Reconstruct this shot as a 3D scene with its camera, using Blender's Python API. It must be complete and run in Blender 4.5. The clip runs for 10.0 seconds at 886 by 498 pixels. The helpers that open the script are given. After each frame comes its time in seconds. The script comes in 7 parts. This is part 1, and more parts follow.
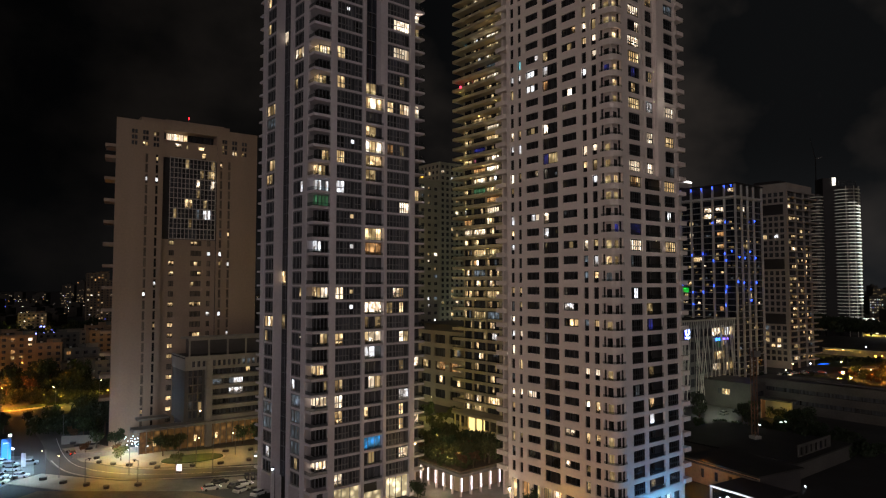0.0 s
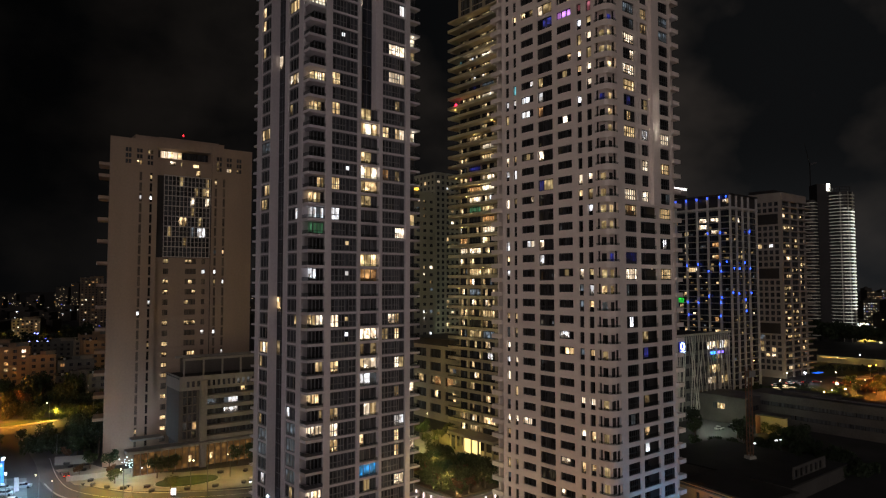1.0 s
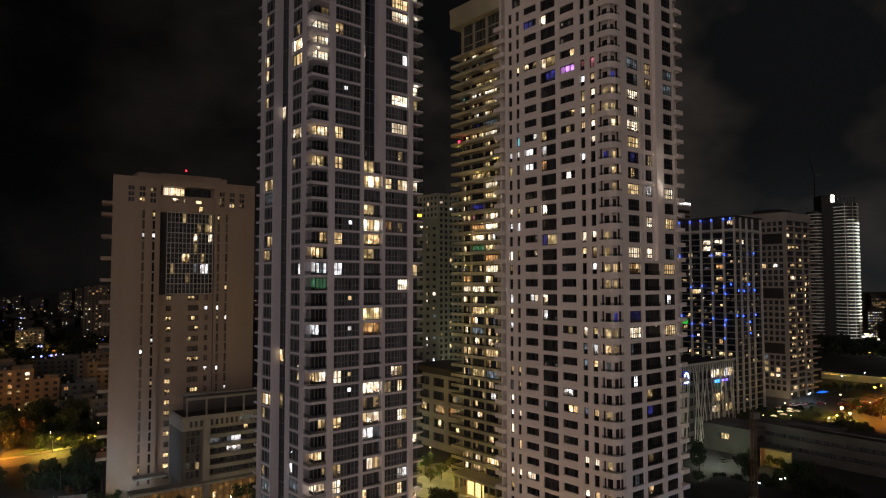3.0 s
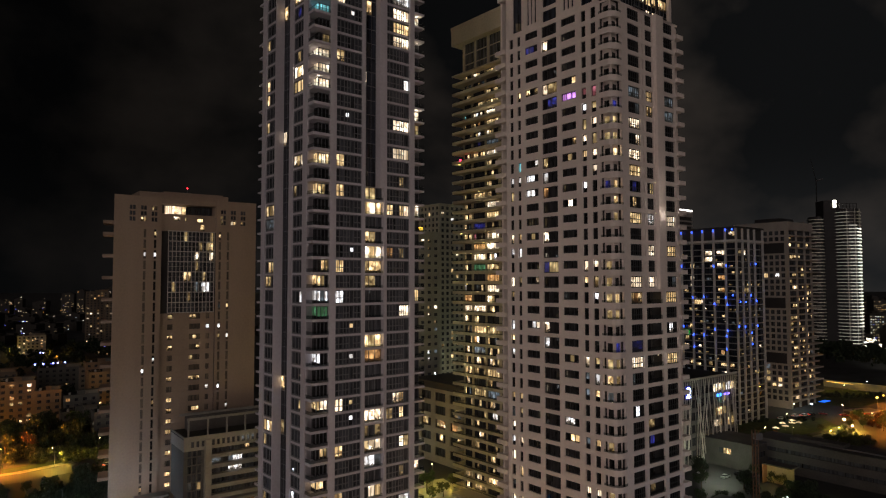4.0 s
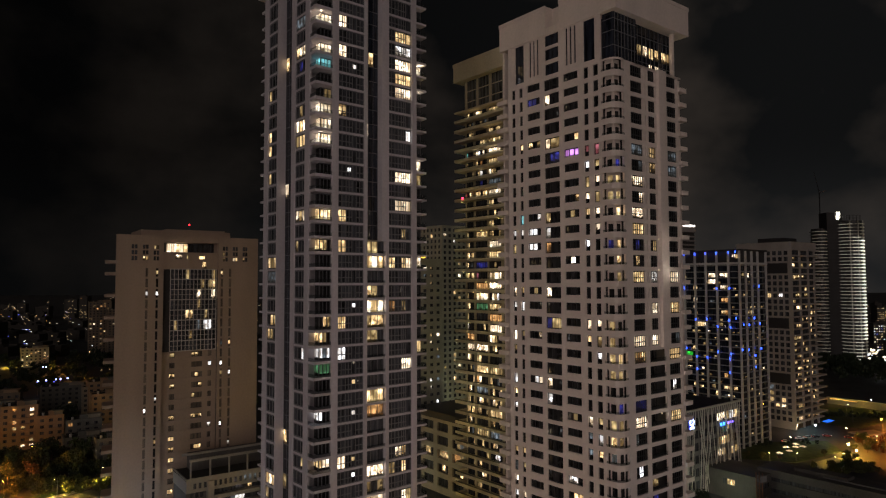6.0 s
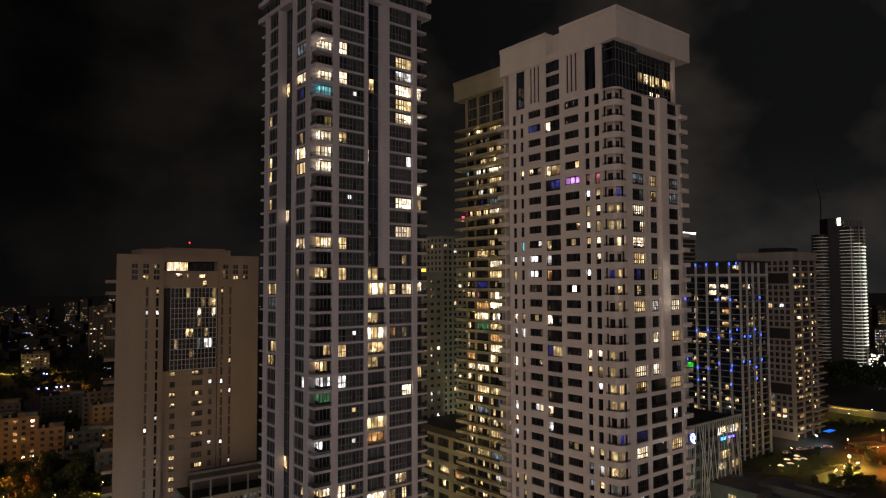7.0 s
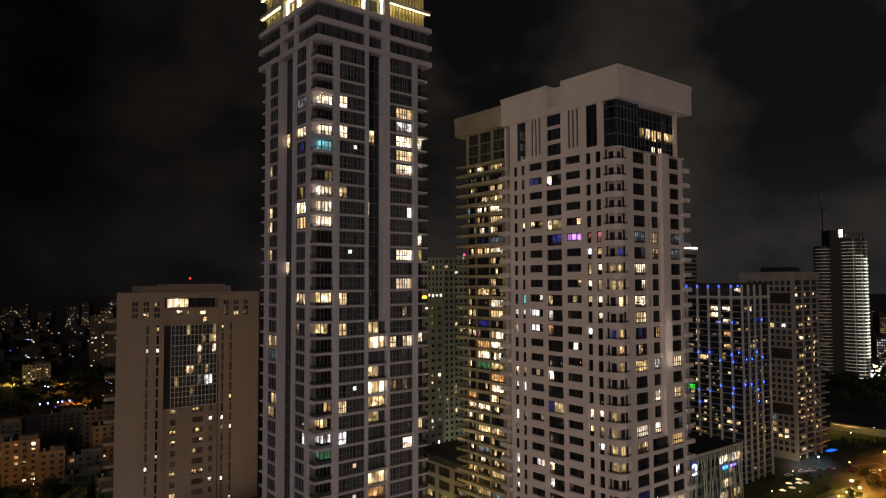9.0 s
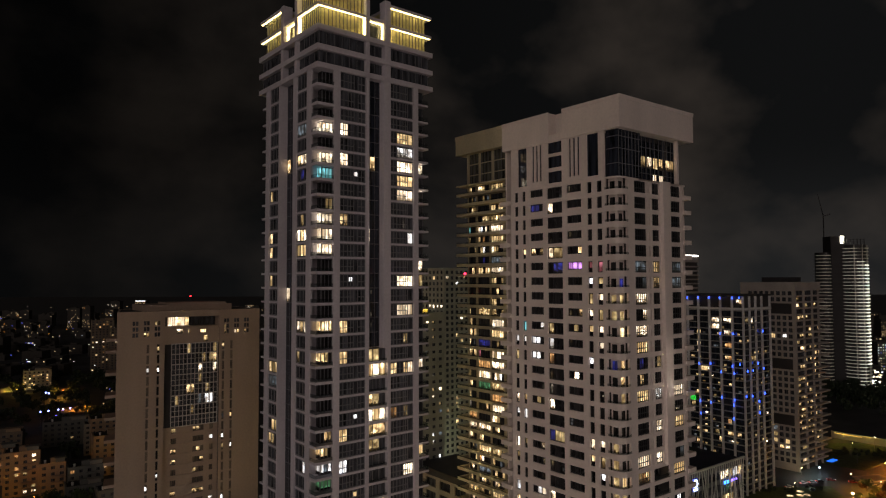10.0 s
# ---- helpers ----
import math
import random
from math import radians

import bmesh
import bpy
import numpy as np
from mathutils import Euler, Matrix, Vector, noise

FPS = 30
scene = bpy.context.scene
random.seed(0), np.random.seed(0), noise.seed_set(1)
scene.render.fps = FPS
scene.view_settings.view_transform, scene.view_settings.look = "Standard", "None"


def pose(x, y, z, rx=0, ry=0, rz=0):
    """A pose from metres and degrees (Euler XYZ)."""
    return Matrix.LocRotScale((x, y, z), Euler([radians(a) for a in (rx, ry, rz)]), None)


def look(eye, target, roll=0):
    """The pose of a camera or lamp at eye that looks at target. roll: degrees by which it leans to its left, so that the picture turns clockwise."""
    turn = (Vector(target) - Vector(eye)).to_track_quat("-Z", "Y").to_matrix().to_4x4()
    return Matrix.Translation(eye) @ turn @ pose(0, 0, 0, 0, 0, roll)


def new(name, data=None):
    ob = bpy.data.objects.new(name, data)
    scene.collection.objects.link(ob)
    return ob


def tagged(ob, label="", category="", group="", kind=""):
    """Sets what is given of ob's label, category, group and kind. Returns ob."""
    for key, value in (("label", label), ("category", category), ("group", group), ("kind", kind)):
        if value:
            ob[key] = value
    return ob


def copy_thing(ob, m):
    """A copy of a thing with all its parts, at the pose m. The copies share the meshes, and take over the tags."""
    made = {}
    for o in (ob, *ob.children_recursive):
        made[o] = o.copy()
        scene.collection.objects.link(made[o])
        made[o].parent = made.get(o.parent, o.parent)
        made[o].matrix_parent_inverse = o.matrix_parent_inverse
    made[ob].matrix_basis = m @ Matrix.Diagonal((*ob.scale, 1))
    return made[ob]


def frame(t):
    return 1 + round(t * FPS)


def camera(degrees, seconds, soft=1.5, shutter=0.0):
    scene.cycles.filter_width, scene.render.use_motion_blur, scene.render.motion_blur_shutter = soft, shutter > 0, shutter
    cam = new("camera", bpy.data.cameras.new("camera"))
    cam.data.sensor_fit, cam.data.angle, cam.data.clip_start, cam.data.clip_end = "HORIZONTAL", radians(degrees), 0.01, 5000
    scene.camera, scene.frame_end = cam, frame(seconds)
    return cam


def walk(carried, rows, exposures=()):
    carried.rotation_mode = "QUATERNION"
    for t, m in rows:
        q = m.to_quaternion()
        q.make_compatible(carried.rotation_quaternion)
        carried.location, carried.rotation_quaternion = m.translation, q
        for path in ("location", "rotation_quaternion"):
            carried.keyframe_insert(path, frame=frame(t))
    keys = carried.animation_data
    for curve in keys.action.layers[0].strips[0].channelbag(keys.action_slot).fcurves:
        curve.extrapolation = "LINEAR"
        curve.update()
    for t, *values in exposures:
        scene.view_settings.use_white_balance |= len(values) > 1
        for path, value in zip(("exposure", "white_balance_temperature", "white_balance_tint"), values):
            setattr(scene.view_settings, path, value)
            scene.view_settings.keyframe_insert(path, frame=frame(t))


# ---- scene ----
cam = camera(67.6, 10.0, 1.2)
METRES, EYE, TILT, LEAN, TURN = 64.0, 51.0, 3.05, 0.0, 0.0
ROWS = [
    (0.0, 0.0, 0.0, 0.0, 0.0, 0.0, -0.0),
    (0.5, 0.0003, 0.0033, 0.0493, -0.1, -0.02, 0.01),
    (1.0, 0.0007, 0.006, 0.0988, -0.38, -0.05, 0.03),
    (1.5, 0.0009, 0.0081, 0.1485, -0.31, -0.07, 0.05),
    (2.0, 0.0006, 0.0104, 0.1982, -0.24, -0.08, 0.04),
    (2.5, 0.0007, 0.013, 0.2481, -0.18, -0.1, 0.04),
    (4.0, 0.0003, 0.0205, 0.3997, 0.0, -0.21, 0.1),
    (4.5, 0.0002, 0.0233, 0.4493, 0.05, -0.2, 0.14),
    (5.0, 0.0003, 0.0257, 0.499, 0.1, -0.2, 0.15),
    (5.5, 0.0002, 0.0283, 0.5487, 0.15, -0.21, 0.18),
    (7.0, 0.0007, 0.0356, 0.6987, 0.24, -0.25, 0.22),
    (7.5, 0.0005, 0.0379, 0.7486, 0.26, -0.27, 0.23),
    (8.0, 0.0014, 0.0414, 0.7986, 0.29, -0.3, 0.23),
    (8.5, 0.0023, 0.0447, 0.8486, 0.32, -0.31, 0.23),
    (9.0, 0.0025, 0.047, 0.8985, 0.34, -0.34, 0.23),
    (9.5, 0.0028, 0.0501, 0.9485, 0.37, -0.35, 0.22),
    (10.0, 0.0027, 0.0533, 0.9985, 0.4, -0.37, 0.21),
]
walk(cam, [(t, pose(0, 0, EYE, TILT, LEAN, TURN) @ pose(METRES * x, METRES * y, METRES * z, 90 + pitch, roll, yaw)) for t, x, y, z, yaw, pitch, roll in ROWS],
     ((0.0, -0.18, 6200, 10), (2.0, -0.10, 6230, 10), (4.0, -0.02, 6350, 10), (6.0, 0.0, 6500, 10), (10.0, 0.04, 6500, 10)))

# ---- light ----
world = bpy.data.worlds.new("night_sky")
scene.world = world
world.use_nodes = True
wn, wl = world.node_tree.nodes, world.node_tree.links
wn.clear()
w_out, w_bg = wn.new("ShaderNodeOutputWorld"), wn.new("ShaderNodeBackground")
w_tc, w_map = wn.new("ShaderNodeTexCoord"), wn.new("ShaderNodeMapping")
w_noise, w_ramp = wn.new("ShaderNodeTexNoise"), wn.new("ShaderNodeValToRGB")
w_map.inputs["Scale"].default_value = (2.6, 2.6, 3.4)
w_map.inputs["Location"].default_value = (3.1, 0.55, 1.2)
w_noise.inputs["Scale"].default_value = 1.7
w_noise.inputs["Detail"].default_value = 5.0
w_noise.inputs["Roughness"].default_value = 0.5
w_ramp.color_ramp.elements[0].position, w_ramp.color_ramp.elements[0].color = 0.43, (0.0030, 0.0031, 0.0032, 1)
w_ramp.color_ramp.elements[1].position, w_ramp.color_ramp.elements[1].color = 0.66, (0.0165, 0.0134, 0.0112, 1)
wl.new(w_tc.outputs["Generated"], w_map.inputs["Vector"])
wl.new(w_map.outputs["Vector"], w_noise.inputs["Vector"])
wl.new(w_noise.outputs["Fac"], w_ramp.inputs["Fac"])
w_sep, w_side, w_mix = wn.new("ShaderNodeSeparateXYZ"), wn.new("ShaderNodeMapRange"), wn.new("ShaderNodeMix")
w_mix.data_type, w_mix.blend_type = "RGBA", "MULTIPLY"
w_mix.inputs["Factor"].default_value = 1.0
w_side.inputs["From Min"].default_value, w_side.inputs["From Max"].default_value = -0.5, 0.45
w_side.inputs["To Min"].default_value, w_side.inputs["To Max"].default_value = 0.30, 1.65
wl.new(w_tc.outputs["Generated"], w_sep.inputs["Vector"])
wl.new(w_sep.outputs["X"], w_side.inputs["Value"])
wl.new(w_ramp.outputs["Color"], w_mix.inputs["A"])
wl.new(w_side.outputs["Result"], w_mix.inputs["B"])
w_low, w_haze = wn.new("ShaderNodeMapRange"), wn.new("ShaderNodeMix")
w_low.interpolation_type = "SMOOTHERSTEP"
w_low.inputs["From Min"].default_value, w_low.inputs["From Max"].default_value = 0.22, -0.02
w_haze.data_type, w_haze.blend_type = "RGBA", "ADD"
w_tint = wn.new("ShaderNodeVectorMath")
w_tint.operation = "SCALE"
w_tint.inputs[0].default_value = (0.0050, 0.0051, 0.0052)
wl.new(w_side.outputs["Result"], w_tint.inputs["Scale"])
wl.new(w_tint.outputs["Vector"], w_haze.inputs["B"])
wl.new(w_sep.outputs["Z"], w_low.inputs["Value"])
wl.new(w_low.outputs["Result"], w_haze.inputs["Factor"])
wl.new(w_mix.outputs["Result"], w_haze.inputs["A"])
wl.new(w_haze.outputs["Result"], w_bg.inputs["Color"])
wl.new(w_bg.outputs["Background"], w_out.inputs["Surface"])

# a sun lamp standing in for the city's glow: broad, weak, slightly warm
moon = new("moon", bpy.data.lights.new("moon", "SUN"))
moon.data.energy, moon.data.angle, moon.data.color = 0.43, radians(46), (1.0, 0.83, 0.75)
moon.matrix_world = look((-38, -200, 50), (0, 0, 25))


# the lamps of the streets, squares and gardens, with some added fill: place, watts, colour
COOL, WARM, AMBER, SODIUM, GOLD, OCHRE, GREEN, BLUE = (0.66, 0.86, 1.0), (1.0, 0.78, 0.46), (1.0, 0.45, 0.055), (1.0, 0.30, 0.03), (1.0, 0.64, 0.08), (1.0, 0.66, 0.25), (0.96, 1.0, 0.70), (0.08, 0.45, 1.0)
# shaded heads that throw their light down
STREET_LIGHTS = (
    ((-122.5, 187.8, 8.0), 20000, (0.42, 0.72, 1.0)), ((-114, 172.8, 8.0), 8500, (0.42, 0.72, 1.0)), ((-84, 163, 7.0), 2600, AMBER), ((-62, 162, 7.0), 1500, WARM), ((-84, 180.8, 7.6), 7000, AMBER), ((-92, 189, 7.0), 11000, AMBER), ((-71.2, 191, 7.0), 5000, AMBER), ((-62.5, 201.5, 6.5), 5500, AMBER),
    ((-46, 166.8, 8.0), 4000, WARM), ((-106, 180, 6.2), 2500, WARM), ((-109, 200, 6.0), 2600, SODIUM), ((-161, 276.8, 8), 12000, GOLD), ((-180, 271, 8), 34000, SODIUM), ((-150, 290.6, 8), 12000, GOLD), ((-212, 332, 8), 4200, SODIUM),
    ((-4, 248.8, 9.0), 16000, GOLD), ((66, 171, 7.0), 1100, SODIUM), ((430, 668, 9), 90000, GOLD), ((230, 336, 15.0), 56000, SODIUM), ((243, 350, 16.0), 80000, SODIUM), ((206.4, 343.6, 5.0), 20000, GOLD), ((207, 338.6, 3.2), 6000, GOLD), ((222, 366, 7.4), 6000, AMBER), ((252, 384, 9), 44000, SODIUM), ((272, 405, 9), 24000, SODIUM), ((-289, 514, 8), 26000, SODIUM), ((-335, 600, 8), 26000, SODIUM), ((-405, 700, 8), 30000, SODIUM), ((-462, 705, 9), 40000, GOLD), ((268, 470, 9), 2200, GOLD), ((286, 446, 9), 2200, GOLD), ((205, 380, 8), 3000, COOL),
)
for at, watts, tint in STREET_LIGHTS:
    bulb = new("street_light", bpy.data.lights.new("street_light", "SPOT"))
    bulb.data.energy, bulb.data.color, bulb.data.shadow_soft_size = watts, tint, 0.25
    bulb.data.spot_size, bulb.data.spot_blend = radians(142), 0.5
    bulb.location = at
# bare lamps in gardens, entrances and courts; unseen fill lights added among them
OPEN_LIGHTS = (
    ((-93, 200.0, 3.6), 5000, COOL), ((-122.0, 186.5, 9.5), 5000, (0.50, 0.76, 1.0)), ((-128, 212, 8.0), 1200, (0.85, 0.86, 1.0)), ((-58, 197, 7.0), 2500, (1.0, 0.62, 0.30)), ((-240, 341, 7.0), 2600, AMBER), ((-214, 335, 6.0), 1200, AMBER), ((-205, 381, 9.0), 1900, AMBER), ((-302, 556, 10.0), 9000, SODIUM), ((-384, 656, 10.0), 9000, AMBER), ((-445, 690, 9.0), 2200, GOLD), ((-191, 284, 10.0), 17000, SODIUM), ((-204, 286, 11.0), 17000, SODIUM), ((-103.5, 207.5, 1.2), 260, WARM), ((-190, 282, 5.0), 9000, SODIUM), ((-162, 283, 4.5), 5000, GOLD), ((3, 200, 4.0), 1000, GOLD), ((14.6, 157, 3.2), 1000, WARM), ((-2, 164, 3.2), 500, WARM), ((45.6, 138.2, 1.6), 2600, BLUE), ((52.0, 143.2, 1.6), 2600, BLUE),
    # added fill without a lamp: first point, the OCHRE ones, first two GREEN
    ((14, 126, 9.0), 1800, AMBER), ((24.5, 146, 3.0), 800, AMBER), ((206, 394, 4.0), 700, WARM), ((219, 396, 4.0), 800, COOL), ((-1, 178, 11.0), 3600, OCHRE), ((1.5, 164.5, 9.5), 2600, OCHRE), ((12, 171.5, 9.5), 2200, OCHRE), ((62, 165, 5.0), 600, SODIUM), ((-16, 345, 10.0), 26000, GREEN), ((-30, 292, 8.0), 3500, GREEN), ((212, 347, 5.0), 3000, GOLD), ((187, 323, 4.5), 5200, GOLD), ((196, 329, 4.5), 2200, GOLD), ((281, 480, 4.2), 560, GOLD), ((291, 467, 4.2), 480, GOLD), ((301, 454, 4.2), 400, GOLD), ((-8, 236, 12.0), 9000, (1.0, 0.84, 0.30)), ((256, 368, 4.0), 2500, SODIUM), ((272, 392, 4.0), 5000, SODIUM), ((106, 260, 7.0), 4500, GREEN), ((124.0, 248.5, 3.5), 420, GOLD), ((226, 332, 6.0), 2500, SODIUM), ((160, 331, 4.0), 320, AMBER), ((-3, 214, 6.0), 1500, GOLD),
)
for at, watts, tint in OPEN_LIGHTS:
    bulb = new("garden_light", bpy.data.lights.new("garden_light", "POINT"))
    bulb.data.energy, bulb.data.color, bulb.data.shadow_soft_size = watts, tint, 0.25
    bulb.location = at


# unseen masts added behind the viewer: fill that lights the towers from below
FILL_MASTS = ((-96, 12), (-58, 2), (-20, -6), (20, -6), (58, 2), (96, 14))
for ax, ay in FILL_MASTS:
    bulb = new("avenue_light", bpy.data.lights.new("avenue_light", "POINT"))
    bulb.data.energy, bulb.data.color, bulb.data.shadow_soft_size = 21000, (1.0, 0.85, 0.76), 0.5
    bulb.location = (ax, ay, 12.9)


# a spot added unseen behind the slender tower, to brighten the slab-edged tower
tower_fill = new("flood_light", bpy.data.lights.new("flood_light", "SPOT"))
tower_fill.data.energy, tower_fill.data.color, tower_fill.data.shadow_soft_size = 46000, (1.0, 0.82, 0.42), 0.4
tower_fill.data.spot_size, tower_fill.data.spot_blend = radians(70), 0.9
tower_fill.matrix_world = look((-38, 214, 9), (14, 208, 105))


# ---- materials ----
def nodes_of(name):
    m = bpy.data.materials.new(name)
    m.use_nodes = True
    nt = m.node_tree
    return m, nt.nodes, nt.links, nt.nodes["Principled BSDF"]


def surface(name, color, rough=0.7, metal=0.0, vary=0.25, big=0.12, small=1.6, bump=0.15, streak=0.0, island=0.0):
    """A weathered surface: broad stains, fine grain, and relief."""
    m, n, l, b = nodes_of(name)
    tc = n.new("ShaderNodeTexCoord")
    n1, n2, add = n.new("ShaderNodeTexNoise"), n.new("ShaderNodeTexNoise"), n.new("ShaderNodeMath")
    n1.inputs["Scale"].default_value, n2.inputs["Scale"].default_value = big, small
    n1.inputs["Detail"].default_value, n2.inputs["Detail"].default_value = 4, 6
    mp = n.new("ShaderNodeMapping")
    mp.inputs["Scale"].default_value = (1, 1, 0.25 if streak else 1)
    l.new(tc.outputs["Object"], mp.inputs["Vector"])
    l.new(mp.outputs["Vector"], n1.inputs["Vector"])
    l.new(tc.outputs["Object"], n2.inputs["Vector"])
    add.operation = "MULTIPLY_ADD"
    add.inputs[1].default_value = 0.6
    l.new(n2.outputs["Fac"], add.inputs[0])
    l.new(n1.outputs["Fac"], add.inputs[2])
    ramp = n.new("ShaderNodeValToRGB")
    lo, hi = [c * (1 - vary) for c in color], [min(1, c * (1 + vary * 0.6)) for c in color]
    ramp.color_ramp.elements[0].position, ramp.color_ramp.elements[0].color = 0.5, (*lo, 1)
    ramp.color_ramp.elements[1].position, ramp.color_ramp.elements[1].color = 1.05, (*hi, 1)
    l.new(add.outputs[0], ramp.inputs["Fac"])
    last = ramp.outputs["Color"]
    if island:
        info, hs = n.new("ShaderNodeObjectInfo"), n.new("ShaderNodeHueSaturation")
        mr = n.new("ShaderNodeMapRange")
        mr.inputs["To Min"].default_value, mr.inputs["To Max"].default_value = 1 - island, 1 + island
        l.new(info.outputs["Random"], mr.inputs["Value"])
        l.new(mr.outputs["Result"], hs.inputs["Value"])
        l.new(last, hs.inputs["Color"])
        last = hs.outputs["Color"]
    l.new(last, b.inputs["Base Color"])
    b.inputs["Roughness"].default_value, b.inputs["Metallic"].default_value = rough, metal
    bp = n.new("ShaderNodeBump")
    bp.inputs["Strength"].default_value, bp.inputs["Distance"].default_value = bump, 0.05
    l.new(n2.outputs["Fac"], bp.inputs["Height"])
    l.new(bp.outputs["Normal"], b.inputs["Normal"])
    return m


def glass(name, color=(0.046, 0.048, 0.056), rough=0.02, wavy=0.02):
    """Window glass before an unlit room: dark, with the folds of drawn curtains faintly behind it and a sharp sheen."""
    m, n, l, b = nodes_of(name)
    info, mr, hs = n.new("ShaderNodeObjectInfo"), n.new("ShaderNodeMapRange"), n.new("ShaderNodeHueSaturation")
    tc, mp, fold, mul, off = n.new("ShaderNodeTexCoord"), n.new("ShaderNodeMapping"), n.new("ShaderNodeTexNoise"), n.new("ShaderNodeMath"), n.new("ShaderNodeVectorMath")
    off.operation, mul.operation = "ADD", "MULTIPLY"
    mul.inputs[1].default_value = 37.0
    l.new(info.outputs["Random"], mul.inputs[0])
    l.new(tc.outputs["Object"], off.inputs[0])
    l.new(mul.outputs[0], off.inputs[1])
    mp.inputs["Scale"].default_value = (1.0, 1.0, 0.12)
    l.new(off.outputs[0], mp.inputs["Vector"])
    l.new(mp.outputs["Vector"], fold.inputs["Vector"])
    fold.inputs["Scale"].default_value, fold.inputs["Detail"].default_value = 1.1, 3.0
    mr.inputs["From Min"].default_value, mr.inputs["From Max"].default_value = 0.3, 0.75
    mr.inputs["To Min"].default_value, mr.inputs["To Max"].default_value = 0.25, 2.6
    hs.inputs["Color"].default_value = (*color, 1)
    l.new(fold.outputs["Fac"], mr.inputs["Value"])
    l.new(mr.outputs["Result"], hs.inputs["Value"])
    l.new(hs.outputs["Color"], b.inputs["Base Color"])
    b.inputs["Roughness"].default_value = rough
    b.inputs["IOR"].default_value = 1.5
    nz, bp = n.new("ShaderNodeTexNoise"), n.new("ShaderNodeBump")
    nz.inputs["Scale"].default_value = 0.35
    bp.inputs["Strength"].default_value, bp.inputs["Distance"].default_value = wavy, 0.2
    l.new(nz.outputs["Fac"], bp.inputs["Height"])
    l.new(bp.outputs["Normal"], b.inputs["Normal"])
    return m


def clear_glass(name):
    """A clear sheet of rail glass: seen through, with a faint tint and a sheen."""
    m, n, l, b = nodes_of(name)
    see, mix = n.new("ShaderNodeBsdfTransparent"), n.new("ShaderNodeMixShader")
    see.inputs["Color"].default_value = (0.86, 0.89, 0.89, 1)
    b.inputs["Base Color"].default_value = (0.05, 0.05, 0.052, 1)
    b.inputs["Roughness"].default_value = 0.08
    mix.inputs["Fac"].default_value = 0.16
    l.new(see.outputs[0], mix.inputs[1])
    l.new(b.outputs[0], mix.inputs[2])
    l.new(mix.outputs[0], n["Material Output"].inputs["Surface"])
    return m


def glow(name, color, strength, vary=0.6, scale=1.1):
    """A glowing pane in place of a lit room: walls, shelves and furniture painted into its emission, here and there a
    drawn curtain.
    """
    m, n, l, b = nodes_of(name)
    tc, info, far, addv = n.new("ShaderNodeTexCoord"), n.new("ShaderNodeObjectInfo"), n.new("ShaderNodeMath"), n.new("ShaderNodeVectorMath")
    addv.operation, far.operation, far.inputs[1].default_value = "ADD", "MULTIPLY", 60.0
    l.new(info.outputs["Random"], far.inputs[0])
    l.new(tc.outputs["Object"], addv.inputs[0])
    l.new(far.outputs[0], addv.inputs[1])

    def between(value, f0, f1, t0, t1):
        mr = n.new("ShaderNodeMapRange")
        for key, v in (("From Min", f0), ("From Max", f1), ("To Min", t0), ("To Max", t1)):
            mr.inputs[key].default_value = v
        l.new(value, mr.inputs["Value"])
        return mr.outputs["Result"]

    def math_of(kind, p, q):
        mt = n.new("ShaderNodeMath")
        mt.operation = kind
        for i, v in enumerate((p, q)):
            if isinstance(v, (int, float)):
                mt.inputs[i].default_value = v
            else:
                l.new(v, mt.inputs[i])
        return mt.outputs[0]

    def stretched(x, z):
        mp = n.new("ShaderNodeMapping")
        mp.inputs["Scale"].default_value = (x, x, z)
        l.new(addv.outputs[0], mp.inputs["Vector"])
        return mp.outputs["Vector"]

    def noise(vec, size, detail):
        nz = n.new("ShaderNodeTexNoise")
        nz.inputs["Scale"].default_value, nz.inputs["Detail"].default_value = size, detail
        l.new(vec, nz.inputs["Vector"])
        return nz.outputs["Fac"]
    # walls, pictures and cupboards: upright oblong patches of unlike tone
    cells, tone = n.new("ShaderNodeTexVoronoi"), n.new("ShaderNodeSeparateColor")
    cells.distance, cells.inputs["Scale"].default_value = "CHEBYCHEV", scale * 1.2
    l.new(stretched(1.0, 0.6), cells.inputs["Vector"])
    l.new(cells.outputs["Color"], tone.inputs["Color"])
    room = between(tone.outputs["Red"], 0.0, 0.85, 1 - vary, 1.15)
    # dark outlines of furniture, plants and rails, painted into the glow
    sep = n.new("ShaderNodeSeparateXYZ")
    l.new(tc.outputs["Object"], sep.inputs["Vector"])
    height = math_of("ADD", math_of("MULTIPLY", noise(addv.outputs[0], 1.9, 2.0), 2.6), sep.outputs["Z"])
    outline = between(height, 1.95, 2.15, max(0.02, 1 - vary * 1.12), 1.0)
    # folds of curtains, in about half of the rooms
    folds = between(noise(stretched(1.0, 0.05), 3.0, 1.5), 0.40, 0.56, 1 - vary * 0.7, 1.1)
    drawn = between(math_of("FRACT", math_of("MULTIPLY", info.outputs["Random"], 7.31), 0.0), 0.48, 0.52, 0.0, 1.0)
    mixer = n.new("ShaderNodeMix")
    l.new(drawn, mixer.inputs["Factor"])
    l.new(folds, mixer.inputs["B"])
    l.new(math_of("MULTIPLY", room, outline), mixer.inputs["A"])
    level = mixer.outputs["Result"]
    # a brighter spot painted in, as from a ceiling lamp
    spots = n.new("ShaderNodeTexVoronoi")
    spots.inputs["Scale"].default_value = 0.55
    l.new(addv.outputs[0], spots.inputs["Vector"])
    level = math_of("MULTIPLY", level, between(spots.outputs["Distance"], 0.12, 0.5, 2.4, 0.7))
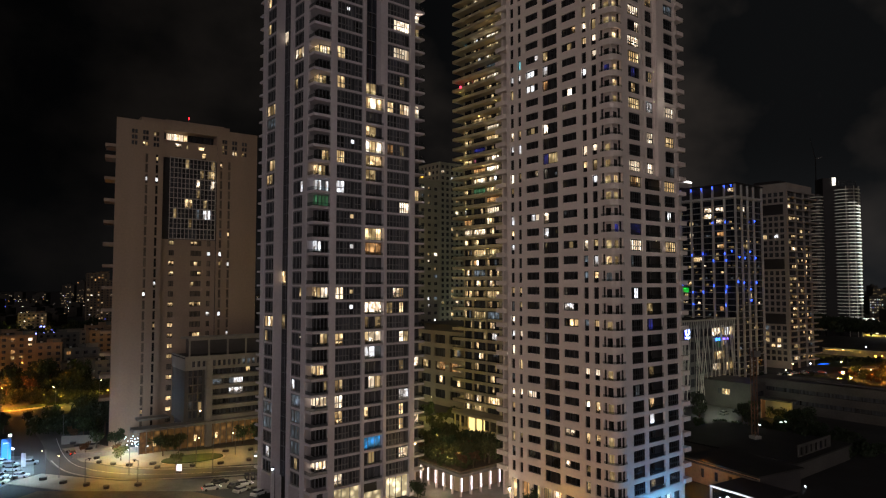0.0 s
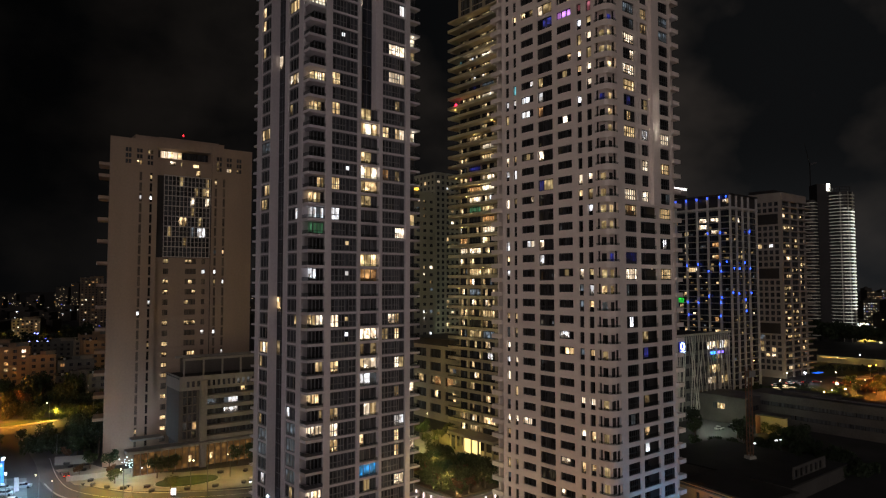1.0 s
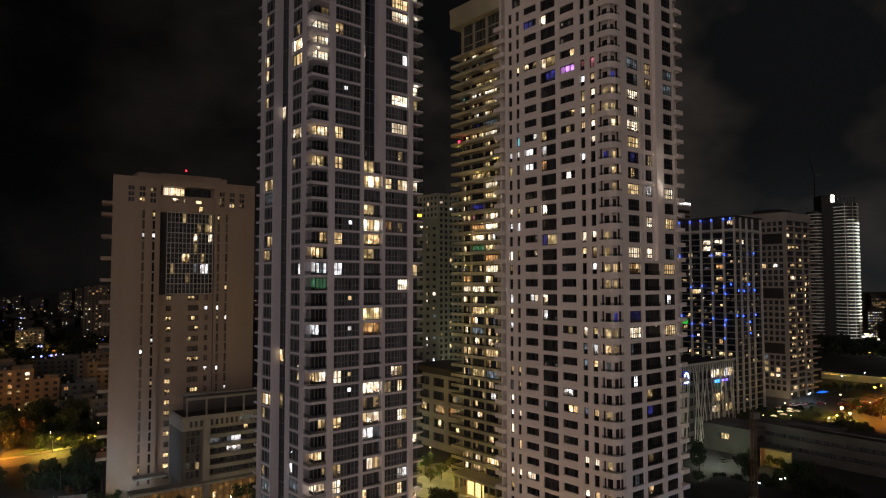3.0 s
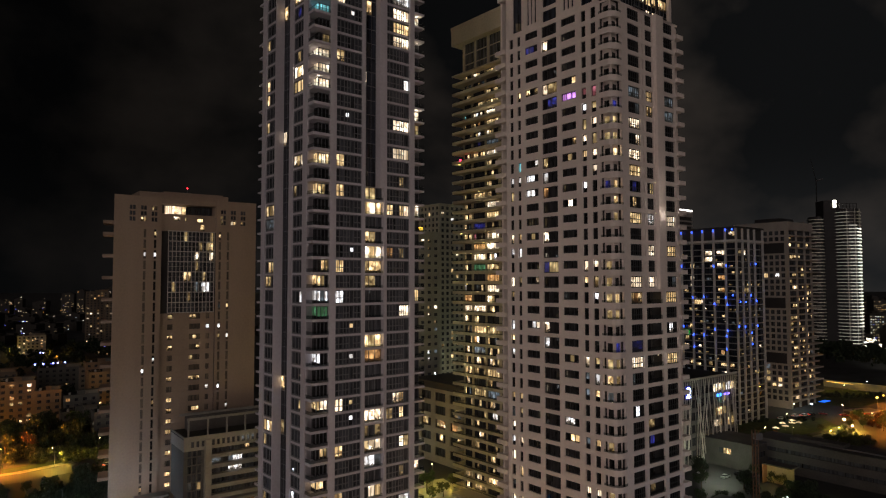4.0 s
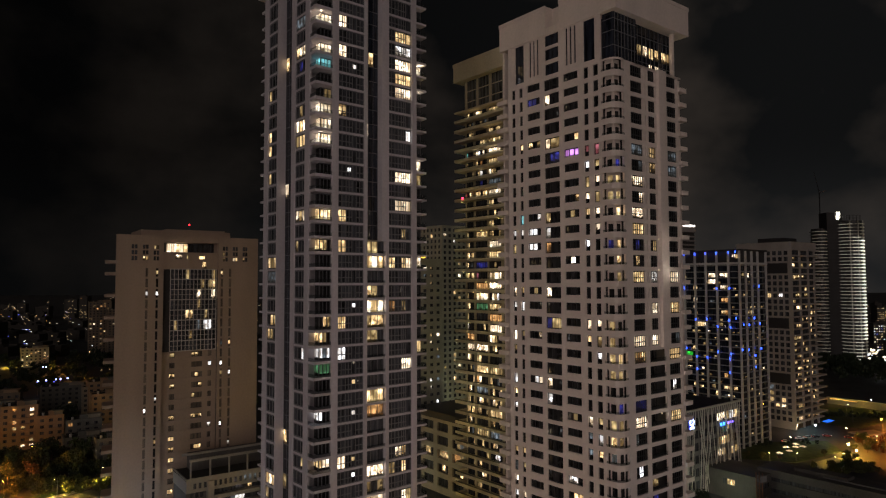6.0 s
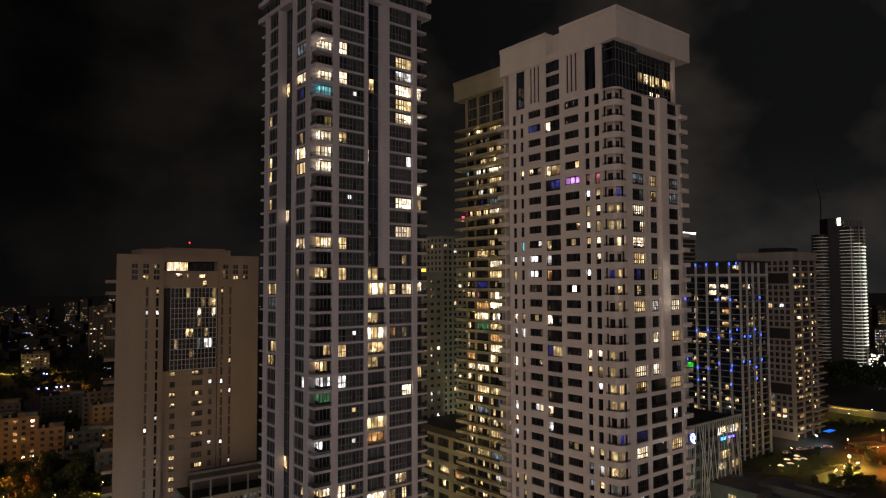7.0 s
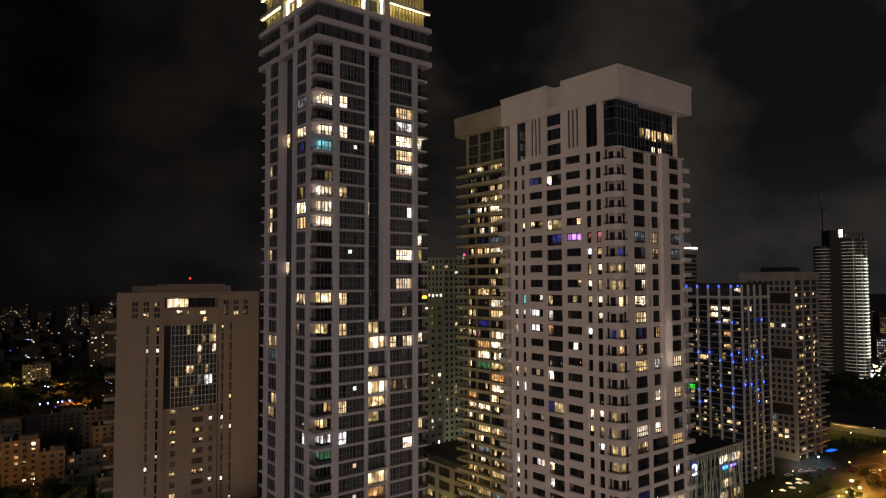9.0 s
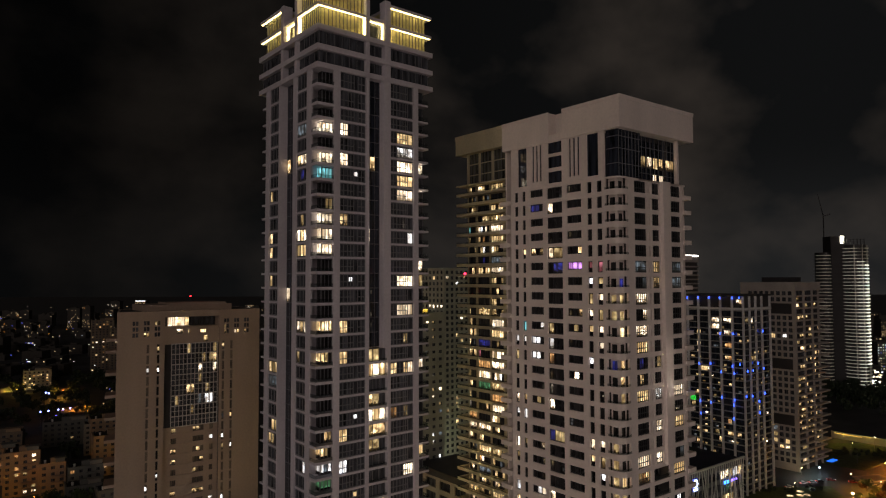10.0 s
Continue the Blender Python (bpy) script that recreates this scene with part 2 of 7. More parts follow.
    bright = between(info.outputs["Random"], 0.0, 1.0, strength * 0.65, strength * 1.4)
    deep = n.new("ShaderNodeMix")
    deep.data_type = "RGBA"
    deep.inputs["A"].default_value = (color[0], color[1] * 0.78, color[2] * 0.55, 1)
    deep.inputs["B"].default_value = (*color, 1)
    l.new(level, deep.inputs["Factor"])
    b.inputs["Base Color"].default_value = (0.05, 0.05, 0.05, 1)
    b.inputs["Roughness"].default_value = 0.2
    l.new(deep.outputs["Result"], b.inputs["Emission Color"])
    l.new(math_of("MULTIPLY", level, bright), b.inputs["Emission Strength"])
    return m


def lamp_mat(name, color, strength):
    m, n, l, b = nodes_of(name)
    b.inputs["Base Color"].default_value = (*color, 1)
    b.inputs["Emission Color"].default_value = (*color, 1)
    b.inputs["Emission Strength"].default_value = strength
    return m


WALL_A = surface("pale_concrete", (0.55, 0.51, 0.55), 0.75, vary=0.18, streak=1)
WALL_B = surface("cream_stone", (0.74, 0.645, 0.60), 0.8, vary=0.14, streak=1)
WALL_C = surface("beige_render", (0.56, 0.49, 0.34), 0.8, vary=0.2, streak=1)
WALL_D = surface("tan_precast", (0.335, 0.25, 0.195), 0.85, vary=0.16, streak=1)
WALL_P = surface("pale_plaster", (0.26, 0.24, 0.22), 0.8, vary=0.2, streak=1)
WALL_E = surface("grey_cladding", (0.62, 0.61, 0.62), 0.5, vary=0.2)
WALL_F = surface("sand_stone", (0.37, 0.34, 0.32), 0.8, vary=0.2)
WALL_G = surface("white_slab", (0.60, 0.58, 0.52), 0.7)
WALL_I = surface("grey_plaster", (0.40, 0.40, 0.33), 0.85)
# base colour darkened in place of the shade over the low buildings
WALL_L = surface("shaded_concrete", (0.09, 0.085, 0.08), 0.85, vary=0.35)
DARK_WALL = surface("dark_cladding", (0.035, 0.033, 0.036), 0.5)
INNER = surface("unlit_room", (0.05, 0.045, 0.045), 0.9)
METAL = surface("grey_aluminium", (0.13, 0.13, 0.14), 0.5)
DARK_METAL = surface("black_metal", (0.025, 0.025, 0.028), 0.45, metal=0.3)
ROOF = surface("roof_felt", (0.03, 0.029, 0.028), 0.95, vary=0.4)
GLASS = glass("dark_glass")
GLASS_BLUE = glass("blue_black_glass", (0.016, 0.019, 0.028))
RAIL_GLASS = clear_glass("rail_glass")
GLASS_B = glass("recessed_glass", (0.016, 0.015, 0.016))
LIT = {
    "W": glow("lit_white", (1.0, 0.84, 0.62), 1.9, 0.86),
    "C": glow("lit_cool", (0.93, 0.95, 1.0), 1.5, 0.80),
    "Y": glow("lit_warm", (1.0, 0.72, 0.36), 1.25, 0.86),
    "y": glow("lit_dim", (0.92, 0.66, 0.30), 0.40, 0.80),
    "O": glow("lit_orange", (1.0, 0.52, 0.19), 0.6, 0.75),
    "G": glow("lit_green", (0.25, 0.75, 0.35), 0.2, 0.6),
    "B": glow("lit_blue", (0.10, 0.11, 0.9), 0.15, 0.85),
    "A": glow("lit_azure", (0.04, 0.42, 1.0), 0.55, 0.6),
    "P": glow("lit_purple", (0.72, 0.30, 1.0), 1.0, 0.4),
    "R": glow("lit_red", (0.75, 0.22, 0.28), 0.35, 0.6),
    "T": glow("lit_cyan", (0.25, 0.75, 0.85), 0.9, 0.6),
    "g": glow("lit_grey", (0.40, 0.48, 0.55), 0.22, 0.7),
}


# ---- building blocks ----
class Solid:
    """Collects boxes and prisms for one mesh."""

    def __init__(self):
        self.v, self.f, self.m = [], [], []

    def box(self, x0, x1, y0, y1, z0, z1, m=0):
        b = len(self.v)
        self.v += [(x0, y0, z0), (x1, y0, z0), (x1, y1, z0), (x0, y1, z0), (x0, y0, z1), (x1, y0, z1), (x1, y1, z1), (x0, y1, z1)]
        self.f += [(b, b + 3, b + 2, b + 1), (b + 4, b + 5, b + 6, b + 7), (b, b + 1, b + 5, b + 4), (b + 1, b + 2, b + 6, b + 5), (b + 2, b + 3, b + 7, b + 6), (b + 3, b, b + 4, b + 7)]
        self.m += [m] * 6
        return self

    def prism(self, poly, z0, z1, m=0):
        b, n = len(self.v), len(poly)
        self.v += [(x, y, z0) for x, y in poly] + [(x, y, z1) for x, y in poly]
        self.f += [tuple(b + i for i in reversed(range(n))), tuple(b + n + i for i in range(n))]
        self.f += [(b + i, b + (i + 1) % n, b + n + (i + 1) % n, b + n + i) for i in range(n)]
        self.m += [m] * (n + 2)
        return self

    def tube(self, a, c, r0, r1, sides=8, m=0):
        a, c = Vector(a), Vector(c)
        q = (c - a).to_track_quat("Z", "Y")
        b = len(self.v)
        for p, r in ((a, r0), (c, r1)):
            for i in range(sides):
                w = 2 * math.pi * i / sides
                self.v.append(tuple(p + q @ Vector((r * math.cos(w), r * math.sin(w), 0))))
        self.f += [(b + i, b + (i + 1) % sides, b + sides + (i + 1) % sides, b + sides + i) for i in range(sides)]
        self.f += [tuple(b + i for i in reversed(range(sides))), tuple(b + sides + i for i in range(sides))]
        self.m += [m] * (sides + 2)
        return self

    def plate(self, axis, a0, a1, z0, z1, holes, p0, p1, m=0):
        """A sheet from p0 to p1 with openings cut through: along x (axis 'x') or along y. holes: (a0, a1, z0, z1)."""
        aa = sorted({a0, a1, *[v for h in holes for v in h[:2]]})
        zz = sorted({z0, z1, *[v for h in holes for v in h[2:]]})
        full = [[not any(h[0] < (p + q) / 2 < h[1] and h[2] < (r + t) / 2 < h[3] for h in holes) for r, t in zip(zz, zz[1:])] for p, q in zip(aa, aa[1:])]
        ids = {}

        def vid(i, j, k):
            if (i, j, k) not in ids:
                ids[i, j, k] = len(self.v)
                p = (p0, p1)[k]
                self.v.append((aa[i], p, zz[j]) if axis == "x" else (p, aa[i], zz[j]))
            return ids[i, j, k]

        def face(*q):
            self.f.append(q if axis == "x" else q[::-1])
            self.m.append(m)
        na, nz = len(aa) - 1, len(zz) - 1
        for i in range(na):
            for j in range(nz):
                if not full[i][j]:
                    continue
                face(vid(i, j, 0), vid(i + 1, j, 0), vid(i + 1, j + 1, 0), vid(i, j + 1, 0))
                face(vid(i, j, 1), vid(i, j + 1, 1), vid(i + 1, j + 1, 1), vid(i + 1, j, 1))
                if i == 0 or not full[i - 1][j]:
                    face(vid(i, j, 0), vid(i, j + 1, 0), vid(i, j + 1, 1), vid(i, j, 1))
                if i == na - 1 or not full[i + 1][j]:
                    face(vid(i + 1, j, 0), vid(i + 1, j, 1), vid(i + 1, j + 1, 1), vid(i + 1, j + 1, 0))
                if j == 0 or not full[i][j - 1]:
                    face(vid(i, j, 0), vid(i, j, 1), vid(i + 1, j, 1), vid(i + 1, j, 0))
                if j == nz - 1 or not full[i][j + 1]:
                    face(vid(i, j + 1, 0), vid(i + 1, j + 1, 0), vid(i + 1, j + 1, 1), vid(i, j + 1, 1))
        return self

    def mesh(self, name, *materials):
        me = bpy.data.meshes.new(name)
        me.from_pydata(self.v, [], self.f)
        for mt in materials:
            me.materials.append(mt)
        if any(self.m):
            me.polygons.foreach_set("material_index", self.m)
        me.update()
        return me


def thing(name, label, category, m, group="", kind=""):
    ob = new(name)
    ob.empty_display_size = 0.5
    ob.matrix_world = m
    return tagged(ob, label, category, group, kind)


def part(name, shape, mats, parent, label="", m=None):
    """One mesh under a thing or a part; shape is a Solid or a ready mesh."""
    if isinstance(shape, Solid):
        shape = shape.mesh(name, *(mats if isinstance(mats, (list, tuple)) else (mats,)))
    ob = new(name, shape)
    ob.parent = parent
    if m is not None:
        ob.matrix_basis = m
    return tagged(ob, label)


def single(name, shape, mats, m, label, category, group="", kind=""):
    if isinstance(shape, Solid):
        shape = shape.mesh(name, *(mats if isinstance(mats, (list, tuple)) else (mats,)))
    ob = new(name, shape)
    ob.matrix_world = m
    return tagged(ob, label, category, group, kind)


FRAMES, PANES = {}, {}


def window_frame(w, h, cells, cross, fmat, depth=0.12, bar=0.09):
    """Frame bars of a window that faces -y, its sill line at z 0, centred on x; cells: widths; cross: the cells with glazing bars."""
    key = (w, h, cells, cross, fmat.name, depth, bar)
    if key not in FRAMES:
        holes, x, total = [], -w / 2, sum(cells)
        for i, c in enumerate(cells):
            cw = w * c / total
            l, r = x + (bar if i == 0 else bar / 2), x + cw - (bar if i == len(cells) - 1 else bar / 2)
            if i in cross:
                mid, zm = (l + r) / 2, h * 0.42
                holes += [(p, q, t, u) for p, q in ((l, mid - bar / 2), (mid + bar / 2, r)) for t, u in ((bar, zm - bar / 2), (zm + bar / 2, h - bar))]
            else:
                holes.append((l, r, bar, h - bar))
            x += cw
        s = Solid().plate("x", -w / 2, w / 2, 0, h, holes, 0, depth)
        FRAMES[key] = s.mesh("window", fmat)
    return FRAMES[key]


def window_panes(w, h, cells, lit, gmat, y=0.07, heights=None, small=()):
    """The panes of that window in one sheet of glass; lit: a letter for each cell, '.' for an unlit one."""
    key = (w, h, cells, lit, gmat.name, y, heights, small)
    if key not in PANES:
        s, names, x, total = Solid(), [], -w / 2, sum(cells)
        for i, (c, t) in enumerate(zip(cells, lit)):
            cw = w * c / total
            span = (0.46, 0.76) if i in small else heights
            mt = LIT.get(t, gmat)
            if mt not in names:
                names.append(mt)
            k = names.index(mt)
            if span and mt is not gmat:
                a, b = span
                if gmat not in names:
                    names.append(gmat)
                g = names.index(gmat)
                s.box(x + 0.02, x + cw - 0.02, y, y + 0.02, 0.03, h * a, g)
                side = max(0.02, cw / 2 - 0.42) if i in small else 0.02
                s.box(x + side, x + cw - side, y, y + 0.02, h * a, h * b, k)
                if i in small:
                    s.box(x + 0.02, x + side, y, y + 0.02, h * a, h * b, g).box(x + cw - side, x + cw - 0.02, y, y + 0.02, h * a, h * b, g)
                if b < 1:
                    s.box(x + 0.02, x + cw - 0.02, y, y + 0.02, h * b, h - 0.03, g)
            else:
                s.box(x + 0.02, x + cw - 0.02, y, y + 0.02, 0.03, h - 0.03, k)
            x += cw
        PANES[key] = s.mesh("pane", *names)
    return PANES[key]


def window(parent, at, w, h, cells=(1,), cross=(), lit="", fmat=None, gmat=None, left=False, name="window", bar=0.09, heights=None, small=()):
    """A window in the right-hand wall (facing -y) or in the left-hand wall (facing -x) of a building."""
    fmat, gmat = fmat or METAL, gmat or GLASS
    lit = (lit + "." * len(cells))[:len(cells)]
    ob = part(name, window_frame(w, h, cells, cross, fmat, 0.12, bar), None, parent, "", pose(*at, 0, 0, -90 if left else 0))
    part("pane", window_panes(w, h, cells, lit, gmat, 0.07, heights, small), None, ob)
    return ob


def far_window(parent, at, w, h, cells=(1,), cross=(), lit="", fmat=None, gmat=None, left=False, name="window", bar=0.09):
    """A window of a building farther off: its panes alone, with gaps where the bars stand."""
    lit = (lit + "." * len(cells))[:len(cells)]
    return part(name, window_panes(w, h, cells, lit, gmat or GLASS, 0.05), None, parent, "", pose(*at, 0, 0, -90 if left else 0))


def lit_plan(text):
    """Which rooms are lit: lines of a storey number and column:letters."""
    plan = {}
    for line in text.strip().splitlines():
        k, *items = line.split()
        for it in items:
            col, letters = it.split(":")
            plan[col, int(k)] = letters
    return plan


# ---- the slender tower with fins and corner balconies ----
LIT_A = lit_plan("""
-20 b:W...
-19 c:WYW d:..WW l:.y. m:.C. r:.y.
-18 l:ggg r:AAA
-17 d:..Y. e:WW l:ggg m:ggg
-16 b:Y... d:..Y. l:ggg m:ggg r:Y..
-15 b:W... c:WWW d:..CC l:ggg m:y..
-14 b:Y... c:..y l:C.. r:.WY
-13 c:YY. d:..y. e:WW
-12 r:CCg
-11 b:Y... c:.Yy d:..Wy m:y.. r:YWW
-10 m:YWY n:y... r:y.y
-9 b:..C. d:y.Y. r:WWW
-8 b:W.y. c:YWW d:.WY. l:..y
-7 n:Y...
-5 b:..C. c:C.. r:OOO
-4 r:YyY
-3 b:..Y.
-2 c:GGG d:..WW
-1 b:C... c:CgC e:.Y l:..C
0 c:Yy. m:Yy. r:yy.
1 b:Y... c:.Yy m:.Yy r:yYY
2 b:..C. d:O.y. r:WYW
3 r:Yy.
4 m:ggg
5 d:Y.YW e:WW m:YyY r:YWY
6 b:Y... c:Yy. l:y.. r:yy.
7 d:..y.
8 b:Y... c:YWY l:WYW
9 d:.WWW
10 n:W...
11 b:.C.. d:.WWW e:.y m:y..
12 e:WW
13 c:WWW l:yYY m:Y..
14 c:WWW d:...C l:WYW m:Y.. r:W..
15 b:Y... c:WWW l:.y.
16 c:.yy
17 d:.WWW m:y..
18 b:..C. c:TTT d:.YYY l:.B.
19 b:W... c:WWW d:.WWW e:WW l:YWW n:Y... r:.Y.
20 d:.CCC
21 b:W... c:WWW d:.YYY l:ggg
""")
PITCH_A = 3.47


def build_tower_a():
    t = thing("apartment_tower", "tall pale concrete tower with dark glass bays and glowing yellow crown", "apartment tower", pose(-28.7, 145.0, 0, 0, 0, 39.7), "towers")
    levels = [75 + PITCH_A * k for k in range(-20, 23)] + [154.5, 158.8, 163.4]
    ks = list(range(-20, 25))
    part("core", Solid().box(4.2, 28.2, 4.2, 26.4, 0, 172), INNER, t)
    for u0, u1 in ((4.4, 6.0), (13.0, 13.8), (19.1, 19.9), (26.8, 28.2)):
        part("fin", Solid().box(u0, u1, 0.0, 0.55 if u0 < 5 else 2.6, 0, 163.2), WALL_A, t)
    for v0, v1 in ((2.8, 4.9), (9.9, 11.6), (18.8, 19.3), (24.4, 26.5)):
        part("fin", Solid().box(0.0, 0.55 if v0 < 3 else 2.6, v0, v1, 0, 163.2), WALL_A, t)
    part("fin", Solid().box(17.9, 19.097, 0.0, 2.6, 99.05, 163.2), WALL_A, t)
    part("balcony_side_wall", Solid().box(5.56, 5.9, 0.55, 4.2, 0, 163.0), WALL_A, t)
    part("balcony_side_wall", Solid().box(0.55, 4.2, 4.55, 4.85, 0, 163.0), WALL_A, t)
    part("back_wall", Solid().box(28.2, 28.6, 2.6, 27, 0, 172).box(2.6, 28.6, 26.5, 27, 0, 172), WALL_A, t)
    slab = Solid().prism([(0.1, 0.1), (4.5, 0.1), (4.5, 0.25), (13.4, 0.25), (13.4, 3.0), (18.8, 3.0), (18.8, 0.25), (28.0, 0.25), (28.0, 0.4), (31.6, 0.4), (31.6, 6.0), (28.0, 6.0),
                          (28.0, 4.3), (4.3, 4.3), (4.3, 26.4), (5.0, 26.4), (5.0, 29.4), (0.4, 29.4), (0.4, 26.0), (0.25, 26.0), (0.25, 19.0), (3.0, 19.0), (3.0, 10.8), (0.25, 10.8), (0.25, 3.5), (0.1, 3.5)], -0.24, 0.22)
    parapet = Solid().prism([(0.1, 0.1), (4.4, 0.1), (4.4, 0.25), (0.25, 0.25), (0.25, 2.8), (0.1, 2.8)], 0.22, 0.36).mesh("parapet", WALL_A)
    slab_mesh = slab.mesh("floor_slab", WALL_A)
    loggia = Solid().box(13.8, 19.1, 0.3, 3.0, -0.3, 0.26).mesh("loggia_slab", WALL_A)
    loggia_rail = Solid().box(13.8, 19.1, 0.36, 0.42, 0.26, 0.85).mesh("loggia_parapet", RAIL_GLASS)
    rail = Solid().prism([(0.14, 0.14), (4.4, 0.14), (4.4, 0.18), (0.18, 0.18), (0.18, 2.8), (0.14, 2.8)], -0.4, 0.42).mesh("rail", RAIL_GLASS)
    end_rail = Solid().prism([(28.3, 0.46), (31.5, 0.46), (31.5, 5.9), (31.46, 5.9), (31.46, 0.5), (28.3, 0.5)], 0, 1.0).mesh("end_rail", RAIL_GLASS)
    for k, z0, z1 in zip(ks, levels, levels[1:]):
        part("floor_slab", slab_mesh, None, t, "", pose(0, 0, z0))
        part("parapet", parapet, None, t, "", pose(0, 0, z0))
        h = z1 - z0 - 0.46
        zb = z0 + 0.22
        if k > -20:
            part("rail", rail, None, t, "", pose(0, 0, z0 + 0.75))
            part("end_rail", end_rail, None, t, "", pose(0, 0, z0 + 0.25))

        def lit(col):
            return LIT_A.get((col, k), "")
        window(t, (9.5, 0.5, zb), 7.0, h, (2.3, 1.6, 1.1, 2.0), (0, 1, 3), lit("b"), name="bay_window", bar=0.2, small=(1, 2, 3))
        window(t, (23.35, 0.5, zb), 6.9, h, (2.1, 1.9, 1.3, 1.6), (0, 1, 2), lit("d"), name="bay_window", bar=0.2, heights=(0.06, 0.86))
        window(t, (4.1, 2.6, zb), 2.9, h, (1, 1, 1), (), lit("c"), name="balcony_door", bar=0.2, heights=(0.2, 0.93), gmat=GLASS_B)
        window(t, (2.6, 4.0, zb), 2.7, h, (1, 1), (), (lit("c") + ".")[0] * 2, left=True, name="balcony_side_light", heights=(0.26, 0.97), gmat=GLASS_B)
        window(t, (0.35, 7.4, zb), 5.0, h, (1, 1, 1), (), lit("l"), left=True, name="side_window", bar=0.3)
        window(t, (0.35, 21.85, zb), 5.1, h, (1, 1, 1), (), lit("m"), left=True, name="side_window", bar=0.3)
        window(t, (30.0, 2.6, zb), 3.0, h, (1, 1), (), lit("e"), name="end_window", bar=0.17)
        window(t, (2.15, 15.2, z0), 7.2, z1 - z0, (1, 1, 1, 1), (), lit("n"), left=True, name="recess_window", gmat=GLASS_BLUE, bar=0.07)
        if k <= 6:
            part("loggia_slab", loggia, None, t, "", pose(0, 0, z0))
            part("loggia_parapet", loggia_rail, None, t, "", pose(0, 0, z0))
            window(t, (16.45, 1.1, zb), 5.3, h, (1, 1, 1), (), lit("r"), name="loggia_door", bar=0.17)
        else:
            window(t, (15.85, 1.9, z0), 4.1, z1 - z0, (1, 1, 1), (), lit("r"), name="recess_window", gmat=GLASS_BLUE, bar=0.07)
    # balconies with their own lamp on
    lens = lamp_mat("balcony_ceiling_lamp", (1.0, 0.86, 0.66), 1.5)
    for u, v, k, watts in ((2.2, 1.5, -15, 150), (30.2, 1.6, -12, 90), (30.2, 1.6, -16, 110), (30.2, 1.6, 12, 60), (30.2, 1.6, 19, 60), (30.2, 1.6, 17, 30), (2.2, 1.5, 21, 34), (2.2, 1.5, 13, 30), (16.5, 0.7, -9, 60), (30.2, 1.6, 5, 40)):
        z = 75 + PITCH_A * (k + 1) - 0.24
        part("balcony_ceiling_lamp", Solid().box(u - 0.12, u + 0.12, v - 0.12, v + 0.12, z - 0.06, z + 0.01), lens, t, "small ceiling lamp of a balcony")
        bulb = new("balcony_light", bpy.data.lights.new("balcony_light", "POINT"))
        bulb.data.energy, bulb.data.color, bulb.data.shadow_soft_size = watts, (1.0, 0.82, 0.58), 0.15
        bulb.location = pose(-28.7, 145.0, 0, 0, 0, 39.7) @ Vector((u, v, z - 0.35))
    # the stepped crown
    for z in (163.4, 167.6, 172.1):
        ring = Solid().box(0, 32.8, 0, 2.4, z - 0.75, z + 0.45).box(0, 2.4, 2.4, 31.0, z - 0.75, z + 0.45).box(2.4, 32.8, 2.4, 31.0, z - 0.7, z + 0.4)
        part("cornice", ring, WALL_A, t)
    for u0, u1 in ((13.0, 14.0), (18.4, 20.0)):
        part("fin", Solid().box(u0, u1, 0.2, 2.6, 163.85, 182.6 if u0 > 14 else 186.0), WALL_A, t)
    for v0, v1 in ((10.3, 11.5), (17.5, 18.8)):
        part("fin", Solid().box(0.2, 2.6, v0, v1, 163.85, 182.2 if v0 > 12 else 186.0), WALL_A, t)
    for z0, z1 in ((163.85, 166.85), (168.05, 171.35)):
        h = z1 - z0
        window(t, (6.9, 0.9, z0), 12.0, h, (1,) * 6, (), name="crown_window", bar=0.12)
        window(t, (16.2, 1.6, z0), 4.2, h, (1,) * 2, (), name="crown_window", bar=0.12)
        window(t, (26.0, 0.9, z0), 11.8, h, (1,) * 6, (), name="crown_window", bar=0.12)
        window(t, (0.9, 5.5, z0), 9.4, h, (1,) * 4, (), left=True, name="crown_window", bar=0.12)
        window(t, (1.6, 14.5, z0), 5.9, h, (1,) * 3, (), left=True, name="crown_window", bar=0.12)
        window(t, (0.9, 24.7, z0), 11.6, h, (1,) * 5, (), left=True, name="crown_window", bar=0.12)
    # crown storeys washed by lamps: fluted screens behind lit ledges
    screen = surface("gold_screen", (0.56, 0.49, 0.23), 0.45, vary=0.3, big=0.6)
    strip = lamp_mat("ledge_light", (1.0, 0.79, 0.30), 6.5)
    tiers = [(172.55, 177.0), (177.6, 182.2)]
    for z0, z1 in tiers:
        part("crown_wall", Solid().box(1.4, 13.0, 1.4, 10.3, z0, z1), screen, t, "screen washed by yellow light")
        for i in range(12):
            part("flute", Solid().box(1.5 + i * 0.98, 1.62 + i * 0.98, 1.2, 1.4, z0, z1), METAL, t)
        for i in range(9):
            part("flute", Solid().box(1.2, 1.4, 1.8 + i * 0.98, 1.92 + i * 0.98, z0, z1), METAL, t)
        part("ledge", Solid().box(0.2, 13.0, 0.2, 10.3, z1, z1 + 0.6), WALL_A, t)
        part("ledge_light", Solid().box(0.5, 13.0, 0.45, 0.75, z1 - 0.16, z1 - 0.02).box(0.45, 0.75, 0.75, 10.3, z1 - 0.16, z1 - 0.02), strip, t, "yellow strip light under the ledge")
        part("ledge_light", Solid().box(0.9, 13.0, 0.7, 0.95, z0 + 0.02, z0 + 0.12).box(0.7, 0.95, 0.95, 10.3, z0 + 0.02, z0 + 0.12), strip, t, "yellow strip light on the ledge")
